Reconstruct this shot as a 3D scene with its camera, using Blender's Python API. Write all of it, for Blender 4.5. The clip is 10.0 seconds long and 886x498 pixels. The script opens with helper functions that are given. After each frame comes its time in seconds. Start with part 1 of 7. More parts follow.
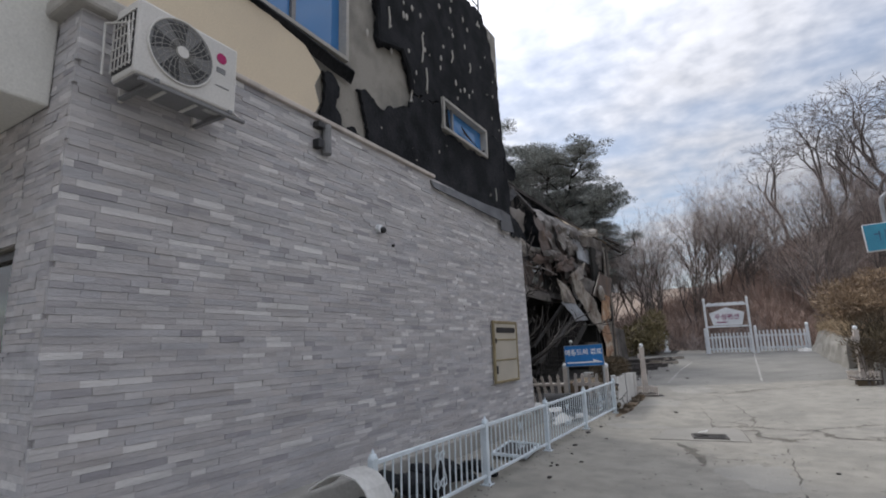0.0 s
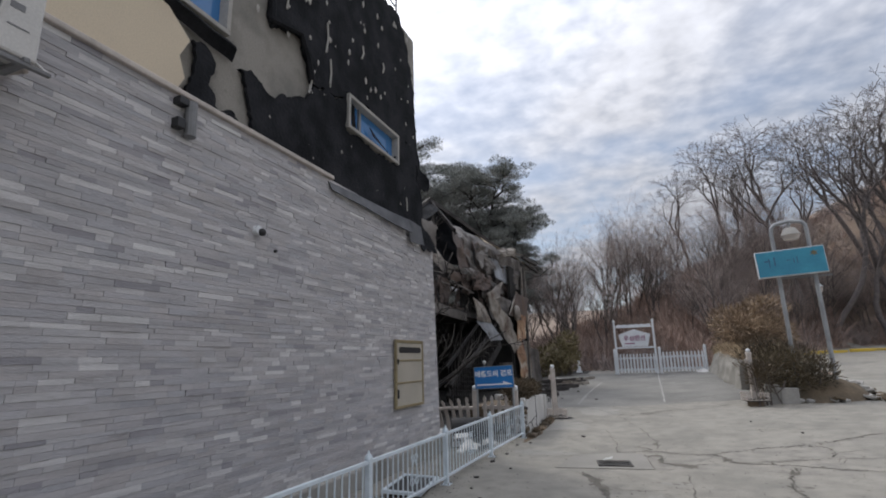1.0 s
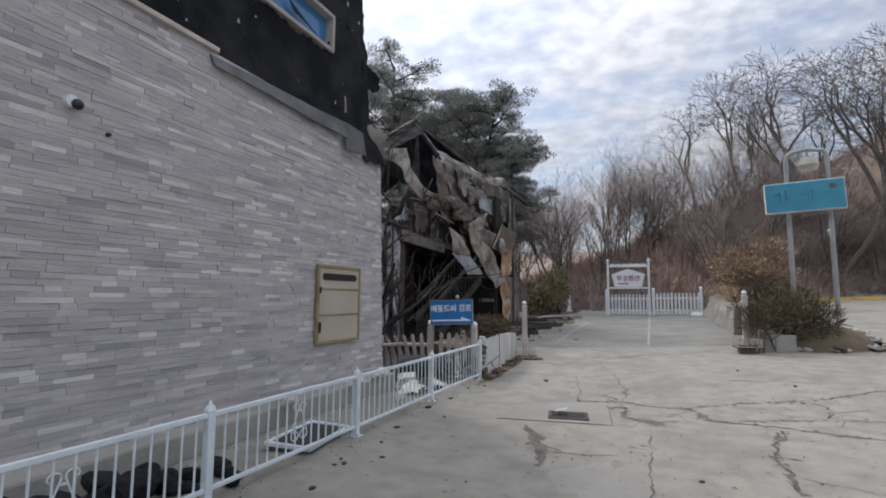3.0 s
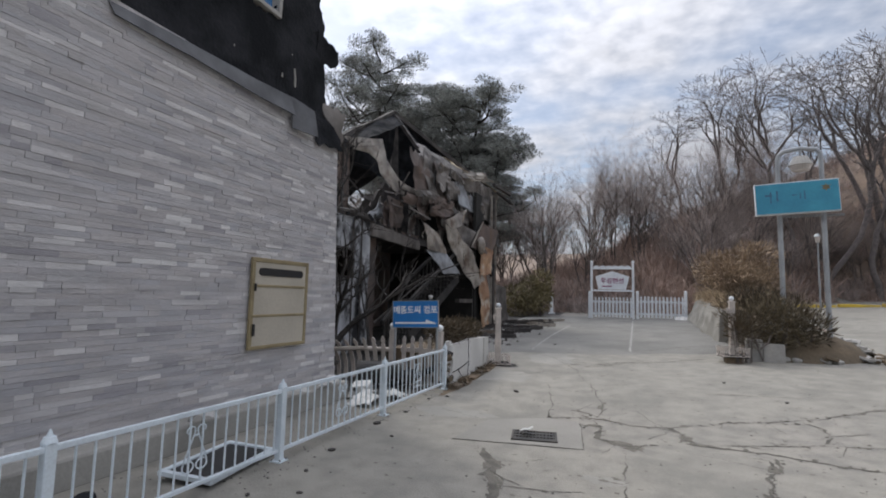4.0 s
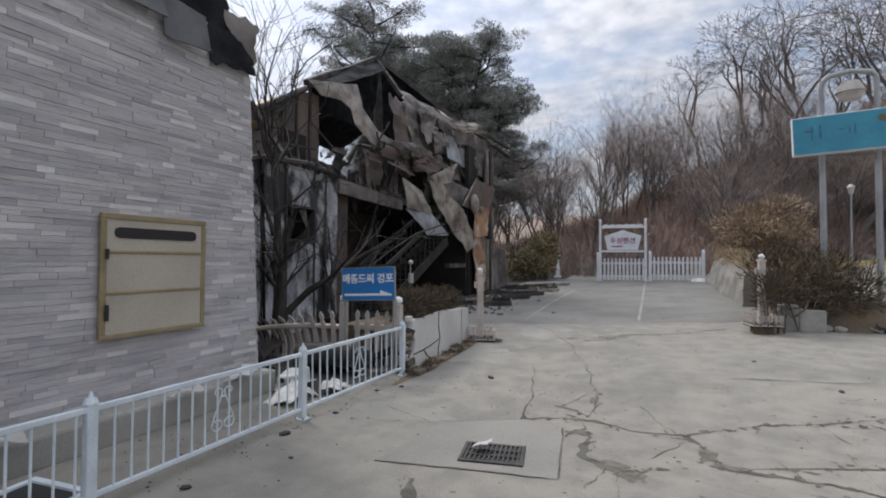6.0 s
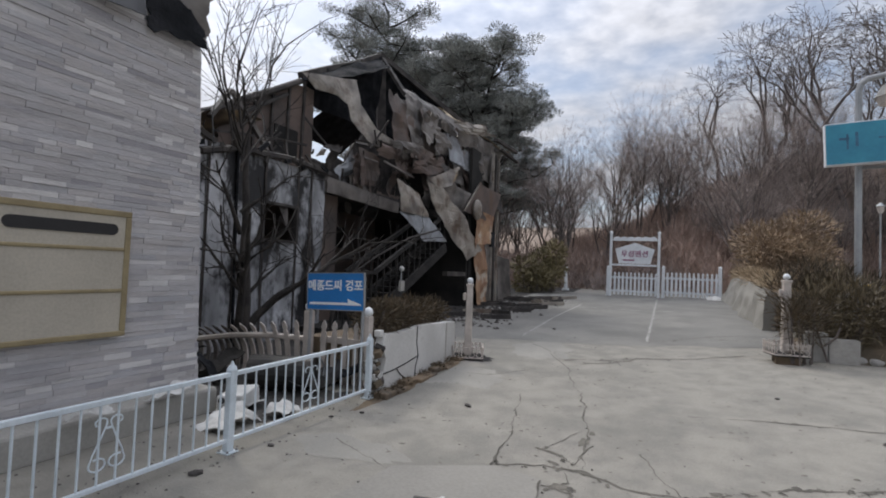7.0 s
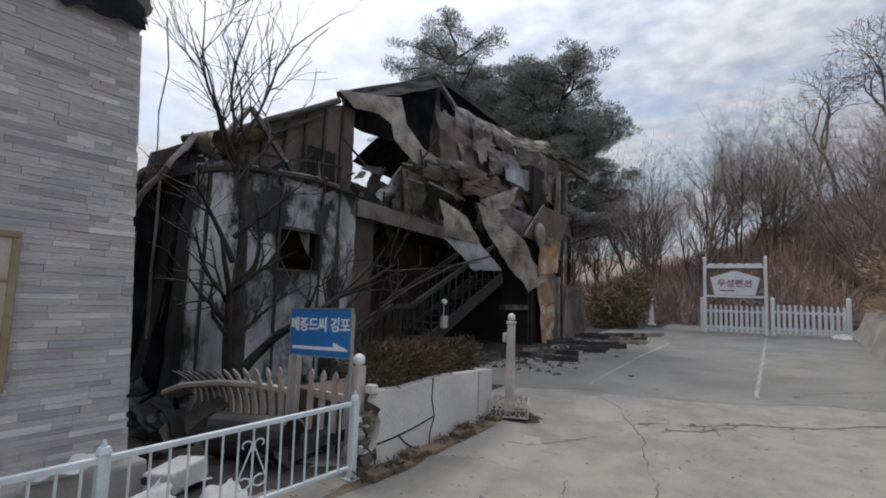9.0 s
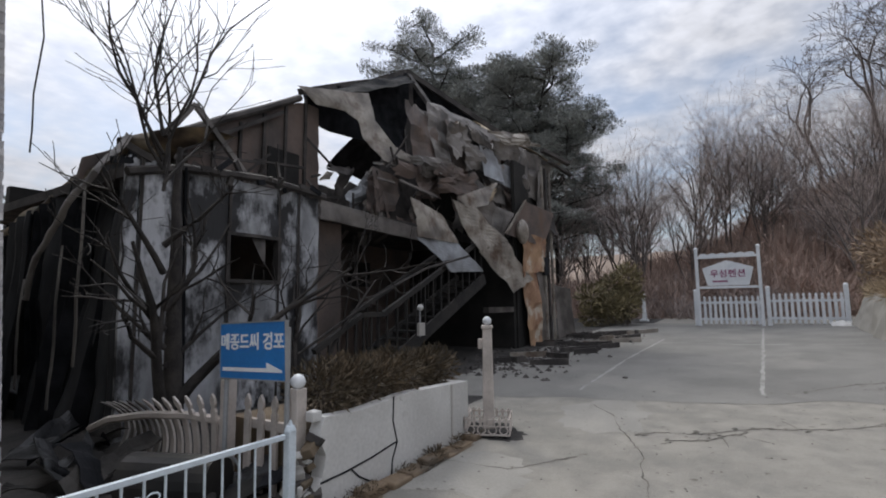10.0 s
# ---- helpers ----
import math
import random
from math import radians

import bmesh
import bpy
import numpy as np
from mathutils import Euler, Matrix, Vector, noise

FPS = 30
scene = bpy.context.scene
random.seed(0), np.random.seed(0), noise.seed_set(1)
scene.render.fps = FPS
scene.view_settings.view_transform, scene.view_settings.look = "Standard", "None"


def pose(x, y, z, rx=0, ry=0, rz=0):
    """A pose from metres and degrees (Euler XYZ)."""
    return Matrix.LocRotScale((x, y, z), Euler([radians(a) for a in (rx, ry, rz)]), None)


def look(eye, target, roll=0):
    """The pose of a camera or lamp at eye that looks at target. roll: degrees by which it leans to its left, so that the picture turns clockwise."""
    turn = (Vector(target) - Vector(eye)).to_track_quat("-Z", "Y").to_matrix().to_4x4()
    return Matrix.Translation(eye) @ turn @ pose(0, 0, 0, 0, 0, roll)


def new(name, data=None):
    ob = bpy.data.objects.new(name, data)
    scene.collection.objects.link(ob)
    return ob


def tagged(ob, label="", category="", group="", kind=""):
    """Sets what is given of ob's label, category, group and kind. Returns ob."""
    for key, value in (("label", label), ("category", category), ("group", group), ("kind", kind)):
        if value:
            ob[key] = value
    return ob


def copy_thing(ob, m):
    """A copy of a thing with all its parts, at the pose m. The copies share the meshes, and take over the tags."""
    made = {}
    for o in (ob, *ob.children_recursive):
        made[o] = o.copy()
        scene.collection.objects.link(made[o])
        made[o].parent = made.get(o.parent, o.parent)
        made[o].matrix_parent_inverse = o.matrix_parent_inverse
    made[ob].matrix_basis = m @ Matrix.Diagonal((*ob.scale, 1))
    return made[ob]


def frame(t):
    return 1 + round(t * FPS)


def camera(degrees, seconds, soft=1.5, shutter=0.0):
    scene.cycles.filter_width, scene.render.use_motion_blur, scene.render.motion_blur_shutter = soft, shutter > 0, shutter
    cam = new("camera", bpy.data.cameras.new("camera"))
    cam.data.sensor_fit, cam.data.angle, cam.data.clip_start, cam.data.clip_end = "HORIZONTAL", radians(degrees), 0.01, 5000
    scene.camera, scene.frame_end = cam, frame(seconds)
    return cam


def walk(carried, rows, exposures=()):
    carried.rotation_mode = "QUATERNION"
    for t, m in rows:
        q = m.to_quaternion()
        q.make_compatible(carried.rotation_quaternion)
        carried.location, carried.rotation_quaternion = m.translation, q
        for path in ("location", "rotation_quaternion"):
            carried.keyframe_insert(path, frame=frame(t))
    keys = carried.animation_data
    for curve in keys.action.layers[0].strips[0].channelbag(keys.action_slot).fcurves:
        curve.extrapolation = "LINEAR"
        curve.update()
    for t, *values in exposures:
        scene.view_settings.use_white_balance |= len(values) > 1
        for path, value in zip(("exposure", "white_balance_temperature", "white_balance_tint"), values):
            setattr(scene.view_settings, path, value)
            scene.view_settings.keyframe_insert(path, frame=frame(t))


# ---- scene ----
cam = camera(83.5, 10.0, soft=1.9)
PATH = [
    (0, (0.194, -0.281, 1.549), (-0.805, 1.409, 1.929), -1.8),
    (0.5, (0.204, 0.088, 1.583), (-0.751, 1.781, 2.054), -0.5),
    (1, (0.197, 0.497, 1.58), (-0.529, 2.307, 2.022), -1.5),
    (1.5, (0.331, 0.937, 1.512), (-0.427, 2.766, 1.796), -1.1),
    (2, (0.376, 1.338, 1.469), (-0.404, 3.166, 1.698), 0.1),
    (2.5, (0.474, 1.774, 1.486), (-0.305, 3.606, 1.68), 0.2),
    (4, (0.614, 3.16, 1.544), (-0.11, 5.014, 1.734), 1.5),
    (4.5, (0.613, 3.596, 1.524), (-0.101, 5.458, 1.675), 2.1),
    (5, (0.636, 4.073, 1.518), (-0.073, 5.941, 1.6), 0.9),
    (5.5, (0.704, 4.534, 1.558), (-0.049, 6.386, 1.621), 0.1),
    (5.7, (0.701, 4.738, 1.539), (-0.048, 6.592, 1.594), 0.2),
    (6.8, (0.768, 5.794, 1.6), (-0.114, 7.588, 1.646), 0.9),
    (7, (0.778, 5.974, 1.57), (-0.045, 7.795, 1.647), 2.4),
    (7.5, (0.766, 6.447, 1.571), (-0.008, 8.289, 1.666), 2.9),
    (8, (0.76, 6.823, 1.601), (-0.307, 8.513, 1.681), 3.2),
    (8.5, (0.689, 7.255, 1.607), (-0.402, 8.928, 1.705), 2.7),
    (9, (0.708, 7.65, 1.61), (-0.399, 9.305, 1.803), 2.2),
    (9.5, (0.657, 8.061, 1.589), (-0.399, 9.745, 1.805), 0.0),
    (10, (0.568, 8.447, 1.588), (-0.508, 10.119, 1.806), -0.7),
]
walk(cam, [(t, look(eye, target, roll)) for t, eye, target, roll in PATH], [(0, 0.46), (0.5, 0.44), (1.0, 0.35), (1.5, 0.34), (2.0, 0.55), (2.5, 0.58), (4.5, 0.46), (5.5, 0.49), (8.0, 0.33), (10, 0.29)])

# ---- world, sun ----
SUN_AZ, SUN_EL = 148.0, 48.0      # degrees: azimuth counter-clockwise from +x, elevation
world = bpy.data.worlds.new("sky")
scene.world = world
world.use_nodes = True
wt = world.node_tree
wt.nodes.clear()


def wnode(kind, **values):
    n = wt.nodes.new(kind)
    for k, v in values.items():
        n.inputs[k].default_value = v
    return n


def wmath(op, a, b=None):
    n = wt.nodes.new("ShaderNodeMath")
    n.operation = op
    for i, v in enumerate((a, b)):
        if v is None:
            continue
        if isinstance(v, (int, float)):
            n.inputs[i].default_value = v
        else:
            wt.links.new(v, n.inputs[i])
    return n.outputs[0]


sky = wt.nodes.new("ShaderNodeTexSky")
sky.sky_type, sky.sun_disc = "NISHITA", False
sky.sun_elevation, sky.sun_rotation = radians(SUN_EL), radians(90 - SUN_AZ)
tc = wt.nodes.new("ShaderNodeTexCoord")
sep = wt.nodes.new("ShaderNodeSeparateXYZ")
wt.links.new(tc.outputs["Generated"], sep.inputs[0])
up = wmath("ADD", wmath("MAXIMUM", sep.outputs[2], 0.0), 0.12)
comb = wt.nodes.new("ShaderNodeCombineXYZ")
wt.links.new(wmath("DIVIDE", sep.outputs[0], up), comb.inputs[0])
wt.links.new(wmath("DIVIDE", sep.outputs[1], up), comb.inputs[1])
fine = wnode("ShaderNodeTexNoise", Scale=11.0, Detail=3.0, Roughness=0.5, Distortion=0.1)
broad = wnode("ShaderNodeTexNoise", Scale=1.15, Detail=3.0, Roughness=0.5)
for n in (fine, broad):
    wt.links.new(comb.outputs[0], n.inputs["Vector"])
cover = wmath("ADD", wmath("MULTIPLY", fine.outputs[0], 0.22), wmath("MULTIPLY", broad.outputs[0], 0.98))
ramp = wt.nodes.new("ShaderNodeValToRGB")
ramp.color_ramp.elements[0].position, ramp.color_ramp.elements[0].color = 0.47, (0.42, 0.42, 0.42, 1)
ramp.color_ramp.elements[1].position, ramp.color_ramp.elements[1].color = 0.66, (1, 1, 1, 1)
wt.links.new(cover, ramp.inputs[0])
# the veil of cloud is brighter round the hidden sun
dot = wt.nodes.new("ShaderNodeVectorMath")
dot.operation = "DOT_PRODUCT"
sunv = Vector((math.cos(radians(SUN_EL)) * math.cos(radians(SUN_AZ)), math.cos(radians(SUN_EL)) * math.sin(radians(SUN_AZ)), math.sin(radians(SUN_EL))))
wt.links.new(tc.outputs["Generated"], dot.inputs[0])
dot.inputs[1].default_value = sunv
near_sun = wmath("POWER", wmath("MAXIMUM", dot.outputs["Value"], 0.0), 4.0)
shade = wmath("ADD", wmath("MULTIPLY", wmath("ADD", wmath("MULTIPLY", fine.outputs[0], 0.62), 0.42), 0.84), wmath("MULTIPLY", near_sun, 0.75))
# an overcast sky is brighter overhead than at its foot
zen = wmath("MAXIMUM", sep.outputs[2], 0.0)
shade = wmath("MULTIPLY", shade, wmath("ADD", wmath("MULTIPLY", wmath("MULTIPLY", zen, zen), 1.75), 0.70))
cloud = wt.nodes.new("ShaderNodeVectorMath")
cloud.operation = "SCALE"
cloud.inputs[0].default_value = (0.74, 0.76, 0.835)
wt.links.new(shade, cloud.inputs["Scale"])
blue = wt.nodes.new("ShaderNodeVectorMath")
blue.operation = "SCALE"
wt.links.new(sky.outputs[0], blue.inputs[0])
blue.inputs["Scale"].default_value = 0.10
mix = wt.nodes.new("ShaderNodeMix")
mix.data_type = "RGBA"
wt.links.new(ramp.outputs[0], mix.inputs[0])
wt.links.new(blue.outputs[0], mix.inputs[6])
wt.links.new(cloud.outputs[0], mix.inputs[7])
bg = wt.nodes.new("ShaderNodeBackground")
wt.links.new(mix.outputs[2], bg.inputs[0])
wo = wt.nodes.new("ShaderNodeOutputWorld")
wt.links.new(bg.outputs[0], wo.inputs[0])

sun = new("sun", bpy.data.lights.new("sun", "SUN"))
sun.data.energy, sun.data.angle, sun.data.color = 1.1, radians(12), (1.0, 0.95, 0.86)
sun.matrix_basis = look(sunv * 50, (0, 0, 0))


# ---- materials ----
def mat(name, col, col2=None, rough=0.8, scale=3.0, fine_scale=40.0, bump=0.15, metal=0.0, mixat=(0.4, 0.65), rand=0.0, island=False, stretch=(1, 1, 1), third=None, third_at=(0.6, 0.7), third_scale=1.0):
    m = bpy.data.materials.new(name)
    m.use_nodes = True
    nt = m.node_tree
    N, L = nt.nodes, nt.links
    b = N["Principled BSDF"]
    b.inputs["Roughness"].default_value, b.inputs["Metallic"].default_value = rough, metal
    col2 = col2 or tuple(c * 0.78 for c in col)
    t = N.new("ShaderNodeTexCoord")
    mp = N.new("ShaderNodeMapping")
    mp.inputs["Scale"].default_value = stretch
    geo = N.new("ShaderNodeNewGeometry")
    L.new(geo.outputs["Position"], mp.inputs[0])
    n1, n2 = N.new("ShaderNodeTexNoise"), N.new("ShaderNodeTexNoise")
    n1.inputs["Scale"].default_value, n1.inputs["Detail"].default_value = scale, 6
    n2.inputs["Scale"].default_value, n2.inputs["Detail"].default_value = fine_scale, 4
    for n in (n1, n2):
        L.new(mp.outputs[0], n.inputs["Vector"])
    r = N.new("ShaderNodeValToRGB")
    r.color_ramp.elements[0].position, r.color_ramp.elements[1].position = mixat
    r.color_ramp.elements[0].color, r.color_ramp.elements[1].color = (*col, 1), (*col2, 1)
    L.new(n1.outputs[0], r.inputs[0])
    out = r.outputs[0]

    def mixin(a, fac, colour=None, socket=None, mode="MIX"):
        x = N.new("ShaderNodeMix")
        x.data_type, x.blend_type = "RGBA", mode
        L.new(a, x.inputs[6])
        if isinstance(fac, float):
            x.inputs[0].default_value = fac
        else:
            L.new(fac, x.inputs[0])
        if socket is None:
            x.inputs[7].default_value = (*colour, 1)
        else:
            L.new(socket, x.inputs[7])
        return x.outputs[2]

    if third:
        n3 = N.new("ShaderNodeTexNoise")
        n3.inputs["Scale"].default_value, n3.inputs["Detail"].default_value = third_scale, 7
        n3.inputs["Roughness"].default_value = 0.65
        L.new(mp.outputs[0], n3.inputs["Vector"])
        r3 = N.new("ShaderNodeMapRange")
        r3.inputs["From Min"].default_value, r3.inputs["From Max"].default_value = third_at
        L.new(n3.outputs[0], r3.inputs[0])
        out = mixin(out, r3.outputs[0], third)
    if rand:
        if island:
            src = geo.outputs["Random Per Island"]
        else:
            src = N.new("ShaderNodeObjectInfo").outputs["Random"]
        rr = N.new("ShaderNodeMapRange")
        rr.inputs["To Min"].default_value, rr.inputs["To Max"].default_value = 1 - rand, 1 + rand
        L.new(src, rr.inputs[0])
        out = mixin(out, 1.0, socket=rr.outputs[0], mode="MULTIPLY")
    g = N.new("ShaderNodeMapRange")
    g.inputs["To Min"].default_value, g.inputs["To Max"].default_value = 0.8, 1.15
    L.new(n2.outputs[0], g.inputs[0])
    out = mixin(out, 1.0, socket=g.outputs[0], mode="MULTIPLY")
    L.new(out, b.inputs["Base Color"])
    if bump:
        bp = N.new("ShaderNodeBump")
        bp.inputs["Strength"].default_value, bp.inputs["Distance"].default_value = bump, 0.02
        L.new(n2.outputs[0], bp.inputs["Height"])
        L.new(bp.outputs[0], b.inputs["Normal"])
    return m


M_CONC = mat("concrete", (0.285, 0.268, 0.234), (0.222, 0.211, 0.188), 0.92, 3.6, 55, 0.5, third=(0.19, 0.182, 0.162), third_at=(0.48, 0.70), third_scale=0.7, mixat=(0.40, 0.66))
M_LOT = mat("car_park_asphalt", (0.205, 0.199, 0.184), (0.150, 0.146, 0.136), 0.92, 0.9, 60, 0.5, third=(0.25, 0.24, 0.218), third_at=(0.55, 0.7), third_scale=0.4)
M_SLAB = mat("slab_concrete", (0.34, 0.33, 0.305), (0.27, 0.262, 0.243), 0.9, 1.2, 40, 0.25)
M_CRACK = mat("crack_dirt", (0.15, 0.138, 0.118), (0.07, 0.065, 0.056), 0.95, 6, 60, 0.4)
M_LINE = mat("road_paint", (0.315, 0.309, 0.29), (0.20, 0.195, 0.18), 0.8, 4, 40, 0.2)
M_KERBY = mat("yellow_paint", (0.65, 0.45, 0.05), (0.5, 0.36, 0.08), 0.7, 1, 20)
M_SOIL = mat("soil", (0.16, 0.12, 0.08), (0.10, 0.08, 0.055), 0.95, 2, 15, 0.6)
M_HILL = mat("leaf_litter", (0.25, 0.185, 0.14), (0.16, 0.12, 0.094), 0.95, 0.4, 6, 0.8)
M_WHITE = mat("white_paint", (0.74, 0.76, 0.78), (0.64, 0.67, 0.70), 0.5, 3, 30, 0.05)
M_FENCE = mat("pale_blue_white_paint", (0.66, 0.73, 0.78), (0.56, 0.63, 0.68), 0.45, 5, 60, 0.05)
M_CREAM = mat("cream_vinyl", (0.56, 0.50, 0.455), (0.42, 0.375, 0.34), 0.6, 4, 40, 0.08)
M_SOOTV = mat("sooted_vinyl", (0.30, 0.28, 0.26), (0.10, 0.09, 0.085), 0.7, 2.5, 30, 0.1)
M_PLASTER = mat("beige_plaster", (0.66, 0.56, 0.42), (0.60, 0.51, 0.39), 0.85, 1.0, 80, 0.1)
M_STUCCO = mat("white_stucco", (0.66, 0.65, 0.61), (0.60, 0.59, 0.555), 0.85, 1.0, 60, 0.1)
M_BED = mat("joint_mortar", (0.40, 0.395, 0.395), (0.34, 0.336, 0.335), 0.9, 3, 40, 0.3)
M_MORTAR = mat("bare_mortar", (0.30, 0.28, 0.25), (0.21, 0.20, 0.18), 0.9, 3, 40, 0.3, third=(0.05, 0.05, 0.05), third_at=(0.60, 0.72), third_scale=2.0)
M_CHAR = mat("charred_wall", (0.009, 0.010, 0.012), (0.026, 0.027, 0.031), 0.9, 2.5, 25, 0.7)
M_CHAR.node_tree.nodes["Principled BSDF"].inputs["Specular IOR Level"].default_value = 0.15      # soot hardly shines
M_CHAR2 = mat("charred_timber", (0.038, 0.034, 0.033), (0.09, 0.08, 0.074), 0.85, 3, 25, 0.5)
# near-black: soot, with the dark of closed rooms put into the colour
M_DARK = mat("near_black", (0.010, 0.0095, 0.009), (0.024, 0.022, 0.02), 0.9, 1.5, 15, 0.3)
M_RUSTW = mat("burnt_brown_panel", (0.155, 0.115, 0.098), (0.07, 0.06, 0.056), 0.7, 1.2, 12, 0.3, third=(0.14, 0.085, 0.055), third_at=(0.6, 0.75), third_scale=0.8)
M_SHEET = mat("scorched_steel_sheet", (0.38, 0.345, 0.30), (0.15, 0.132, 0.118), 0.5, 1.6, 14, 0.2, metal=0.3, third=(0.12, 0.08, 0.058), third_at=(0.50, 0.66), third_scale=1.7)
M_SHEETD = mat("sooty_steel_sheet", (0.22, 0.20, 0.185), (0.07, 0.063, 0.058), 0.5, 1.6, 14, 0.2, metal=0.3, third=(0.20, 0.17, 0.14), third_at=(0.58, 0.75), third_scale=1.0)
M_ORANGE = mat("heat_rusted_sheet", (0.40, 0.25, 0.15), (0.24, 0.13, 0.08), 0.6, 2.0, 14, 0.2, third=(0.50, 0.44, 0.36), third_at=(0.52, 0.62), third_scale=1.6)
M_WPANEL = mat("smoked_white_panel", (0.60, 0.61, 0.64), (0.20, 0.205, 0.215), 0.6, 1.3, 12, 0.15, stretch=(1, 1, 0.55), third=(0.022, 0.022, 0.024), third_at=(0.44, 0.56), third_scale=1.7)
M_TANROOF = mat("smoked_tan_sheet", (0.34, 0.27, 0.18), (0.075, 0.06, 0.048), 0.6, 1.6, 15, 0.2)
M_FLASH = mat("sooty_flashing", (0.125, 0.127, 0.135), (0.06, 0.06, 0.064), 0.5, 2.5, 20, 0.15, metal=0.3)
M_STAIR = mat("soot_black_timber", (0.014, 0.013, 0.0125), (0.035, 0.031, 0.028), 0.8, 3, 25, 0.4)
M_OLIVE = mat("olive_yellow_leaves", (0.23, 0.19, 0.10), (0.13, 0.11, 0.06), 0.8, 1, 10, 0, rand=0.4, island=True)
M_SOOTM = mat("soot_black_sheet", (0.022, 0.023, 0.026), (0.05, 0.052, 0.056), 0.55, 2.0, 18, 0.3, metal=0.2, stretch=(1.6, 1.6, 0.35))
M_BEIGEROOF = mat("scorched_roof_panel", (0.48, 0.38, 0.24), (0.25, 0.19, 0.13), 0.6, 1.2, 15, 0.2)
M_BLUESHEET = mat("smoked_blue_grey_sheet", (0.36, 0.38, 0.41), (0.16, 0.16, 0.165), 0.55, 1.8, 14, 0.2, metal=0.2, third=(0.17, 0.115, 0.08), third_at=(0.56, 0.68), third_scale=1.4)
M_BLUE = mat("blue_sign", (0.02, 0.19, 0.52), (0.018, 0.17, 0.47), 0.4, 2, 30, 0.02)
M_TEAL = mat("faded_teal_sign", (0.05, 0.30, 0.42), (0.04, 0.24, 0.36), 0.5, 2.5, 20, 0.05)
M_LETTER = mat("white_letter", (0.85, 0.86, 0.88), (0.8, 0.81, 0.83), 0.5, 4, 40, 0)
M_PINK = mat("magenta_letter", (0.30, 0.06, 0.16), (0.25, 0.05, 0.14), 0.5, 4, 40, 0)
M_FADED = mat("faded_letter", (0.05, 0.13, 0.22), (0.05, 0.2, 0.3), 0.6, 8, 40, 0)
M_GALV = mat("galvanised_pole", (0.36, 0.37, 0.38), (0.28, 0.29, 0.30), 0.45, 2, 30, 0.05, metal=0.4)
M_IRON = mat("cast_iron", (0.06, 0.058, 0.055), (0.10, 0.09, 0.08), 0.6, 6, 60, 0.2, metal=0.5)
M_BRASS = mat("tarnished_gold_frame", (0.34, 0.28, 0.165), (0.26, 0.21, 0.125), 0.45, 4, 40, 0.05, metal=0.35)
M_BOXP = mat("beige_box_panel", (0.46, 0.42, 0.35), (0.40, 0.365, 0.305), 0.5, 2, 50, 0.03)
M_BLACKP = mat("black_plastic", (0.02, 0.02, 0.022), None, 0.45, 5, 50, 0.05)
M_GREY = mat("grey_plastic", (0.20, 0.20, 0.205), None, 0.5, 5, 50, 0.05)
M_ACW = mat("appliance_white", (0.62, 0.60, 0.57), (0.56, 0.545, 0.52), 0.4, 2, 60, 0.02)
M_GRILLE = mat("grille_grey", (0.34, 0.33, 0.31), None, 0.5, 5, 50, 0.02)
M_SLABN = mat("newer_concrete", (0.262, 0.249, 0.224), (0.22, 0.21, 0.19), 0.9, 1.2, 40, 0.25)
M_BARK = mat("grey_bark", (0.16, 0.135, 0.122), (0.10, 0.085, 0.078), 0.9, 6, 40, 0.5)
M_BARKH = mat("hillside_bark", (0.16, 0.138, 0.132), (0.10, 0.088, 0.086), 0.9, 6, 40, 0.3)
M_BARKB = mat("scorched_bark", (0.028, 0.025, 0.024), (0.06, 0.052, 0.047), 0.9, 6, 40, 0.5)
M_TWIG = mat("winter_twig", (0.375, 0.31, 0.285), (0.25, 0.205, 0.19), 0.9, 1, 20, 0, rand=0.22, island=True)
M_BRUSH = mat("dry_brush", (0.42, 0.31, 0.26), (0.265, 0.196, 0.166), 0.9, 0.3, 20, 0, rand=0.28, island=True)
M_DRYGRASS = mat("pale_dry_grass", (0.40, 0.31, 0.20), (0.28, 0.20, 0.13), 0.9, 1, 20, 0, rand=0.35, island=True)
M_ASH = mat("wet_ash", (0.026, 0.024, 0.023), (0.06, 0.055, 0.05), 0.95, 2.0, 20, 0.7)
M_NEEDLE = mat("pine_needles", (0.245, 0.255, 0.235), (0.165, 0.178, 0.168), 0.8, 0.6, 10, 0, rand=0.4, island=True)
M_VINE = mat("dry_vine", (0.36, 0.265, 0.175), (0.20, 0.145, 0.10), 0.9, 1.2, 12, 0, rand=0.4, island=True)
M_EVERG = mat("olive_foliage", (0.14, 0.11, 0.066), (0.08, 0.064, 0.042), 0.8, 1, 10, 0, rand=0.4, island=True)
M_STAIN = mat("damp_stain", (0.245, 0.235, 0.212), (0.30, 0.285, 0.255), 0.85, 1.5, 40, 0.3)
M_DIRT = mat("damp_dirt", (0.175, 0.162, 0.138), (0.12, 0.11, 0.094), 0.95, 9, 60, 0.6)
M_HEDGE = mat("scorched_hedge", (0.105, 0.076, 0.045), (0.06, 0.047, 0.03), 0.9, 2, 10, 0, rand=0.45, island=True)
M_STONE = mat("pale_stone", (0.42, 0.40, 0.37), (0.32, 0.31, 0.29), 0.9, 2, 20, 0.4)
M_PLANTER = mat("cracked_white_render", (0.62, 0.61, 0.59), (0.52, 0.51, 0.49), 0.85, 1.5, 30, 0.15, third=(0.22, 0.20, 0.18), third_at=(0.62, 0.75), third_scale=1.2)
M_TILE = mat("terracotta_edge", (0.20, 0.145, 0.095), (0.10, 0.08, 0.06), 0.85, 3, 30, 0.3)
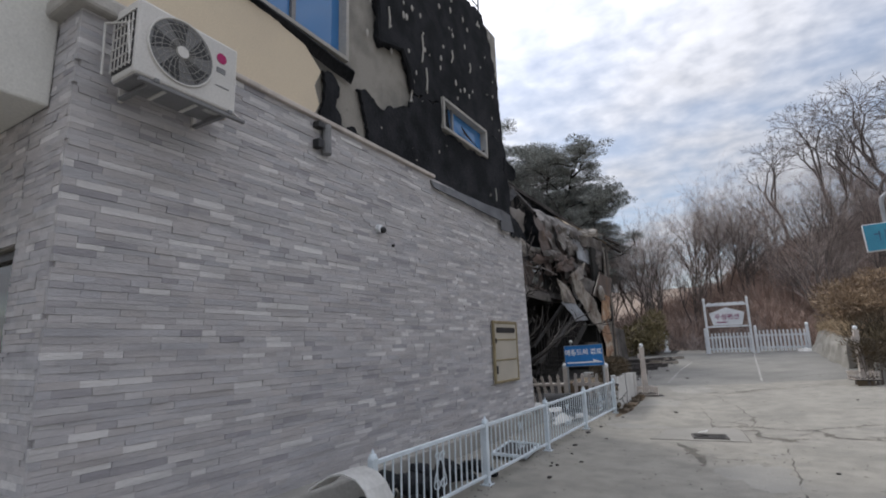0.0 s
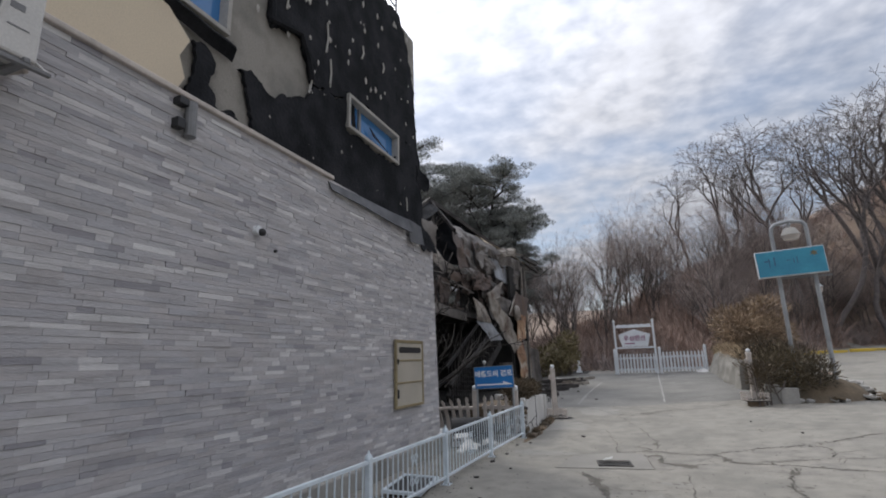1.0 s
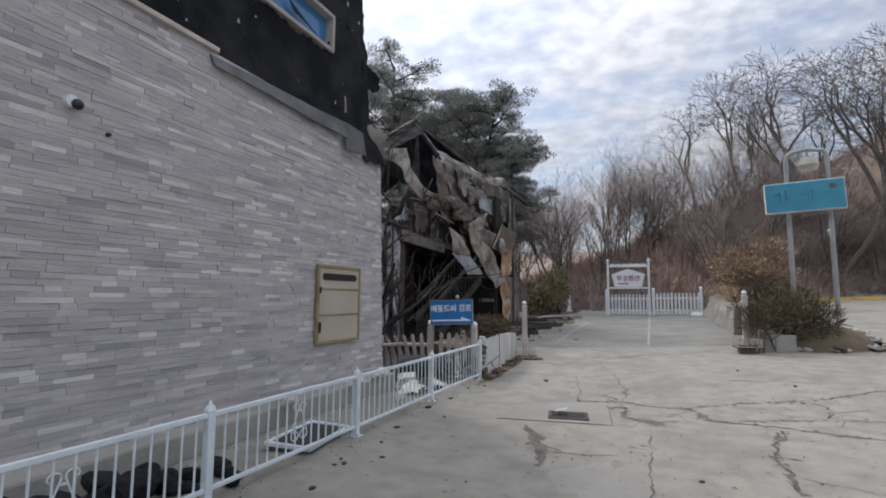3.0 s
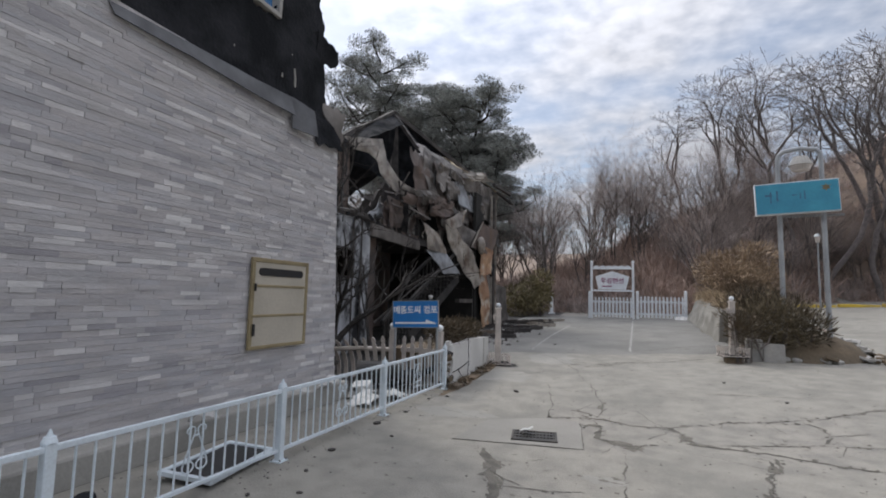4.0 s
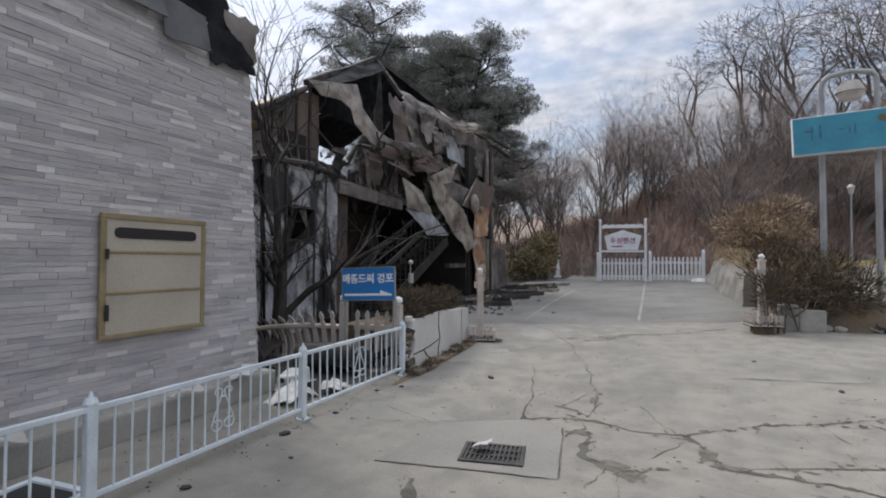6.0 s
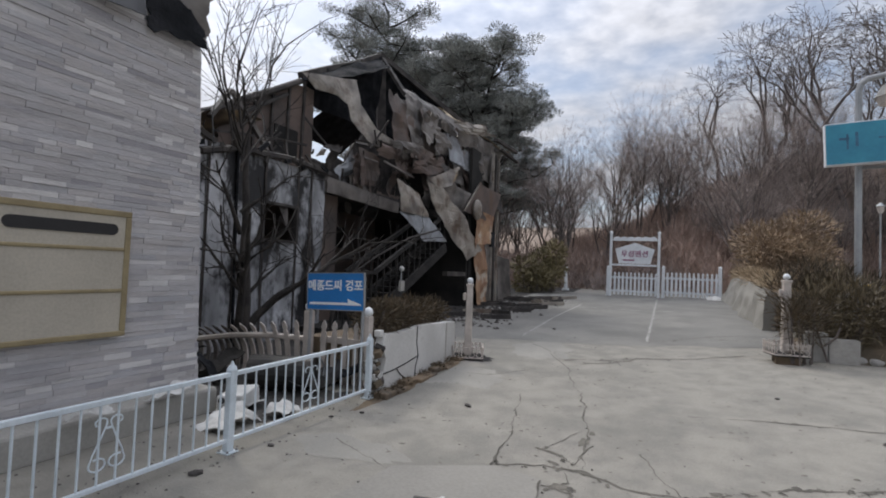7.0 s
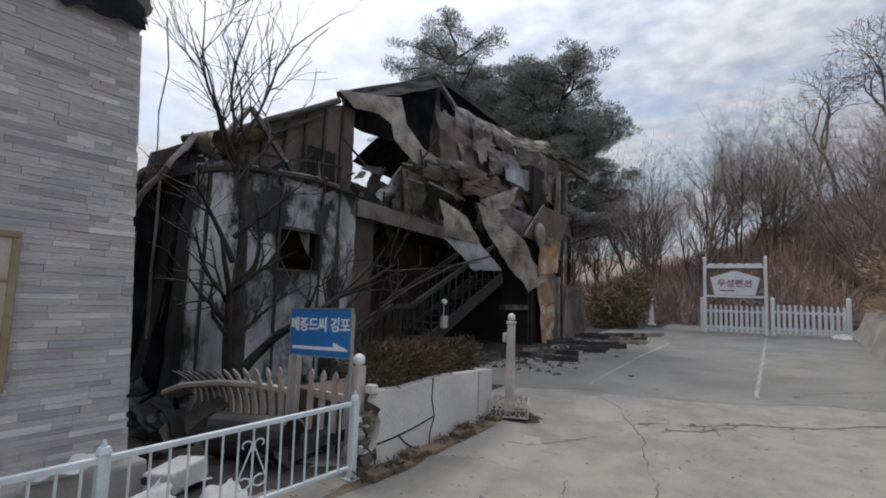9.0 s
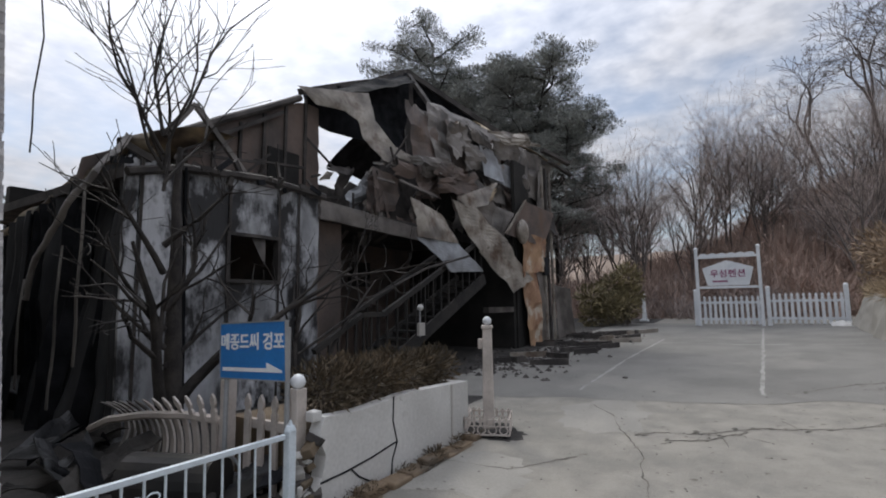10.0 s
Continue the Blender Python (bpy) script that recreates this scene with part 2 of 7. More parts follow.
M_CLOTH = mat("white_sheeting", (0.58, 0.58, 0.565), (0.40, 0.395, 0.38), 0.8, 2, 30, 0.1)
M_BARREL = mat("dark_drum", (0.02, 0.02, 0.02), (0.045, 0.04, 0.036), 0.5, 2, 30, 0.1, metal=0.4)


def brick_mat(name, island):
    m = mat(name, (0.50, 0.489, 0.496), (0.405, 0.397, 0.404), 0.85, 5, 55, 0.5, stretch=(1, 0.35, 2.5))
    N, L = m.node_tree.nodes, m.node_tree.links
    b = N["Principled BSDF"]
    src = N.new("ShaderNodeNewGeometry").outputs["Random Per Island"] if island else N.new("ShaderNodeObjectInfo").outputs["Random"]
    r = N.new("ShaderNodeValToRGB")
    e = r.color_ramp.elements
    e[0].position, e[0].color = 0.0, (0.70, 0.69, 0.72, 1)
    e[1].position, e[1].color = 1.0, (1.42, 1.42, 1.38, 1)
    for p, c in ((0.07, (0.86, 0.85, 0.87)), (0.20, (0.97, 0.94, 0.92)), (0.35, (0.93, 0.94, 0.97)), (0.55, (1.02, 0.99, 0.97)), (0.80, (1.03, 1.03, 1.04)), (0.89, (1.14, 1.13, 1.11)), (0.95, (1.36, 1.35, 1.32))):
        k = e.new(p)
        k.color = (*c, 1)
    L.new(src, r.inputs[0])
    x = N.new("ShaderNodeMix")
    x.data_type, x.blend_type = "RGBA", "MULTIPLY"
    x.inputs[0].default_value = 1.0
    L.new(b.inputs["Base Color"].links[0].from_socket, x.inputs[6])
    L.new(r.outputs[0], x.inputs[7])
    L.new(x.outputs[2], b.inputs["Base Color"])
    return m


M_BRICK, M_BRICKI = brick_mat("grey_stone_strip", False), brick_mat("grey_stone_strips", True)


def glass(name, tint, rough=0.03):
    m = bpy.data.materials.new(name)
    m.use_nodes = True
    b = m.node_tree.nodes["Principled BSDF"]
    b.inputs["Base Color"].default_value = (*tint, 1)
    b.inputs["Roughness"].default_value = rough
    b.inputs["IOR"].default_value = 1.5
    return m


# the panes' blue reflections are put into the base colour
M_GLASS = glass("blue_glass", (0.06, 0.19, 0.42))
M_GLASSD = glass("dark_glass", (0.01, 0.013, 0.015))


# ---- building helpers ----
def origin(ob):
    o = Vector()
    while ob:
        o += ob.matrix_basis.translation
        ob = ob.parent
    return o


def thing(name, at, label, category, group="", kind=""):
    e = new(name)
    e.empty_display_size = 0.1
    e.matrix_basis = Matrix.Translation(at)
    return tagged(e, label, category, group, kind)


def mesh_of(name, bm, material):
    me = bpy.data.meshes.new(name)
    bm.normal_update()
    bm.to_mesh(me)
    bm.free()
    me.materials.append(material)
    return me


def part(name, bm, material, parent, label="", smooth=False):
    o = origin(parent)
    bmesh.ops.translate(bm, vec=-o, verts=bm.verts)
    me = mesh_of(name, bm, material)
    if smooth:
        for p in me.polygons:
            p.use_smooth = True
    ob = new(name, me)
    ob.parent = parent
    return tagged(ob, label)


def solo(name, bm, material, label="", category="", group="", kind="", smooth=False):
    me = mesh_of(name, bm, material)
    if smooth:
        for p in me.polygons:
            p.use_smooth = True
    # the object's origin goes to the middle of its base
    n = len(me.vertices)
    co = np.empty(n * 3)
    me.vertices.foreach_get("co", co)
    co = co.reshape(-1, 3)
    base = Vector(((co[:, 0].min() + co[:, 0].max()) / 2, (co[:, 1].min() + co[:, 1].max()) / 2, co[:, 2].min()))
    me.transform(Matrix.Translation(-base))
    ob = new(name, me)
    ob.matrix_basis = Matrix.Translation(base)
    return tagged(ob, label, category, group, kind)


def box(x0, x1, y0, y1, z0, z1, bevel=0.0, bm=None):
    bm = bm or bmesh.new()
    m = Matrix.LocRotScale(((x0 + x1) / 2, (y0 + y1) / 2, (z0 + z1) / 2), None, (abs(x1 - x0), abs(y1 - y0), abs(z1 - z0)))
    r = bmesh.ops.create_cube(bm, size=1, matrix=m)
    if bevel:
        es = list({e for v in r["verts"] for e in v.link_edges})
        bmesh.ops.bevel(bm, geom=es, offset=bevel, segments=2, affect="EDGES", profile=0.5)
    return bm


def bar(p, q, w, d=None, bm=None, bevel=0.0):
    """A square bar from p to q, w wide and d deep."""
    bm = bm or bmesh.new()
    p, q = Vector(p), Vector(q)
    rot = (q - p).to_track_quat("Z", "Y")
    m = Matrix.LocRotScale((p + q) / 2, rot, (w, d or w, (q - p).length))
    r = bmesh.ops.create_cube(bm, size=1, matrix=m)
    if bevel:
        es = list({e for v in r["verts"] for e in v.link_edges})
        bmesh.ops.bevel(bm, geom=es, offset=bevel, segments=1, affect="EDGES")
    return bm


def rod(p, q, r0, r1=None, seg=10, bm=None):
    bm = bm or bmesh.new()
    p, q = Vector(p), Vector(q)
    rot = (q - p).to_track_quat("Z", "Y")
    bmesh.ops.create_cone(bm, cap_ends=True, segments=seg, radius1=r0, radius2=r0 if r1 is None else r1, depth=(q - p).length,
                          matrix=Matrix.LocRotScale((p + q) / 2, rot, None))
    return bm


def ball(at, r, bm=None, sub=2, squash=(1, 1, 1)):
    bm = bm or bmesh.new()
    bmesh.ops.create_icosphere(bm, subdivisions=sub, radius=r, matrix=Matrix.LocRotScale(at, None, squash))
    return bm


def pipe(points, r, seg=7, bm=None):
    """A round tube along points."""
    bm = bm or bmesh.new()
    for a, b in zip(points, points[1:]):
        rod(a, b, r, r, seg, bm)
    for p in points[1:-1]:
        bmesh.ops.create_icosphere(bm, subdivisions=1, radius=r * 1.02, matrix=Matrix.Translation(p))
    return bm


def plate(outline, axis, at, thick, bm=None):
    """A flat plate with the given outline in two coordinates, at `at` on the third axis ('x' or 'y'), reaching thick further along it."""
    bm = bm or bmesh.new()
    def put(a, b, c):
        return (c, a, b) if axis == "x" else (a, c, b)
    lo = [bm.verts.new(put(a, b, at)) for a, b in outline]
    hi = [bm.verts.new(put(a, b, at + thick)) for a, b in outline]
    bm.faces.new(lo)
    bm.faces.new(hi[::-1])
    n = len(lo)
    for i in range(n):
        bm.faces.new((lo[i], hi[i], hi[(i + 1) % n], lo[(i + 1) % n]))
    bmesh.ops.recalc_face_normals(bm, faces=bm.faces)
    return bm


def sheet(a, b, c, d, crumple=0.1, curl=0.0, n=14, thick=0.012, freq=1.0, rib=0.0, bm=None, seed=0.0, ragged=0.0):
    """A crumpled metal sheet with corners a b c d (in turn), bent by noise and curled along a-b."""
    bm = bm or bmesh.new()
    a, b, c, d = (Vector(v) for v in (a, b, c, d))
    nor = (b - a).cross(d - a).normalized()
    off = Vector((seed * 3.1, seed * 7.7, seed))
    rows = []
    for i in range(n + 1):
        row = []
        for j in range(n + 1):
            u, v = i / n, j / n
            if ragged:
                u = 0.5 + (u - 0.5) * (1 + ragged * noise.noise(Vector((v * 5, seed, 3))))
                v = 0.5 + (v - 0.5) * (1 + ragged * noise.noise(Vector((u * 5, seed, 9))))
            p = (a * (1 - u) + b * u) * (1 - v) + (d * (1 - u) + c * u) * v
            w = noise.noise(p * freq + off) * crumple + noise.noise(p * freq * 2.7 + off) * crumple * 0.45
            w += curl * (4 * (v - 0.5) ** 2) + rib * math.sin(u * (b - a).length * 2 * math.pi / 0.25)
            row.append(p + nor * w)
        rows.append(row)
    def skin(shift):
        return [[bm.verts.new(p + nor * shift) for p in row] for row in rows]
    f, k = skin(0), skin(-thick)
    for i in range(n):
        for j in range(n):
            bm.faces.new((f[i][j], f[i + 1][j], f[i + 1][j + 1], f[i][j + 1]))
            bm.faces.new((k[i][j], k[i][j + 1], k[i + 1][j + 1], k[i + 1][j]))
    for i in range(n):
        bm.faces.new((f[i][0], k[i][0], k[i + 1][0], f[i + 1][0]))
        bm.faces.new((f[i][n], f[i + 1][n], k[i + 1][n], k[i][n]))
        bm.faces.new((f[0][i], f[0][i + 1], k[0][i + 1], k[0][i]))
        bm.faces.new((f[n][i], k[n][i], k[n][i + 1], f[n][i + 1]))
    return bm


def soup(name, verts, faces, material, parent=None, label="", category="", kind="", group="", smooth=False):
    me = bpy.data.meshes.new(name)
    me.from_pydata(verts, [], faces)
    me.materials.append(material)
    me.update()
    if smooth:
        me.shade_smooth()
    ob = new(name, me)
    if parent:
        me.transform(Matrix.Translation(-origin(parent)))
        ob.parent = parent
    return tagged(ob, label, category, group, kind)


def smoothstep(a, b, v):
    v = min(1, max(0, (v - a) / (b - a)))
    return v * v * (3 - 2 * v)


# ---- ground ----
def ground_z(x, y):
    return 0.04 * max(0, y - 10) + 0.035 * max(0, x) * smoothstep(5, 13, y)


def hill_z(x, y):
    g = ground_z(x, min(y, 46))
    foot = 30.5 + min(13, max(0, (x - 3) * 1.2)) - 0.3 * max(0, -x - 8)
    top = max(0.5, 5.6 + 0.50 * min(x, 60)) if x > -9 else max(-2.0, 1.1 + 0.6 * (x + 9))
    rise = smoothstep(foot, foot + 17, y) * max(0, top - g) + 0.10 * max(0, y - foot - 20)
    return g + rise + (0.35 * noise.noise(Vector((x * 0.2, y * 0.2, 0))) if rise > 0.05 else 0)


def grid(xs, ys, fz):
    verts = [(x, y, fz(x, y)) for y in ys for x in xs]
    w = len(xs)
    faces = [(j * w + i, j * w + i + 1, (j + 1) * w + i + 1, (j + 1) * w + i) for j in range(len(ys) - 1) for i in range(w - 1)]
    return verts, faces


def foot_y(x):
    return 30.5 + min(13, max(0, (x - 3) * 1.2)) - 0.3 * max(0, -x - 8)


gx = [-400, -200, -120, -80, -60, -50] + [-40 + i * 1.0 for i in range(91)] + [55, 62, 70, 80, 100, 140, 200, 400]
gy = [-300, -120, -60, -30, -15, -8, -4] + [0 + i * 1.0 for i in range(76)] + [80, 86, 95, 110, 140, 200, 400]
v, f = grid(gx, gy, lambda x, y: hill_z(min(max(x, -40), 60), y))
ground = soup("ground", v, f, M_CONC, label="pale worn concrete yard rising to a brown leaf-littered hillside", category="ground", kind="structure", smooth=True)
ground.data.materials.append(M_HILL)
ground.data.materials.append(M_ASH)
for p in ground.data.polygons:
    c = p.center
    if c.y > foot_y(c.x) + 0.4 or c.x < -14:
        p.material_index = 1
    elif c.x < -3.4 and c.y > 9.7:
        p.material_index = 2

# ---- brick building ----
WX, WY0, WY1, WTOP = -3.655, 1.17, 9.66, 4.09
wall_side = solo("wall_side", plate([(WY0 + 0.03, 0), (WY1 + 0.05, 0), (WY1 - 0.19, WTOP), (WY0 + 0.03, WTOP)], "x", WX - 0.30, 0.27), M_BED, "side wall clad in thin grey split-stone strips", "wall", kind="structure")
wall_front = solo("wall_front", box(WX - 0.63, WX - 0.31, WY0 + 0.03, WY0 + 0.3, 0, WTOP), M_BED, "front wall clad in thin grey split-stone strips beside a window", "wall", kind="structure")
solo("wall_front_far", box(WX - 9, WX - 2.6, WY0 + 0.03, WY0 + 0.3, 0, WTOP), M_MORTAR, "plain front wall past the window", "wall", kind="structure")
solo("wall_front_lintel", box(WX - 2.6, WX - 0.63, WY0 + 0.03, WY0 + 0.3, 2.36, WTOP), M_MORTAR, "wall over the front window", "wall", kind="structure")
wall_back = solo("wall_back", box(WX - 9, WX - 0.31, WY1 - 0.5, WY1 - 0.22, 0, WTOP), M_MORTAR, "back wall of sooty grey masonry", "wall", kind="structure")
solo("wall_inner", box(WX - 9.3, WX - 9, WY0 + 0.03, WY1 - 0.03, 0, 8.3), M_MORTAR, "plain wall that closes the house", "wall", kind="structure")
wf = solo("window_front", box(WX - 2.6, WX - 0.63, WY0 + 0.12, WY0 + 0.16, 0, 2.36), M_GLASSD, "dark glass shop front in a black frame", "window", kind="structure")
for a in (WX - 2.6, WX - 1.8, WX - 0.69):
    part("window_frame", box(a, a + 0.06, WY0 + 0.08, WY0 + 0.2, 0, 2.36, 0.005), M_BLACKP, wf)
part("window_frame", box(WX - 2.6, WX - 0.63, WY0 + 0.075, WY0 + 0.205, 2.29, 2.36, 0.005), M_BLACKP, wf)

# coping along the brick and its cap at the corner
solo("coping", box(WX - 0.32, WX + 0.045, WY0 + 0.62, 6.0, WTOP, WTOP + 0.055, 0.012), M_CREAM, "narrow pale stone coping on the brick wall", "coping", kind="structure")
solo("pier_cap", box(WX - 0.42, WX + 0.09, WY0 - 0.10, WY0 + 0.6, WTOP - 0.04, WTOP + 0.10, 0.03), M_STONE, "moulded stone cap on the brick corner pier", "pier cap", kind="structure")
solo("canopy", box(WX - 6.5, -3.99, WY0 - 1.6, WY0 - 0.004, 3.36, 5.2, 0.02), M_STUCCO, "white stucco canopy over the front of the house", "canopy", kind="structure")

UX = -3.80
W1, W2 = (2.35, 4.09, 5.12, 6.5), (6.46, 8.15, 5.12, 5.70)
UY1 = 9.05


def wall_with_holes(x, thick, y0, y1, z0, z1, holes):
    bm = bmesh.new()
    ys = sorted({y0, y1, *[v for h in holes for v in h[:2]]})
    zs = sorted({z0, z1, *[v for h in holes for v in h[2:]]})
    for ya, yb in zip(ys, ys[1:]):
        for za, zb in zip(zs, zs[1:]):
            if any(h[0] <= ya and yb <= h[1] and h[2] <= za and zb <= h[3] for h in holes):
                continue
            box(x - thick, x, ya, yb, za, zb, bm=bm)
    return bm


solo("wall_upper_side", wall_with_holes(UX, 0.25, WY0, UY1, WTOP, 8.3, (W1, W2)), M_MORTAR, "bare grey mortar upper wall with scorch marks", "wall", kind="structure")
solo("wall_upper_front", box(WX - 9, UX - 0.26, WY0, WY0 + 0.25, WTOP, 8.3), M_STUCCO, "white stucco upper front wall", "wall", kind="structure")
solo("wall_upper_back", box(WX - 9, UX - 0.26, UY1 - 0.25, UY1, WTOP, 8.3), M_CHAR, "charred black upper back wall", "wall", kind="structure")
solo("roof_flat", box(WX - 9, UX - 0.05, WY0, 8.6, 8.3, 8.42, 0.03), M_CHAR, "charred flat roof slab", "roof", kind="structure")
# near-black floor behind the opaque panes
solo("floor_upper", box(WX - 8.9, UX - 0.3, WY0 + 0.4, 8.7, 4.0, 4.1), M_DARK, "near-black upper floor inside the house", "floor", kind="structure")


def torn(outline, seed, step=0.07, amp=0.045):
    """The outline with its straight runs broken up into a torn edge."""
    out = []
    n = len(outline)
    for i in range(n):
        a, b = Vector(outline[i]), Vector(outline[(i + 1) % n])
        k = max(1, int((b - a).length / step))
        for j in range(k):
            p = a.lerp(b, j / k)
            w = noise.noise(Vector((p.x * 4, p.y * 4, seed))) * amp + noise.noise(Vector((p.x * 13, p.y * 13, seed))) * amp * 0.6
            d = (b - a).normalized()
            out.append((p.x - d.y * w, p.y + d.x * w))
    return out


plaster = [(WY0 - 0.02, WTOP + 0.06), (3.50, WTOP + 0.06), (3.58, 4.32), (3.50, 4.52), (3.60, 4.74), (3.34, 4.95), (3.0, 5.0), (2.72, 5.12), (2.50, 5.32), (2.34, 5.6), (2.26, 6.0), (2.24, 7.2), (2.3, 8.28), (WY0 - 0.02, 8.28)]
solo("plaster_cladding", plate(plaster, "x", UX + 0.004, 0.11), M_PLASTER, "smooth beige plaster cladding torn along a curved edge", "cladding", kind="structure")
# charred insulation, in pieces that meet round the small window
CHARS = (
    [(4.75, 5.75), (4.72, 6.4), (4.4, 6.7), (2.4, 6.75), (2.45, 8.30), (8.25, 8.36), (8.62, 7.95), (8.9, 7.0), (9.05, 5.74), (W2[0], 5.74), (W2[0], 5.55), (5.62, 5.40), (5.5, 5.70), (5.3, 5.95)],
    [(5.62, 5.395), (W2[0], 5.545), (W2[0], 5.1), (8.16, 5.1), (8.16, 5.735), (9.06, 5.735), (9.22, 4.6), (9.28, 4.05), (4.75, 4.05), (4.55, 4.30), (4.45, 4.60), (4.30, 4.86), (4.45, 4.92), (4.66, 4.78), (4.9, 4.80), (5.05, 4.95), (5.25, 5.0), (5.5, 5.1)],
    [(3.66, 4.06), (4.5, 4.06), (4.25, 4.30), (4.05, 4.22), (3.9, 4.42), (3.95, 4.7), (3.80, 4.86), (3.64, 4.80), (3.72, 4.55), (3.64, 4.3)],
)
for k, o in enumerate(CHARS):
    solo("charred_cladding", plate(torn(o, k * 5.0, 0.05, 0.085), "x", UX + 0.006 + 0.012 * k, 0.05), M_CHAR, "black charred insulation board with torn edges", "cladding", kind="structure")
# the lip of the burnt insulation layer and drips of melted foam
lip = solo("insulation_lip", pipe([(UX + 0.08, 4.72, 6.45), (UX + 0.09, 4.74, 5.80), (UX + 0.09, 5.30, 5.97), (UX + 0.09, 5.46, 5.72), (UX + 0.08, 5.58, 5.42)], 0.045, 6), M_CHAR, "burnt edge of the insulation layer", "cladding", kind="structure")
rng = random.Random(7)
fixings = thing("insulation_fixings", (UX, 7.0, 4.1), "pale plaster dabs left on the charred insulation", "plaster dab", kind="stuff")
bm = bmesh.new()
for _ in range(95):
    y, z = rng.uniform(4.5, 8.9), rng.uniform(4.15, 8.1)
    if W2[0] - 0.2 < y < W2[1] + 0.2 and 4.95 < z < 5.85 or (y < 5.5 and z < 5.9 and rng.random() < 0.3):
        continue
    r = rng.uniform(0.018, 0.05)
    bmesh.ops.create_icosphere(bm, subdivisions=1, radius=r, matrix=Matrix.LocRotScale((UX + 0.058, y, z), None, (0.3, 0.8, rng.uniform(0.9, 1.8))))
for y, z, l in ((5.0, 6.5, 0.35), (5.9, 6.55, 0.5), (6.0, 6.0, 0.4), (6.9, 6.8, 0.25), (7.6, 6.9, 0.2), (5.55, 5.6, 0.4), (8.5, 4.6, 0.25)):
    pipe([(UX + 0.07, y, z), (UX + 0.075, y + 0.02, z - l * 0.5), (UX + 0.07, y + rng.uniform(-0.03, 0.05), z - l)], 0.016, 5, bm)
part("plaster_dab", bm, M_STONE, fixings)


def window_unit(name, hole, label, split, broken=False):
    y0, y1, z0, z1 = hole
    w = thing(name, (UX, (y0 + y1) / 2, z0), label, "window", kind="structure")
    xo = UX - 0.06
    t = 0.055
    ys = [y0, *split, y1]
    for a, b, c, d in ((y0, y1, z0, z0 + t), (y0, y1, z1 - t, z1), (y0, y0 + t, z0 + t, z1 - t), (y1 - t, y1, z0 + t, z1 - t)):
        part("window_frame", box(xo, UX + 0.11, a, b, c, d, 0.006), M_STONE, w)
    for a in split:
        part("mullion", box(xo, UX + 0.02, a - 0.03, a + 0.03, z0 + t, z1 - t, 0.005), M_GREY, w)
    for a, b in zip(ys, ys[1:]):
        part("pane", box(xo + 0.03, xo + 0.04, a + t * 0.6, b - t * 0.6, z0 + t, z1 - t), M_GLASS, w)
    if broken:
        part("hanging_film", sheet((xo + 0.09, 7.2, 5.45), (xo + 0.09, 7.65, 5.28), (xo + 0.12, 7.75, 5.21), (xo + 0.1, 7.3, 5.33), 0.03, n=6, seed=3), M_CHAR, w)
        part("hanging_film", sheet((xo + 0.09, 6.62, 5.62), (xo + 0.09, 6.72, 5.60), (xo + 0.12, 6.74, 5.2), (xo + 0.1, 6.66, 5.22), 0.02, n=6, seed=5), M_CHAR, w)
    return w


window_unit("window_upper", W1, "sliding window with blue reflections put into its pane colour and a scorched sill", (3.25,))
window_unit("window_small", W2, "wide low window with dusty white frame and blue glass", (6.92,), True)
solo("window_sill_scorched", sheet((UX + 0.14, 2.5, 5.11), (UX + 0.14, 4.15, 5.02), (UX + 0.02, 4.2, 4.93), (UX + 0.02, 2.6, 5.04), 0.05, n=16, thick=0.05, freq=3), M_CHAR, "melted black window sill", "window sill", kind="structure")
# bent gutter of sheet metal along the foot of the charred wall
gut = thing("bent_gutter", (WX, 7.6, 3.9), "dark sooty sheet-metal flashing, bent and torn loose", "gutter")
part("gutter_run", sheet((WX + 0.02, 5.9, 4.04), (WX + 0.05, 8.3, 4.10), (WX + 0.09, 8.35, 3.86), (WX + 0.05, 5.95, 3.93), 0.025, n=12, seed=1), M_FLASH, gut)
part("gutter_end", sheet((WX + 0.03, 8.32, 4.12), (WX + 0.05, 8.8, 4.08), (WX + 0.10, 8.84, 3.72), (WX + 0.06, 8.34, 3.70), 0.03, n=8, seed=2), M_FLASH, gut)
part("gutter_scrap", sheet((WX + 0.03, 8.86, 4.12), (WX + 0.05, 9.5, 4.05), (WX + 0.10, 9.50, 3.70), (WX + 0.06, 8.9, 3.68), 0.06, n=10, seed=3, ragged=0.3), M_CHAR, gut)
part("gutter_scrap", sheet((WX - 0.1, 9.15, 4.4), (WX + 0.08, 9.5, 4.3), (WX + 0.06, 9.54, 3.75), (WX, 9.3, 3.9), 0.10, n=10, seed=8, ragged=0.3), M_SHEETD, gut)
solo("torn_membrane", sheet((UX + 0.05, 8.95, 5.4), (UX + 0.1, 9.4, 5.25), (UX + 0.06, 9.42, 5.0), (UX, 9.0, 4.95), 0.08, n=8, seed=4, ragged=0.4), M_CHAR, "flap of black membrane torn loose at the wall's corner", "membrane")
solo("loose_wire", pipe([(WX + 0.0, 9.70, 3.95), (WX + 0.05, 9.73, 3.5), (WX - 0.03, 9.72, 3.1), (WX + 0.03, 9.71, 2.8), (WX + 0.02, 9.71, 2.66)], 0.006, 5), M_BLACKP, "black wire that hangs off the wall's corner", "wire")
rail = thing("roof_rail", (UX, 7.6, 8.4), "thin dark metal rail on the roof edge", "rail")
for y in (5.4, 6.9, 8.3):
    part("rail_post", rod((UX - 0.02, y, 8.4), (UX - 0.02, y, 8.95), 0.018), M_BLACKP, rail)
for z in (8.6, 8.78, 8.95):
    part("rail_bar", rod((UX - 0.02, 4.2, z), (UX - 0.02, 8.3, z), 0.014), M_BLACKP, rail)

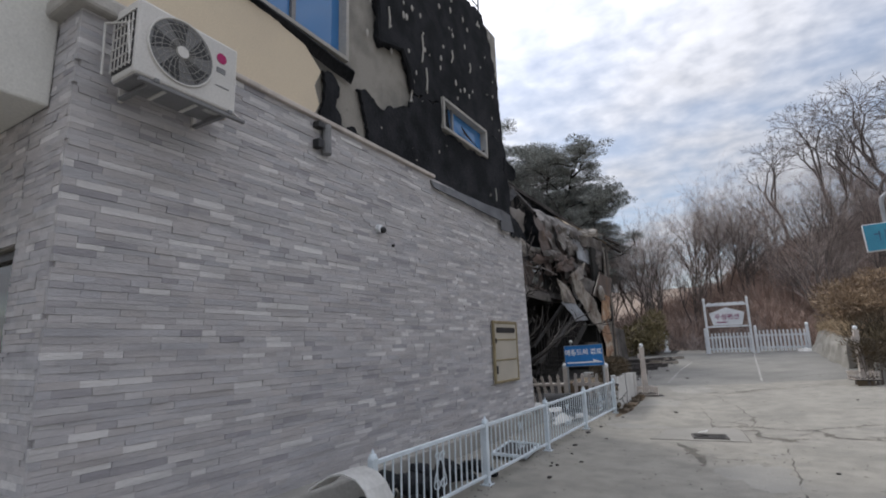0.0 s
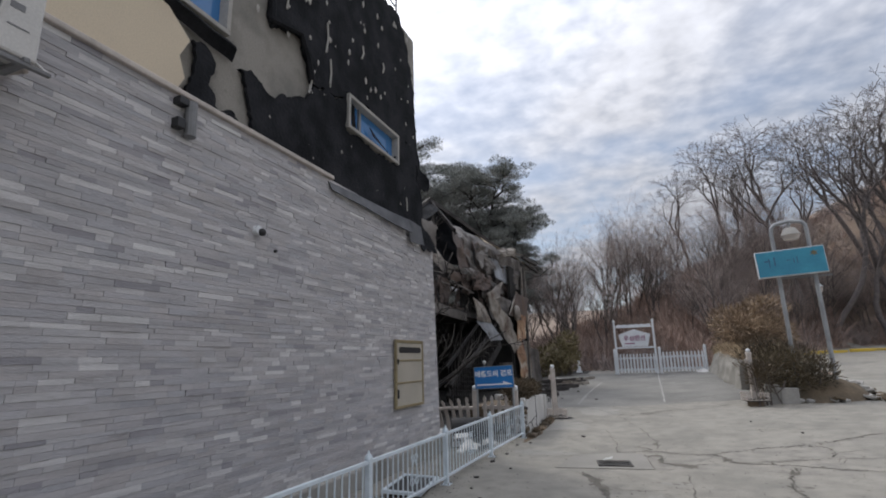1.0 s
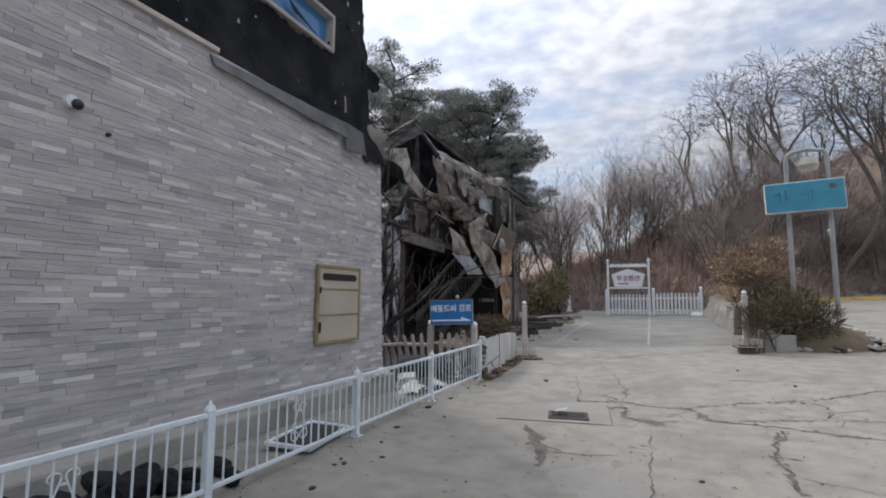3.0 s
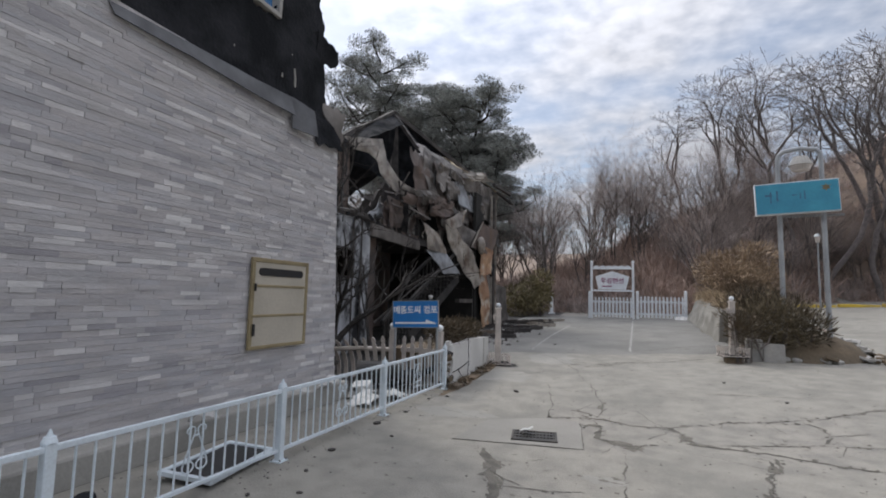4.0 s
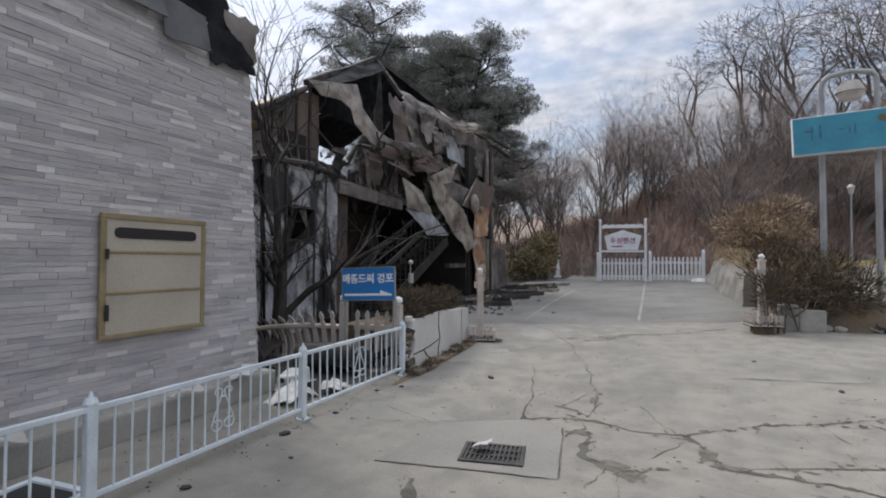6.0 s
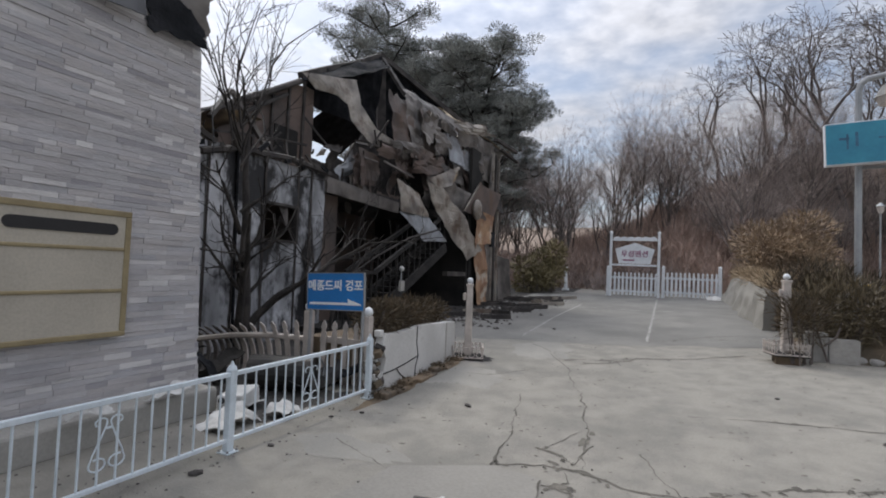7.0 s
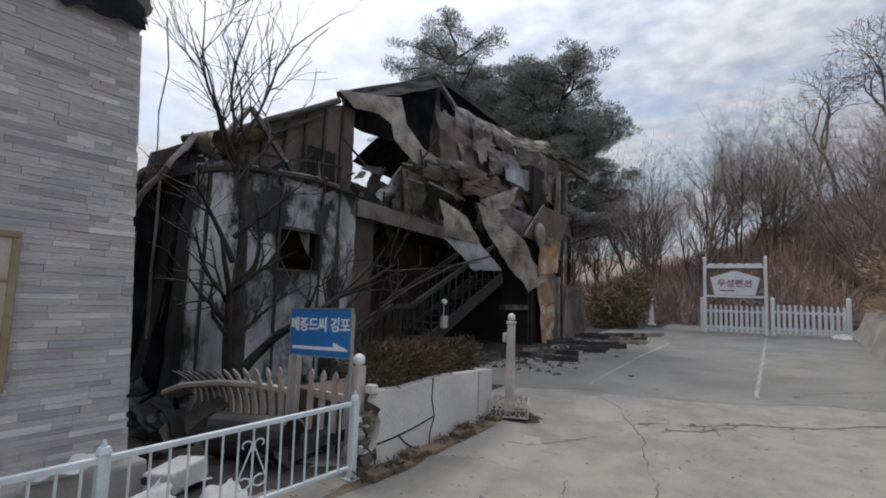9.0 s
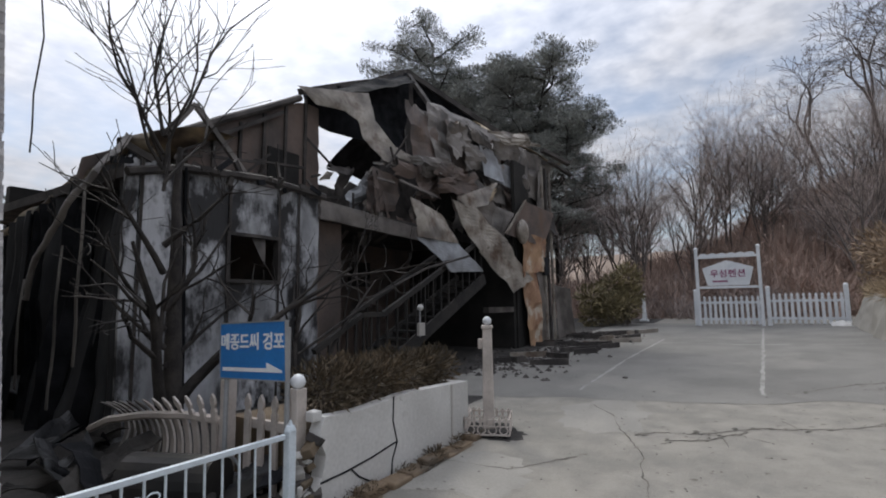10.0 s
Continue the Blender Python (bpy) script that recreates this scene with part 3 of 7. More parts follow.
# ---- meter box, camera, conduit ----
mb = thing("meter_box", (WX, 8.35, 0.86), "beige metal service box with tarnished gold frame", "service box")
part("body", box(WX - 0.02, WX + 0.05, 7.83, 8.85, 0.87, 1.94, 0.006), M_BOXP, mb)
for a, b, c, d in ((7.80, 8.87, 1.90, 1.952), (7.80, 8.87, 0.855, 0.90), (7.80, 7.85, 0.90, 1.90), (8.82, 8.87, 0.90, 1.90), (7.85, 8.82, 1.60, 1.63), (7.85, 8.82, 1.24, 1.27)):
    part("frame", box(WX + 0.02, WX + 0.062, a, b, c, d, 0.008), M_BRASS, mb)
slot = [(8.335 + sx * (0.37 + 0.05 * math.cos(a)), 1.785 + 0.048 * math.sin(a)) for sx, a in [(1, radians(-90 + 30 * k)) for k in range(7)] + [(-1, radians(90 - 30 * k)) for k in range(7)]]
part("vent_slot", plate(slot, "x", WX + 0.045, 0.014), M_BLACKP, mb)
part("lock", box(WX + 0.07, WX + 0.09, 7.83, 7.86, 1.02, 1.16, 0.004), M_BLACKP, mb)
part("hinge", box(WX + 0.07, WX + 0.085, 7.83, 7.855, 1.55, 1.64, 0.003), M_BLACKP, mb)
dome = thing("security_camera", (WX, 4.63, 3.0), "small white and black dome camera on the brick", "camera")
part("base", rod((WX - 0.01, 4.60, 3.03), (WX + 0.06, 4.60, 3.03), 0.05, 0.05, 16), M_WHITE, dome)
part("dome", ball((WX + 0.07, 4.63, 3.01), 0.045), M_BLACKP, dome, smooth=True)
solo("wire_stub", rod((WX, 4.92, 2.86), (WX + 0.03, 4.92, 2.86), 0.018, 0.018, 8), M_BLACKP, "black cable stub in the brick", "cable")
cj = thing("pipe_socket", (WX, 3.5, 3.8), "dark scorched vent pipe on the brick's top", "pipe")
part("pipe", rod((WX + 0.05, 3.62, 4.05), (WX + 0.06, 3.62, 3.70), 0.055, 0.055, 12), M_GREY, cj)
part("bracket", box(WX - 0.01, WX + 0.09, 3.46, 3.56, 3.98, 4.05, 0.006), M_BLACKP, cj)
part("bracket", box(WX - 0.01, WX + 0.09, 3.46, 3.54, 3.74, 3.84, 0.006), M_BLACKP, cj)

# ---- outdoor air conditioner ----
ax, ay0, ay1, az0, az1 = -3.20, 1.335, 2.145, 3.475, 4.055
ac = thing("air_conditioner", (ax - 0.15, (ay0 + ay1) / 2, az0 - 0.06), "off-white outdoor air-conditioner unit on a wall bracket", "air conditioner")
body = part("body", box(ax - 0.31, ax, ay0, ay1, az0, az1, 0.02), M_ACW, ac)
cy, cz, cr = ay0 + 0.33, (az0 + az1) / 2 + 0.02, 0.255
part("fan_recess", rod((ax - 0.02, cy, cz), (ax + 0.004, cy, cz), cr, cr, 40), M_GREY, ac)
bm = bmesh.new()
for k in range(26):
    a = 2 * math.pi * k / 26
    pts = [(ax + 0.008, cy + (0.05 + (cr - 0.05) * s) * math.cos(a + 0.5 * s), cz + (0.05 + (cr - 0.05) * s) * math.sin(a + 0.5 * s)) for s in (0, 0.25, 0.5, 0.75, 1)]
    pipe(pts, 0.003, 4, bm)
for r in (0.10, 0.16, 0.21):
    pipe([(ax + 0.01, cy + r * math.cos(2 * math.pi * k / 28), cz + r * math.sin(2 * math.pi * k / 28)) for k in range(29)], 0.003, 4, bm)
part("fan_grille", bm, M_GRILLE, ac)
part("fan_rim", pipe([(ax + 0.006, cy + cr * math.cos(2 * math.pi * k / 36), cz + cr * math.sin(2 * math.pi * k / 36)) for k in range(37)], 0.009, 6), M_ACW, ac)
part("hub", rod((ax + 0.0, cy, cz), (ax + 0.018, cy, cz), 0.05, 0.045, 20), M_ACW, ac)
bm = bmesh.new()
for k in range(5):
    a0 = 2 * math.pi * k / 5
    a1 = a0 + 0.9
    q = [(cy + r * math.cos(a), cz + r * math.sin(a)) for r, a in ((0.05, a0), (0.24, a0 + 0.2), (0.24, a1), (0.05, a0 + 0.5))]
    plate(q, "x", ax + 0.005, 0.002, bm)
part("fan_blade", bm, M_BLACKP, ac)
part("badge", rod((ax, ay0 + 0.66, az0 + 0.43), (ax + 0.004, ay0 + 0.66, az0 + 0.43), 0.045, 0.045, 20), mat("magenta_badge", (0.38, 0.02, 0.12)), ac, "round magenta badge")
part("lettering", box(ax, ax + 0.003, ay0 + 0.62, ay0 + 0.70, az0 + 0.30, az0 + 0.345), M_GREY, ac, "plain grey lettering bar")
part("lettering", box(ax, ax + 0.003, ay0 + 0.62, ay0 + 0.74, az0 + 0.18, az0 + 0.19), M_GREY, ac)
bm = bmesh.new()
for k in range(6):
    bar((ax - 0.29 + k * 0.05, ay0 - 0.015, az0 + 0.06), (ax - 0.29 + k * 0.05, ay0 - 0.015, az1 - 0.12), 0.008, bm=bm)
for k in range(6):
    z = az0 + 0.08 + k * 0.08
    bar((ax - 0.30, ay0 - 0.015, z), (ax - 0.02, ay0 - 0.015, z), 0.008, bm=bm)
part("side_grille", bm, M_ACW, ac)
part("coil", box(ax - 0.29, ax - 0.03, ay0 - 0.006, ay0 + 0.002, az0 + 0.05, az1 - 0.08), M_BLACKP, ac)
part("under_tray", box(ax - 0.30, ax - 0.015, ay0 + 0.02, ay1 - 0.02, az0 - 0.012, az0 + 0.003, 0.004), M_GREY, ac)
for y in (ay0 + 0.25, ay0 + 0.5):
    part("tray_rib", box(ax - 0.29, ax - 0.02, y, y + 0.03, az0 - 0.022, az0 - 0.011, 0.003), M_ACW, ac)
part("tray_foot", box(ax - 0.12, ax - 0.03, ay1 - 0.22, ay1 - 0.06, az0 - 0.02, az0 - 0.011, 0.003), M_CLOTH, ac)
part("side_guard", pipe([(ax - 0.33, ay0 - 0.05, az0 + 0.05), (ax - 0.33, ay0 - 0.06, az1 - 0.12), (ax - 0.06, ay0 - 0.03, az1 - 0.20), (ax - 0.03, ay0 - 0.02, az0 + 0.12)], 0.008, 6), M_ACW, ac)
for y in (ay0 + 0.12, ay1 - 0.1):
    part("bracket_arm", box(WX - 0.02, ax + 0.06, y, y + 0.035, az0 - 0.045, az0 - 0.012, 0.004), M_GREY, ac)
    part("bracket_upright", box(WX - 0.01, WX + 0.03, y, y + 0.035, az0 - 0.05, az0 + 0.35, 0.004), M_ACW, ac)
part("bracket_rail", box(ax + 0.02, ax + 0.055, ay0 + 0.02, ay1 + 0.06, az0 - 0.07, az0 - 0.045, 0.004), M_GREY, ac)
part("bracket_rail", bar((ax + 0.04, ay1 + 0.05, az0 - 0.06), (WX, ay1 + 0.02, az0 + 0.35), 0.025), M_ACW, ac)
part("pipe", pipe([(ax - 0.2, ay1 - 0.05, az0 + 0.1), (ax - 0.22, ay1 + 0.05, az0 + 0.05), (WX - 0.01, ay1 + 0.08, az0 + 0.12)], 0.02, 8), M_CREAM, ac)

# ---- plinth and fence ----
solo("plinth", box(WX - 0.05, WX + 0.22, WY0 + 0.2, WY1 + 0.12, -0.02, 0.25, 0.03), M_SLAB, "low concrete ledge along the brick wall", "plinth", kind="structure")


def scroll(cx, cz, s):
    """A lyre of bent rod: two legs that part from a knot and end in curls."""
    bm = bmesh.new()
    for sx in (-1, 1):
        leg = [(0, sx * s * 0.05, s * 0.72), (0, sx * s * 0.22, s * 0.30), (0, sx * s * 0.50, -s * 0.30), (0, sx * s * 0.60, -s * 0.62)]
        leg += [(0, sx * s * (0.33 + 0.27 * math.cos(a)), -s * (0.66 + 0.21 * math.sin(a))) for a in (0.35 * k for k in range(1, 16))]
        pipe(leg, 0.006, 5, bm)
        pipe([(0, sx * s * (0.26 - 0.20 * math.cos(a)), s * (0.76 + 0.14 * math.sin(a))) for a in (-0.6 + 0.42 * k for k in range(12))], 0.0055, 5, bm)
    box(-0.009, 0.009, -s * 0.12, s * 0.12, s * 0.50, s * 0.56, bm=bm)
    bmesh.ops.translate(bm, vec=(0, cx, cz), verts=bm.verts)
    return bm


def fence_panel(length):
    p = thing("metal_fence_panel", (0, 0, 0), "pale blue-white steel fence panel with thin uprights", "fence", "fence along the brick wall")
    part("top_rail", box(-0.018, 0.018, 0, length, 0.615, 0.65, 0.004), M_FENCE, p)
    part("bottom_rail", box(-0.015, 0.015, 0, length, 0.085, 0.115, 0.004), M_FENCE, p)
    n = round(length / 0.118)
    for k in range(1, n):
        y = length * k / n
        part("upright", rod((0, y, 0.11), (0, y, 0.625), 0.0085, 0.0085, 6), M_FENCE, p)
    part("scroll", scroll(length / 2, 0.365, 0.185), M_FENCE, p, "scrolled ornament")
    return p


def fence_post():
    p = thing("fence_post", (0, 0, 0), "pale blue-white steel fence post with a pointed cap", "post", "fence along the brick wall")
    part("shaft", box(-0.032, 0.032, -0.032, 0.032, 0.01, 0.668, 0.008), M_FENCE, p)
    bm = rod((0, 0, 0.668), (0, 0, 0.70), 0.042, 0.03, 12)
    rod((0, 0, 0.70), (0, 0, 0.74), 0.018, 0.006, 10, bm)
    part("cap", bm, M_FENCE, p)
    part("foot_plate", box(-0.06, 0.06, -0.06, 0.06, 0.0, 0.012, 0.003), M_FENCE, p)
    for k, (a, b) in enumerate(((-1, -1), (1, -1), (1, 1), (-1, 1))):
        part("bolt", rod((a * 0.046, b * 0.046, 0.01), (a * 0.046, b * 0.046, 0.028), 0.008, 0.008, 6), M_GREY, p)
    return p


FENCE = [(-2.50, 3.06), (-2.48, 5.06), (-2.46, 7.03), (-2.445, 9.02), (-2.335, 10.92)]
panel, post = fence_panel(1.97), fence_post()
for k, (x, y) in enumerate(FENCE):
    m = pose(x, y, ground_z(x, y), 0, 0, 0)
    if k == 0:
        post.matrix_basis = m
    else:
        copy_thing(post, m)
    if k + 1 < len(FENCE):
        x2, y2 = FENCE[k + 1]
        d = math.hypot(x2 - x, y2 - y)
        yaw = math.degrees(math.atan2(-(x2 - x), y2 - y))
        pitch = math.degrees(math.atan2(ground_z(x2, y2) - ground_z(x, y), d))
        m = pose(x, y, ground_z(x, y), pitch, 0, yaw) @ pose(0, 0.035, 0)
        if k == 0:
            panel.matrix_basis = m
        elif k < 3:
            copy_thing(panel, m)
        else:
            short = fence_panel(d - 0.07)
            short.matrix_basis = m

# bent white sheeting by the first post
arch = [(-2.80, 0.50), (-2.70, 0.565), (-2.58, 0.625), (-2.46, 0.645), (-2.34, 0.62), (-2.25, 0.55), (-2.18, 0.44), (-2.14, 0.25), (-2.12, 0.0)]
arch_low = [(x, z - 0.012) if x < -2.3 else (x - 0.012, z) for x, z in arch]
solo("curved_white_sheet", plate(arch + arch_low[::-1], "y", 2.66, 0.26), M_CLOTH, "white metal sheet bent into an arch beside the fence post", "metal sheet", smooth=False)


# ---- burnt house behind ----
BX = -5.80
WALLTOP = 3.42


def burnt_house():
    rng = random.Random(11)
    h = thing("burnt_house", (-7.5, 17, 0.2), "burnt-out two-storey house of steel panels, collapsed and sooty", "house")

    # white smoke-stained panels of the ground floor, with a window hole
    ys = [11.30, 11.48, 12.05, 12.70, 13.56, 13.95, 14.42]
    for k, (a, b) in enumerate(zip(ys, ys[1:])):
        for z0, z1 in ((0, WALLTOP),) if k != 3 else ((0, 1.95), (2.62, WALLTOP)):
            bm = sheet((BX, a + 0.012, z0), (BX, b - 0.012, z0), (BX - 0.03, b - 0.012, z1), (BX - 0.03, a + 0.012, z1), 0.045, n=12, thick=0.05, freq=1.5, seed=k, ragged=0.03)
            part("wall_panel", bm, M_WPANEL, h, "white steel panel streaked with soot")
    for y in ys[1:-1]:
        part("panel_joint", bar((BX + 0.02, y, 0), (BX - 0.01, y + 0.02, WALLTOP), 0.035, 0.02), M_CHAR2, h)
    part("panel_joint", bar((BX + 0.05, 12.1, 0), (BX + 0.02, 12.02, WALLTOP), 0.07, 0.03), M_CHAR, h)
    for a, b, c, d in ((12.66, 13.60, 1.92, 1.97), (12.66, 13.60, 2.60, 2.65), (12.66, 12.71, 1.97, 2.60), (13.54, 13.60, 1.97, 2.60)):
        part("window_frame", box(BX - 0.10, BX + 0.03, a, b, c, d), M_CHAR2, h)
    part("hanging_sheet", sheet((BX - 0.05, 13.1, 2.6), (BX - 0.05, 13.35, 2.6), (BX, 13.3, 2.2), (BX, 13.2, 2.35), 0.05, n=6, seed=9), M_SHEETD, h)

    # black buckled cladding of the end wall, hanging in folds under the slumped eave
    eave = [Vector(p) for p in ((-10.6, 11.34, 2.70), (-9.8, 11.38, 2.97), (-9.0, 11.42, 3.20), (-8.2, 11.48, 3.42), (-7.45, 11.64, 3.72), (-6.86, 11.93, 4.08), (-6.5, 12.2, 4.30))]

    def along(u):
        k = min(5, int(u * 6))
        return eave[k].lerp(eave[k + 1], u * 6 - k)

    for k in range(8):
        a, b = along(0.10 + k * 0.105), along(0.10 + (k + 1) * 0.105 + 0.02)
        f0, f1 = 0.12 * math.sin(k * 2.3), 0.12 * math.cos(k * 1.7)
        part("buckled_cladding", sheet((a.x + 0.12, 11.22 + f0, -0.1), (b.x + 0.12, 11.20 + f1, -0.1), (b.x, b.y - 0.10 + 0.3 * f1, b.z - 0.30), (a.x, a.y - 0.10 + 0.3 * f0, a.z - 0.30), 0.10, n=20, freq=0.9, rib=0.07, seed=90 + k), M_CHAR if k % 2 else M_SOOTM, h, "black buckled cladding in curtain-like folds")
    part("buckled_cladding", sheet((-6.25, 11.25, -0.1), (-5.82, 11.32, -0.1), (-5.84, 11.36, 3.36), (-6.4, 11.5, 3.5), 0.08, n=14, freq=1.0, rib=0.05, seed=98), M_SOOTM, h)
    # strips of paler sheet paint the glints on the black folds
    for x, z0, z1 in ((-6.95, 0.35, 2.4), (-8.1, 0.5, 2.0), (-6.35, 0.9, 3.1)):
        part("bright_fold", sheet((x, 11.06, z0), (x + 0.07, 11.06, z0), (x - 0.10, 11.14, z1), (x - 0.16, 11.14, z1), 0.03, n=8, seed=99 + x), M_SHEETD, h, "paler strip put in for a glint on a fold")

    # the inside: added near-black walls and slab, its darkness put into their colour
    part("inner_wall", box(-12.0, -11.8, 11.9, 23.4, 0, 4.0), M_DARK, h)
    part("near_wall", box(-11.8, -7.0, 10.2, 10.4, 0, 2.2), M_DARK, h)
    part("inner_wall", box(-8.4, -8.25, 14.5, 20.3, 0.3, 3.14), M_RUSTW, h, "heat-browned inner wall")
    # near-black plate in place of the dark behind a window opening
    part("inner_window", box(-8.25, -8.22, 17.7, 18.5, 2.05, 2.68), M_DARK, h)
    part("side_wall", box(-8.25, BX - 0.12, 14.44, 14.54, 0, 3.14), M_RUSTW, h)
    part("inner_pier", box(-6.3, -6.1, 14.7, 15.25, 0.3, 3.1), M_RUSTW, h)
    part("floor_slab", box(-11.8, BX - 0.06, 11.4, 14.5, 3.22, 3.36), M_CHAR2, h)
    part("floor_slab", box(-11.8, BX + 0.02, 14.5, 21.0, 3.14, 3.34), M_CHAR2, h)
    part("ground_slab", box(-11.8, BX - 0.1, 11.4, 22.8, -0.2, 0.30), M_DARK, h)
    part("edge_beam", sheet((BX + 0.04, 14.40, 3.06), (BX + 0.04, 17.45, 2.98), (BX + 0.04, 17.45, 3.26), (BX + 0.04, 14.40, 3.40), 0.03, n=16, thick=0.08, freq=2, ragged=0.02), M_SHEETD, h, "scorched floor beam with peeling paint")
    part("wall_beam", pipe([(BX + 0.02, 11.3, 3.22), (BX - 0.02, 12.0, 3.42), (BX + 0.03, 13.2, 3.52), (BX + 0.03, 14.5, 3.46)], 0.06, 6), M_CHAR2, h)

    # brown inner wall of the upper floor under the broken roof line
    ux = -7.5
    prof = [(11.4, 3.2), (11.5, 3.75), (12.25, 4.22), (12.74, 4.40), (13.49, 4.86), (14.37, 5.36), (15.4, 5.92), (15.95, 5.95), (16.0, 3.3)]
    part("upper_wall", plate(torn(prof, 2.0, 0.25, 0.04), "x", ux - 0.1, 0.08), M_RUSTW, h, "heat-browned upper wall panel")
    part("upper_wall", plate(torn([(16.0, 3.3), (16.0, 4.25), (16.6, 4.2), (17.0, 4.5), (17.5, 4.42), (17.7, 4.9), (18.3, 5.4), (20.3, 5.5), (20.3, 3.3)], 5.0, 0.2, 0.12), "x", ux - 0.14, 0.08), M_CHAR2, h)
    # near-black plate paints the shade of an opening; the wall is not cut
    part("upper_opening", box(ux - 0.02, ux + 0.012, 14.62, 15.4, 4.08, 4.74), M_DARK, h)
    for k in range(7):
        y = 12.4 + k * 0.52
        part("wall_stud", bar((ux + 0.02, y, 3.35), (ux + 0.02, y + 0.03, 4.0 + 0.55 * k * 0.62), 0.05, 0.06), M_CHAR2, h)
    part("roof_cap", pipe([(ux + 0.1, 11.9, 4.05), (ux + 0.1, 12.8, 4.46), (ux + 0.08, 13.6, 4.95), (ux + 0.05, 14.5, 5.46), (ux, 15.4, 6.0)], 0.075, 7), M_CHAR2, h)
    part("upper_wall_back", plate(torn([(15.4, 3.4), (15.4, 3.9), (17.2, 3.8), (19.4, 3.9), (21.0, 4.3), (22.0, 5.0), (23.4, 5.4), (23.4, 3.4)], 6.0, 0.3, 0.12), "x", -10.6, 0.1), M_CHAR2, h)

    # roof remains
    ridge = [(-7.6, 15.5, 6.2), (-8.0, 17.0, 7.0), (-8.25, 18.5, 7.75), (-8.4, 20.4, 8.85)]
    for p, q in zip(ridge, ridge[1:]):
        part("ridge_beam", bar(p, q, 0.14), M_CHAR2, h)
    part("king_post", bar((-8.4, 20.4, 8.85), (-8.3, 20.5, 5.6), 0.28), M_CHAR2, h)
    part("rafter", bar((-8.4, 20.4, 8.85), (-4.75, 22.5, 5.75), 0.14), M_CHAR2, h)
    part("rafter", bar((-8.4, 20.4, 8.8), (-6.9, 19.6, 7.0), 0.12), M_CHAR2, h)
    part("roof_sheet", sheet((-8.45, 20.5, 8.8), (-6.6, 21.6, 7.25), (-6.7, 22.0, 5.7), (-8.5, 21.2, 6.1), 0.15, n=12, freq=0.8, seed=31), M_CHAR, h, "black underside of the roof")
    part("roof_sheet", sheet((-8.4, 20.3, 8.75), (-7.65, 15.6, 6.25), (-7.9, 15.9, 5.75), (-8.2, 20.2, 5.9), 0.2, n=14, freq=0.8, seed=32), M_CHAR, h)
    part("roof_sheet", sheet((-8.4, 20.5, 8.75), (-12, 20.5, 6.4), (-12, 23.2, 6.2), (-8.3, 22.6, 8.1), 0.15, n=10, freq=0.8, seed=33), M_CHAR, h)
    part("roof_sheet", sheet((-7.55, 12.2, 4.15), (-7.55, 15.2, 5.86), (-8.6, 15.1, 5.75), (-8.8, 12.3, 4.0), 0.06, n=14, freq=0.7, seed=34), M_BEIGEROOF, h, "slumped tan roof sheet")
    # tan eave sheet at the near end, slumped and rolled under along its edge
    across = [(0.10, 1.00, 0.10), (0.05, 0.60, 0.12), (0.0, 0.30, 0.09), (0.0, 0.08, 0.03), (0.02, -0.06, -0.08), (0.05, -0.12, -0.22), (0.08, -0.06, -0.34), (0.10, 0.06, -0.36)]
    bm = bmesh.new()
    rows = []
    for i in range(41):
        p = along(i / 40 * 0.92)
        swell = 1.0 + 0.25 * math.sin(i * 0.5)
        rows.append([bm.verts.new(c + noise.noise_vector(c * 1.7) * 0.09 + noise.noise_vector(c * 6.0) * 0.03) for c in (p + Vector(w) * swell for w in across)])
    for r0, r1 in zip(rows, rows[1:]):
        for j in range(len(across) - 1):
            bm.faces.new((r0[j], r1[j], r1[j + 1], r0[j + 1]))
    bmesh.ops.solidify(bm, geom=list(bm.faces), thickness=0.015)
    part("curled_roof_edge", bm, M_TANROOF, h, "tan roof edge curled down by heat", smooth=True)
    bm = bmesh.new()
    fold = [Vector(p) for p in ((-6.8, 11.75, 4.02), (-6.62, 11.30, 3.35), (-6.9, 11.12, 2.95), (-7.25, 11.08, 2.60), (-7.70, 11.06, 2.25), (-7.95, 11.05, 1.7))]
    for k in range(5):
        sheet(fold[k], fold[k + 1], fold[k + 1] + Vector((-0.22, 0.05, 0.02)), fold[k] + Vector((-0.20, 0.06, 0.08)), 0.05, curl=0.05, n=8, freq=2.0, seed=140, bm=bm)
    part("hanging_fold", bm, M_SHEETD, h, "long sooty fold of sheet hanging off the eave")
    for p, q in (((-6.7, 12.20, 4.10), (-6.7, 12.62, 4.72)), ((-6.7, 12.64, 4.72), (-6.4, 13.45, 3.62)), ((-7.3, 11.6, 3.4), (-7.45, 14.9, 5.5)), ((-6.0, 11.6, 3.3), (-6.4, 13.6, 3.75))):
        part("charred_stud", bar(p, q, 0.12, 0.07), M_CHAR2 if q[1] > 14.6 or p[1] < 12 else M_SHEETD, h)

    # long torn strip from the roof line down to the balcony
    top = [(-7.2, 15.08, 6.08), (-7.1, 15.98, 6.29), (-7.0, 17.05, 6.58), (-6.85, 17.10, 5.90), (-6.6, 17.56, 5.35), (-6.2, 18.39, 5.04)]
    low = [(-7.15, 15.54, 5.82), (-7.05, 16.28, 5.90), (-6.95, 16.62, 5.76), (-6.8, 16.64, 5.33), (-6.55, 17.02, 4.84), (-6.15, 17.92, 4.60)]
    bm = bmesh.new()
    for k in range(5):
        sheet(top[k], top[k + 1], low[k + 1], low[k], 0.05, curl=0.02, n=8, freq=1.6, seed=40, bm=bm)
    bmesh.ops.remove_doubles(bm, verts=bm.verts, dist=0.004)
    part("hanging_sheet", bm, M_SHEET, h, "twisted scorched roofing strip")
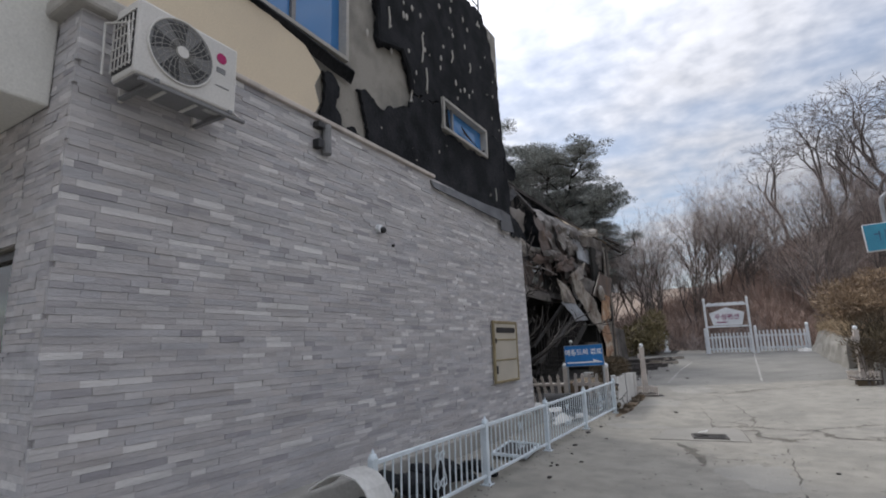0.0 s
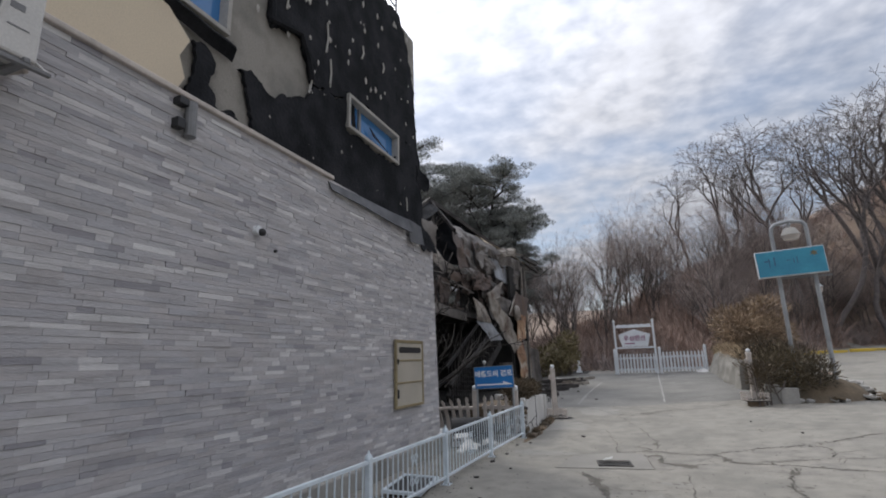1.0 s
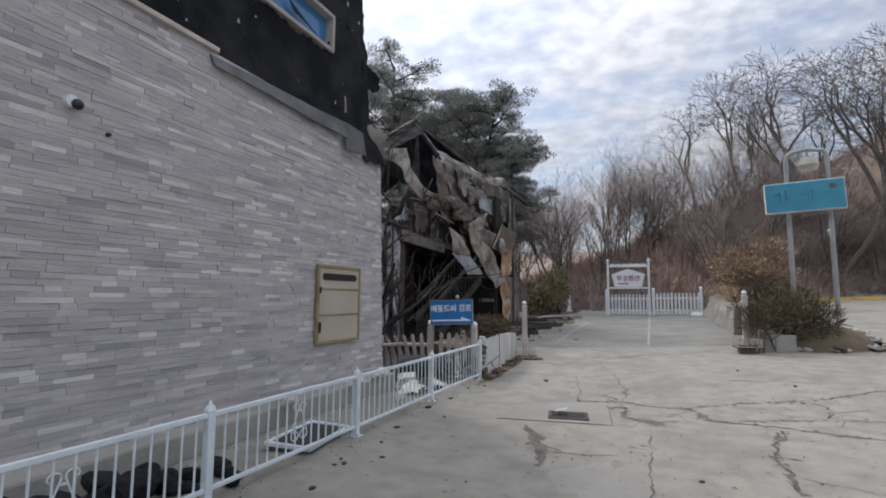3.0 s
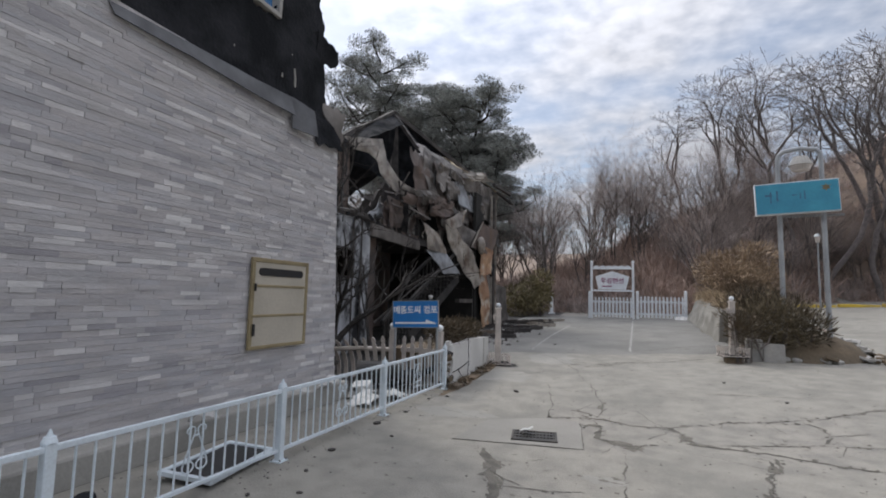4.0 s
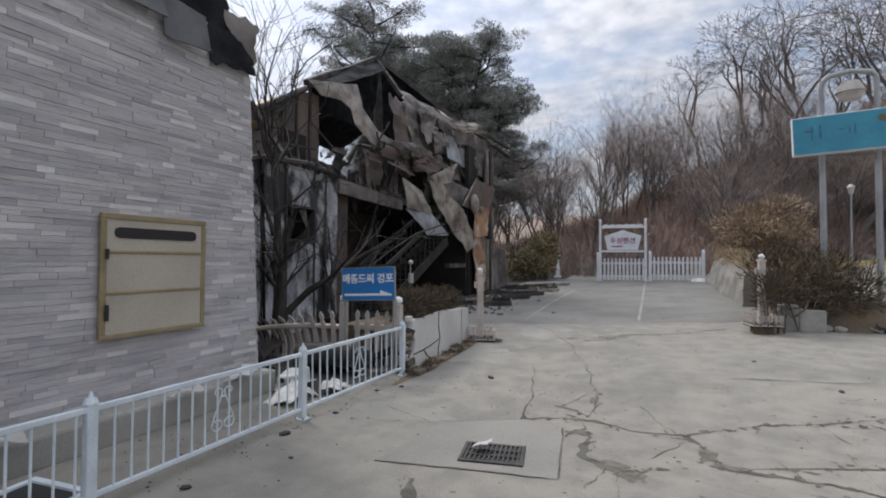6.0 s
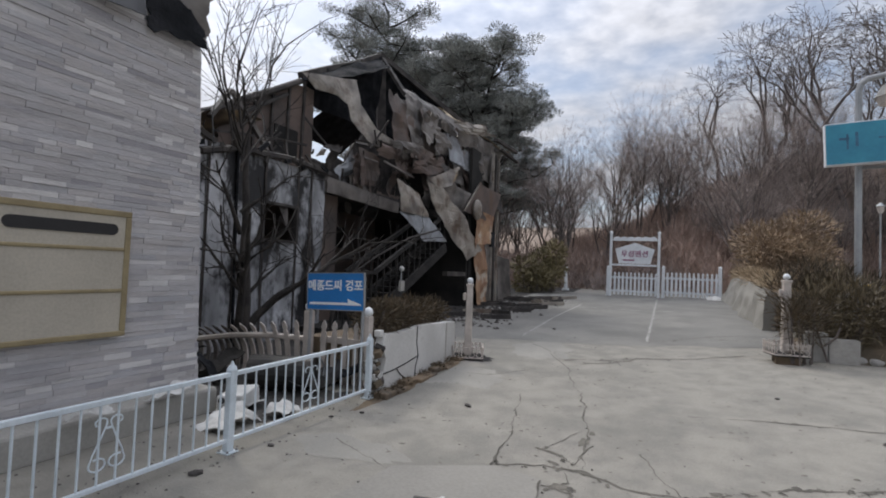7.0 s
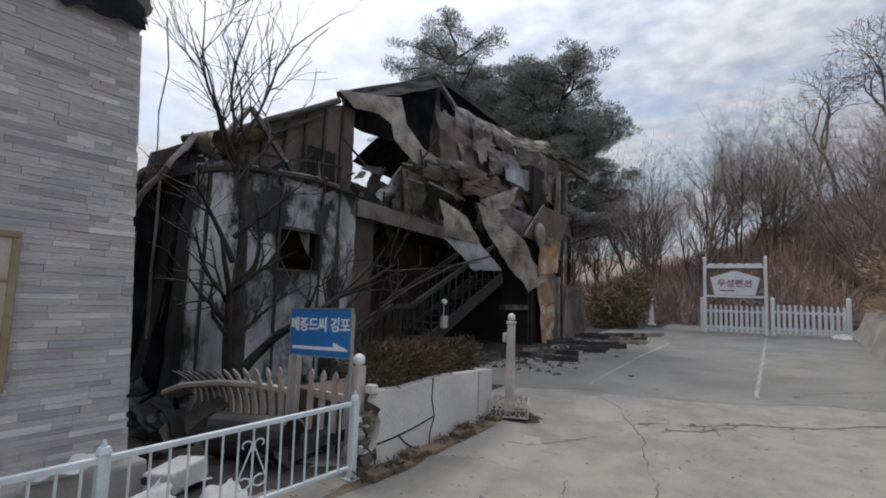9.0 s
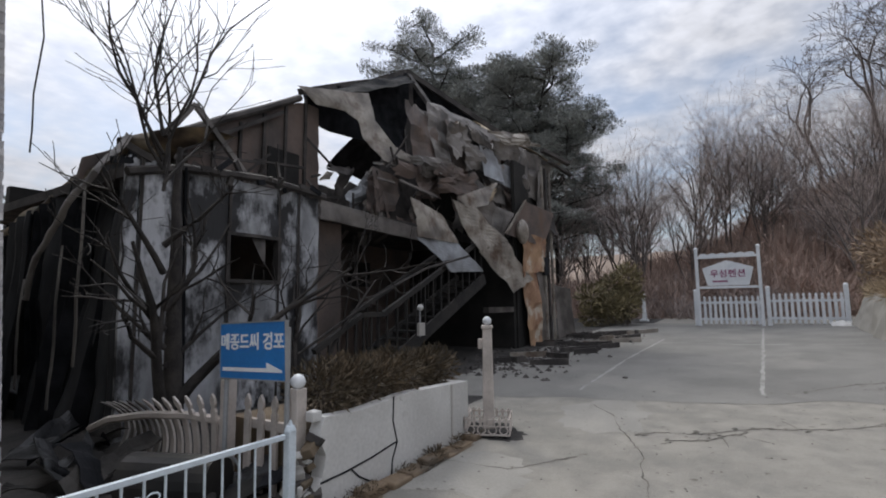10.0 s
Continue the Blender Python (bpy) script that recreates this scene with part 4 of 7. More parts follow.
    part("roof_lip", sheet((-7.6, 15.5, 6.12), (-8.25, 19.9, 8.5), (-7.7, 19.9, 8.1), (-7.2, 15.6, 5.98), 0.10, n=16, freq=1.2, seed=44, ragged=0.1), M_CHAR, h, "charred underside of the roof's edge")

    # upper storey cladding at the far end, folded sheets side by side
    # near-black backing wall, added so that nothing shows through between the sheets
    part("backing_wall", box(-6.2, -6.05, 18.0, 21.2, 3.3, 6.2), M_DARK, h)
    for k in range(9):
        y = 17.35 + k * 0.58
        x = -5.75 + 0.115 * k
        zt = 6.30 - 0.045 * k + 0.12 * math.sin(k * 1.9)
        zb = 4.05 + 0.30 * math.sin(k * 2.1)
        bm = sheet((x, y, zb), (x + 0.12, y + 0.78, zb + 0.25 * math.sin(k * 3.0)), (x - 0.25, y + 0.78, zt - 0.04), (x - 0.35, y, zt + 0.05 * math.cos(k)), 0.26, n=14, freq=1.0, seed=50 + k, ragged=0.12)
        part("upper_cladding", bm, (M_RUSTW, M_SHEETD, M_RUSTW, M_CHAR2, M_SHEETD, M_RUSTW, M_CHAR2, M_SHEETD, M_CHAR2)[k], h)
    part("eave_sheet", sheet((-6.9, 19.6, 7.2), (-4.5, 22.7, 5.75), (-4.75, 22.6, 5.45), (-6.6, 19.0, 6.5), 0.12, n=14, freq=1.3, seed=60, ragged=0.08), M_SHEETD, h, "buckled pale eave sheet")
    part("eave_sheet", sheet((-6.0, 20.9, 6.75), (-4.4, 22.9, 5.75), (-5.2, 23.2, 6.0), (-6.6, 21.3, 7.1), 0.12, n=10, freq=1.1, seed=61), M_BEIGEROOF, h)
    part("eave_tip", bar((-4.6, 22.4, 5.8), (-4.25, 23.3, 5.5), 0.12, 0.06), M_CHAR2, h)
    part("small_pane", sheet((-5.1, 19.2, 4.75), (-4.95, 20.05, 4.7), (-5.2, 20.0, 5.55), (-5.3, 19.3, 5.65), 0.03, n=6, seed=62), M_BLUESHEET, h, "grey-blue smoked pane")

    # pale sheets that hang over the stairs
    part("hanging_sheet", sheet((-5.0, 15.96, 3.62), (-4.9, 16.9, 3.42), (-4.85, 17.45, 2.85), (-4.95, 16.08, 2.85), 0.09, n=12, freq=1.2, seed=70, ragged=0.08), M_SHEET, h, "scorched sheet hanging off the balcony")
    part("hanging_sheet", sheet((-4.95, 16.08, 2.86), (-4.85, 17.45, 2.86), (-4.7, 18.25, 2.28), (-4.8, 17.05, 2.22), 0.10, n=12, freq=1.2, seed=75, ragged=0.08), M_BLUESHEET, h, "blue-grey smoked sheet")
    part("hanging_sheet", sheet((-4.95, 17.30, 3.78), (-4.9, 18.30, 3.75), (-4.75, 19.6, 3.1), (-4.8, 18.3, 2.75), 0.12, n=12, freq=1.1, seed=71, ragged=0.08), M_SHEET, h, "long pale sheet folded down over the stairs")
    part("hanging_sheet", sheet((-4.8, 18.3, 2.76), (-4.75, 19.6, 3.1), (-4.6, 21.0, 2.2), (-4.65, 19.8, 1.82), 0.10, n=12, freq=1.1, seed=76, ragged=0.08), M_SHEET, h)
    part("hanging_sheet", sheet((-5.1, 17.84, 3.95), (-5.0, 19.6, 4.62), (-4.9, 19.0, 3.95), (-5.0, 18.3, 3.75), 0.10, n=8, freq=1.2, seed=72), M_SHEET, h)
    part("hanging_sheet", sheet((-5.2, 18.6, 4.2), (-4.9, 20.2, 3.9), (-4.9, 19.5, 3.0), (-5.2, 18.8, 3.1), 0.2, n=10, freq=1.0, seed=73), M_SHEETD, h)
    part("bent_plate", sheet((-4.78, 19.6, 3.30), (-4.72, 20.75, 4.30), (-4.62, 22.7, 4.25), (-4.66, 21.9, 3.15), 0.06, n=10, freq=0.8, seed=74), M_RUSTW, h, "bent brown steel plate")
    part("plate_edge", bar((-4.72, 19.55, 3.28), (-4.68, 20.75, 4.33), 0.05, 0.04), M_SHEET, h)
    part("rolled_sheet", ball((-4.62, 20.35, 3.42), 0.30, squash=(0.5, 0.9, 1.1)), M_SHEET, h, "rounded pale lump of insulation", smooth=True)

    # front corner column clad in peeling, heat-rusted sheet
    part("corner_cladding", sheet((-4.66, 20.45, 2.35), (-4.60, 21.95, 2.45), (-4.64, 22.0, 3.40), (-4.70, 20.35, 3.45), 0.14, n=14, freq=1.3, seed=80, ragged=0.1), M_ORANGE, h, "orange heat-rusted sheet peeling off the corner")
    part("corner_cladding", sheet((-4.62, 20.75, 0.44), (-4.60, 21.35, 0.45), (-4.64, 21.4, 2.45), (-4.66, 20.5, 2.40), 0.12, n=14, freq=1.4, seed=82, ragged=0.12), M_ORANGE, h)
    part("corner_cladding", sheet((-4.60, 21.3, 0.48), (-4.72, 22.3, 0.5), (-4.76, 22.3, 2.5), (-4.66, 21.4, 2.45), 0.10, n=12, freq=1.2, seed=83, ragged=0.1), M_SHEETD, h)
    part("corner_cladding", sheet((-4.66, 21.6, 3.3), (-4.75, 22.4, 3.3), (-4.8, 22.3, 5.6), (-4.7, 21.6, 5.3), 0.12, n=12, freq=1.0, seed=81), M_SHEETD, h)
    # solid black box paints the dark inside a hole
    part("wall_hole", box(-4.74, -4.58, 21.75, 22.05, 2.35, 2.85), M_CHAR, h)
    for y in (22.15, 22.45, 22.75):
        part("pipe", rod((-4.72, y, 0.45), (-4.76, y, 5.6), 0.045, 0.045, 8), M_SHEET if y != 22.45 else M_CHAR2, h)
    part("corner_wall", box(-7.2, -4.85, 22.4, 22.6, 0.3, 5.6), M_CHAR2, h)
    # near-black walls, added to keep the gaps at the corner dark
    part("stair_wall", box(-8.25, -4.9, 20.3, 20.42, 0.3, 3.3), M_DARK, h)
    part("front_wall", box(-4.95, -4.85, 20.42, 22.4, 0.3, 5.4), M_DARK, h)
    part("lintel", box(-5.05, -4.9, 18.9, 20.3, 1.35, 1.48), M_SHEETD, h)
    part("side_annex", sheet((-4.6, 22.7, 0.55), (-4.4, 23.7, 0.6), (-4.5, 23.6, 2.0), (-4.7, 22.8, 2.1), 0.08, n=8, seed=84), M_SHEETD, h, "sooty grey panel leaning past the corner")

    # buckled pieces of cladding and ceiling that hang before the upper storey
    for k, (a, b, c, d, m, bend_) in enumerate((
        ((-5.49, 18.07, 5.80), (-5.35, 18.77, 6.08), (-5.32, 18.90, 5.50), (-5.43, 18.37, 4.99), M_SHEETD, 0.10),
        ((-5.35, 18.77, 6.08), (-5.16, 19.69, 5.90), (-5.15, 19.73, 5.55), (-5.31, 18.96, 5.65), M_SHEETD, 0.05),
        ((-5.09, 19.41, 5.98), (-4.79, 20.90, 6.28), (-4.61, 21.80, 6.07), (-4.96, 20.05, 5.75), M_SHEET, 0.08),
        ((-5.14, 19.80, 5.82), (-4.92, 20.90, 5.97), (-4.91, 20.94, 5.44), (-5.12, 19.89, 5.37), M_SHEETD, 0.04),
        ((-5.20, 19.51, 5.22), (-4.99, 20.57, 5.26), (-4.98, 20.60, 4.67), (-5.18, 19.60, 4.72), M_BLUESHEET, 0.02),
        ((-4.91, 20.96, 5.83), (-4.73, 21.87, 5.87), (-4.70, 21.99, 4.39), (-4.91, 20.96, 4.62), M_SHEETD, 0.05),
        ((-5.54, 17.79, 4.87), (-5.37, 18.65, 4.85), (-5.37, 18.64, 4.52), (-5.57, 17.66, 4.53), M_RUSTW, 0.06),
        ((-5.55, 17.74, 4.42), (-5.27, 19.14, 4.87), (-5.30, 19.02, 4.25), (-5.52, 17.91, 4.14), M_RUSTW, 0.08),
        ((-5.30, 18.62, 3.93), (-5.05, 19.75, 4.53), (-5.07, 19.63, 4.27), (-5.18, 19.10, 3.79), M_BEIGEROOF, 0.04),
        ((-6.04, 16.90, 4.80), (-5.87, 17.77, 4.66), (-5.88, 17.69, 4.40), (-6.05, 16.86, 4.43), M_RUSTW, 0.07),
        ((-6.41, 16.53, 4.59), (-6.26, 17.28, 4.43), (-6.29, 17.16, 3.68), (-6.40, 16.60, 3.60), M_RUSTW, 0.05),
        ((-6.96, 16.29, 3.97), (-6.83, 16.93, 4.66), (-6.80, 17.08, 3.72), (-6.98, 16.22, 3.67), M_BLUESHEET, 0.16),
        ((-5.71, 16.94, 4.81), (-5.44, 18.28, 5.03), (-5.43, 18.36, 4.66), (-5.62, 17.41, 4.42), M_SHEETD, 0.10),
        ((-5.37, 18.66, 5.52), (-5.21, 19.47, 5.56), (-5.22, 19.39, 4.99), (-5.35, 18.74, 4.80), M_SHEETD, 0.10),
    )):
        part("buckled_sheet", sheet(a, b, c, d, bend_ * 1.8, curl=bend_ * 0.4, n=6, freq=2.3, seed=160 + k, ragged=0.35), m, h)
    part("torn_rod", bar((-5.77, 16.64, 4.20), (-5.55, 17.74, 4.00), 0.04, 0.05), M_SHEETD, h)
    part("roof_rim", bar((-4.60, 21.85, 6.0), (-4.30, 23.33, 5.88), 0.13, 0.10), M_CHAR2, h)

    # loose scraps, studs and stubs about the collapsed front
    for k in range(46):
        y = rng.uniform(15.6, 21.8)
        z = rng.uniform(3.3, 4.6) + 0.22 * max(0, y - 17)
        x = -6.9 + 1.6 * smoothstep(15.5, 20, y) + rng.uniform(-0.35, 0.25)
        w, l = rng.uniform(0.18, 0.6), rng.uniform(0.3, 0.9)
        a, t = rng.uniform(-0.5, 0.5), rng.gauss(0, 0.6)
        u = Vector((math.sin(a) * 0.6, math.cos(a), rng.gauss(0, 0.3))) * w
        v = Vector((rng.uniform(-0.35, 0.45), math.sin(t), -math.cos(t))) * l
        p = Vector((x, y, z))
        part("torn_scrap", sheet(p, p + u, p + u * rng.uniform(0.4, 1.1) + v, p + v * rng.uniform(0.7, 1.1), 0.14, n=7, freq=1.8, seed=200 + k, ragged=0.5), (M_SHEETD, M_RUSTW, M_CHAR2, M_SHEETD, M_RUSTW, M_SHEET)[k % 6], h)
    for k in range(46):
        y = rng.uniform(11.8, 21.5)
        z = rng.uniform(3.45, 4.3) + 0.25 * max(0, y - 15)
        x = -7.2 + 1.6 * smoothstep(14, 21, y) + rng.uniform(-0.3, 0.4)
        d = Vector((rng.gauss(0, 0.4), rng.gauss(0, 0.8), rng.gauss(0, 0.6))).normalized() * rng.uniform(0.4, 1.2)
        part("charred_stud", bar(Vector((x, y, z)), Vector((x, y, z)) + d, rng.uniform(0.02, 0.06), 0.045), M_CHAR2 if k % 4 else M_SHEETD, h)
    for k in range(26):
        y = 11.35 + k * 0.125
        p = Vector((BX + rng.uniform(-0.15, 0.08), y, 3.36 + 0.06 * smoothstep(11.4, 13, y) + rng.uniform(-0.05, 0.12)))
        part("charred_stub", bar(p, p + Vector((rng.uniform(-0.1, 0.12), rng.gauss(0, 0.18), rng.gauss(0, 0.12))), 0.05, 0.08), M_CHAR2 if k % 3 else M_CHAR, h)
    return h


house = burnt_house()


def staircase():
    st = thing("outdoor_stair", (-5.0, 16.0, 0.2), "charred steel stair with thin balusters in the burnt house", "stair")
    x0, x1 = -5.6, -4.9
    low, high = Vector((0, 15.0, 0.45)), Vector((0, 18.7, 2.15))
    for x in (x0, x1):
        part("stringer", bar((x, low.y, low.z), (x, high.y, high.z), 0.06, 0.24), M_STAIR, st)
        part("handrail", bar((x, low.y, low.z + 0.95), (x, high.y, high.z + 0.95), 0.07, 0.09), M_STAIR, st)
        for k in range(13):
            p = low.lerp(high, (k + 0.5) / 13)
            part("baluster", bar((x, p.y, p.z), (x, p.y, p.z + 0.95), 0.03), M_STAIR, st)
    for k in range(13):
        p = low.lerp(high, (k + 0.5) / 13)
        part("tread", box(x0, x1, p.y - 0.13, p.y + 0.13, p.z, p.z + 0.04), M_STAIR, st)
    part("landing_rail", bar((x1, 13.5, 0.92), (x1, 14.5, 1.42), 0.08), M_STAIR, st)
    part("landing_rail", bar((x1, 14.5, 1.42), (x1, 15.0, 1.42), 0.08), M_STAIR, st)
    for k in range(8):
        y = 13.6 + k * 0.19
        part("baluster", bar((x1, y, 0.3), (x1, y, min(1.4, 0.97 + (y - 13.6) * 0.5)), 0.03), M_STAIR, st)
    part("landing", box(x0, x1, 13.5, 15.1, 0.25, 0.36), M_STAIR, st)
    return st


staircase()
lamp = thing("stair_lamp", (-4.63, 15.75, 1.0), "small burnt white lamp and meter on the stair rail", "lamp")
part("globe", ball((-4.63, 15.75, 1.52), 0.06), M_CLOTH, lamp, smooth=True)
part("case", box(-4.66, -4.60, 15.68, 15.86, 1.02, 1.25, 0.01), M_STONE, lamp)
part("stem", rod((-4.64, 15.75, 1.0), (-4.64, 15.75, 1.5), 0.015), M_GALV, lamp)

# ---- vinyl picket fence, half melted ----
SIGN_A, SIGN_B = Vector((-3.37, 11.105, 0)), Vector((-2.505, 11.08, 0))


def picket(h, w=0.075, t=0.022):
    out = [(-w / 2, 0), (w / 2, 0), (w / 2, h - 0.16), (w * 0.28, h - 0.13), (w * 0.5, h - 0.09), (w * 0.42, h - 0.05), (0, h), (-w * 0.42, h - 0.05), (-w * 0.5, h - 0.09), (-w * 0.28, h - 0.13), (-w / 2, h - 0.16)]
    return plate(out, "y", -t / 2, t)


def bend(bm, amount, lean, h):
    for vert in bm.verts:
        k = vert.co.z / h
        vert.co.x -= lean * k * k
        vert.co.y += amount * math.sin(k * math.pi) * 0.6 - amount * k * k
        vert.co.z -= 0.35 * lean * k * k
    return bm


def subdiv(bm, n):
    bmesh.ops.subdivide_edges(bm, edges=[e for e in bm.edges if abs(e.verts[0].co.z - e.verts[1].co.z) > 0.3], cuts=n, use_grid_fill=True)
    return bm


pf = thing("picket_fence", (-3.6, 11.2, 0.05), "cream vinyl picket fence, melted and drooping towards the fire", "fence")
gz0 = 0.04
for k in range(4):
    x = -3.22 + k * 0.155
    y = 11.2 + (x + 3.37) * 0.1
    bm = picket(0.80)
    bmesh.ops.translate(bm, vec=(x, y, gz0), verts=bm.verts)
    part("picket", bm, M_CREAM, pf)
part("rail", box(-3.3, -2.62, 11.24, 11.28, 0.55, 0.63, 0.006), M_CREAM, pf)
part("rail", box(-3.3, -2.62, 11.24, 11.28, 0.17, 0.25, 0.006), M_CREAM, pf)
for x, y, h in ((-3.42, 11.16, 0.95), (-2.515, 11.14, 0.95)):
    part("post", box(x - 0.05, x + 0.05, y - 0.05, y + 0.05, gz0, h, 0.01), M_CREAM, pf)
    part("post_cap", ball((x, y, h + 0.05), 0.06), M_WHITE, pf, smooth=True)
for k in range(13):
    x = -3.58 - k * 0.16
    f = k / 12
    bm = subdiv(picket(0.82 - 0.18 * f), 5)
    bend(bm, 0.02 + 0.28 * f, 0.03 + 0.34 * f, 0.82)
    bmesh.ops.rotate(bm, verts=bm.verts, cent=(0, 0, 0), matrix=Matrix.Rotation(radians(-8 * f), 3, "Y"))
    bmesh.ops.translate(bm, vec=(x, 11.15 + 0.10 * f, gz0 - 0.03), verts=bm.verts)
    part("picket", bm, M_CREAM if k < 7 else M_SOOTV, pf, "" if k < 7 else "sooty melted picket")
part("rail", pipe([(-3.45, 11.2, 0.58), (-4.1, 11.18, 0.57), (-4.7, 11.12, 0.52), (-5.3, 11.05, 0.42), (-5.6, 11.0, 0.3)], 0.04, 6), M_CREAM, pf)

# ---- blue direction sign ----
def lettering(text, size, depth, matrix, name, material, parent, label, squeeze=1.0):
    cu = bpy.data.curves.new("text", "FONT")
    cu.body, cu.size, cu.extrude, cu.align_x, cu.align_y = text, size, depth, "CENTER", "CENTER"
    cu.offset = 0.0035
    tmp = bpy.data.objects.new("text", cu)
    scene.collection.objects.link(tmp)
    dg = bpy.context.evaluated_depsgraph_get()
    me = bpy.data.meshes.new_from_object(tmp.evaluated_get(dg))
    bpy.data.objects.remove(tmp)
    me.name = name
    me.transform(Matrix.Translation(-origin(parent)) @ matrix @ Matrix.Diagonal((squeeze, 1, 1, 1)))
    me.materials.clear()
    me.materials.append(material)
    ob = new(name, me)
    ob.parent = parent
    return tagged(ob, label)


sg = thing("direction_sign", (-2.94, 11.09, 0.05), "blue direction sign with white Korean lettering and an arrow", "sign")
sc = (SIGN_A + SIGN_B) / 2
syaw = math.degrees(math.atan2(SIGN_B.y - SIGN_A.y, SIGN_B.x - SIGN_A.x))
S = pose(sc.x, sc.y - 0.06, 1.228, 90, -2.4, syaw)      # x along the sign, y up, z towards the road
bm = box(-0.43, 0.43, -0.225, 0.225, -0.012, 0.012, 0.004)
bmesh.ops.transform(bm, matrix=S, verts=bm.verts)
part("board", bm, M_BLUE, sg)
for a, b, c, d in ((-0.435, 0.435, 0.222, 0.232), (-0.435, 0.435, -0.232, -0.222), (-0.435, -0.427, -0.222, 0.222), (0.427, 0.435, -0.222, 0.222)):
    bm = box(a, b, c, d, -0.016, 0.018)
    bmesh.ops.transform(bm, matrix=S, verts=bm.verts)
    part("board_edge", bm, M_GALV, sg)
for u in (-0.40, 0.40):
    p = S @ Vector((u, 0, -0.035))
    part("sign_post", rod((p.x, p.y, 0.05), (p.x, p.y, 1.42), 0.02, 0.02, 10), M_GALV, sg)
lettering("메종드씨 경포", 0.142, 0.002, S @ pose(0, 0.065, 0.015), "lettering", M_LETTER, sg, "white Korean lettering", 1.02)
arrow = bmesh.new()
pts = [(-0.39, -0.135), (0.20, -0.135), (0.20, -0.09), (0.39, -0.15), (0.39, -0.165), (-0.39, -0.165)]
vs = [arrow.verts.new((a, b, 0.0135)) for a, b in pts]
arrow.faces.new(vs)
e = bmesh.ops.extrude_face_region(arrow, geom=list(arrow.faces))
bmesh.ops.translate(arrow, vec=(0, 0, 0.003), verts=[g for g in e["geom"] if isinstance(g, bmesh.types.BMVert)])
bmesh.ops.transform(arrow, matrix=S, verts=arrow.verts)
part("arrow", arrow, M_LETTER, sg, "white arrow")

# ---- planter with hedge ----
pl = thing("planter_wall", (-2.5, 12.2, 0.05), "white rendered planter wall, cracked and broken at one end", "planter")
part("front_wall", plate([(11.10, 0.05), (13.38, 0.10), (13.38, 0.72), (12.3, 0.76), (11.6, 0.72), (11.22, 0.74), (11.16, 0.60), (11.24, 0.45), (11.20, 0.30), (11.12, 0.22)], "x", -2.42, 0.12), M_PLANTER, pl)
part("end_wall", box(-3.6, -2.42, 13.26, 13.38, 0.05, 0.72, 0.01), M_PLANTER, pl)
part("soil", box(-3.6, -2.425, 11.3, 13.25, 0.05, 0.6), M_SOIL, pl)
part("broken_top", box(-2.42, -2.33, 11.13, 11.22, 0.71, 0.79, 0.012), M_PLANTER, pl)
for pts in ([(12.05, 0.76), (12.04, 0.55), (12.10, 0.36), (12.03, 0.22), (12.02, 0.08)], [(12.08, 0.36), (11.75, 0.31), (11.45, 0.28), (11.18, 0.27)], [(11.5, 0.29), (11.6, 0.2), (11.78, 0.1)]):
    part("crack", pipe([(-2.298, a, b) for a, b in pts], 0.008, 5), M_CHAR, pl, "dark crack")
prng = random.Random(17)
for k in range(16):
    a = prng.uniform(0.035, 0.085)
    bm = box(-a, a, -a * 0.7, a * 0.7, -a * 0.5, a * 0.5, 0.008)
    bmesh.ops.transform(bm, matrix=pose(-2.38 + prng.uniform(-0.06, 0.06), 11.06 + prng.uniform(-0.08, 0.12), 0.08 + 0.042 * k * prng.uniform(0.6, 1.0), prng.uniform(-25, 25), prng.uniform(-25, 25), prng.uniform(0, 180)), verts=bm.verts)
    part("broken_brick", bm, (M_STONE, M_CHAR2, M_SOIL, M_PLANTER)[k % 4], pl)
part("joint", box(-2.302, -2.292, 13.02, 13.05, 0.08, 0.73), M_STONE, pl)
for k in range(9):
    y = 10.95 + k * 0.28
    solo("edge_stone", box(-2.28 + 0.02 * math.sin(k * 3), -2.10 + 0.03 * math.sin(k * 2.3), y, y + 0.26, ground_z(-2.2, y) - 0.02, ground_z(-2.2, y) + 0.07 - 0.005 * k + 0.02 * math.sin(k * 4.1), 0.02), M_TILE, "brown terracotta edging stone at the planter's foot", "edging stone", "planter edging")


def blades(rng, centre, radii, count, length, width, up=0.3, droop=0.0):
    """Thin leaf blades filling an ellipsoid, pointing outwards."""
    V, Fc = [], []
    cx, cy_, cz_ = centre
    for _ in range(count):
        d = Vector((rng.gauss(0, 1), rng.gauss(0, 1), rng.gauss(0, 1))).normalized()
        r = rng.random() ** 0.4
        p = Vector((cx + d.x * radii[0] * r, cy_ + d.y * radii[1] * r, cz_ + d.z * radii[2] * r))
        way = (d + Vector((rng.gauss(0, 0.5), rng.gauss(0, 0.5), up + rng.gauss(0, 0.4)))).normalized()
        side = way.cross(Vector((rng.gauss(0, 1), rng.gauss(0, 1), rng.gauss(0, 1)))).normalized() * width * rng.uniform(0.6, 1.3)
        q = p + way * length * rng.uniform(0.6, 1.4) - Vector((0, 0, droop))
        m = p.lerp(q, 0.5)
        i = len(V)
        V += [tuple(p), tuple(m + side), tuple(q), tuple(m - side)]
        Fc.append((i, i + 1, i + 2, i + 3))
    return V, Fc


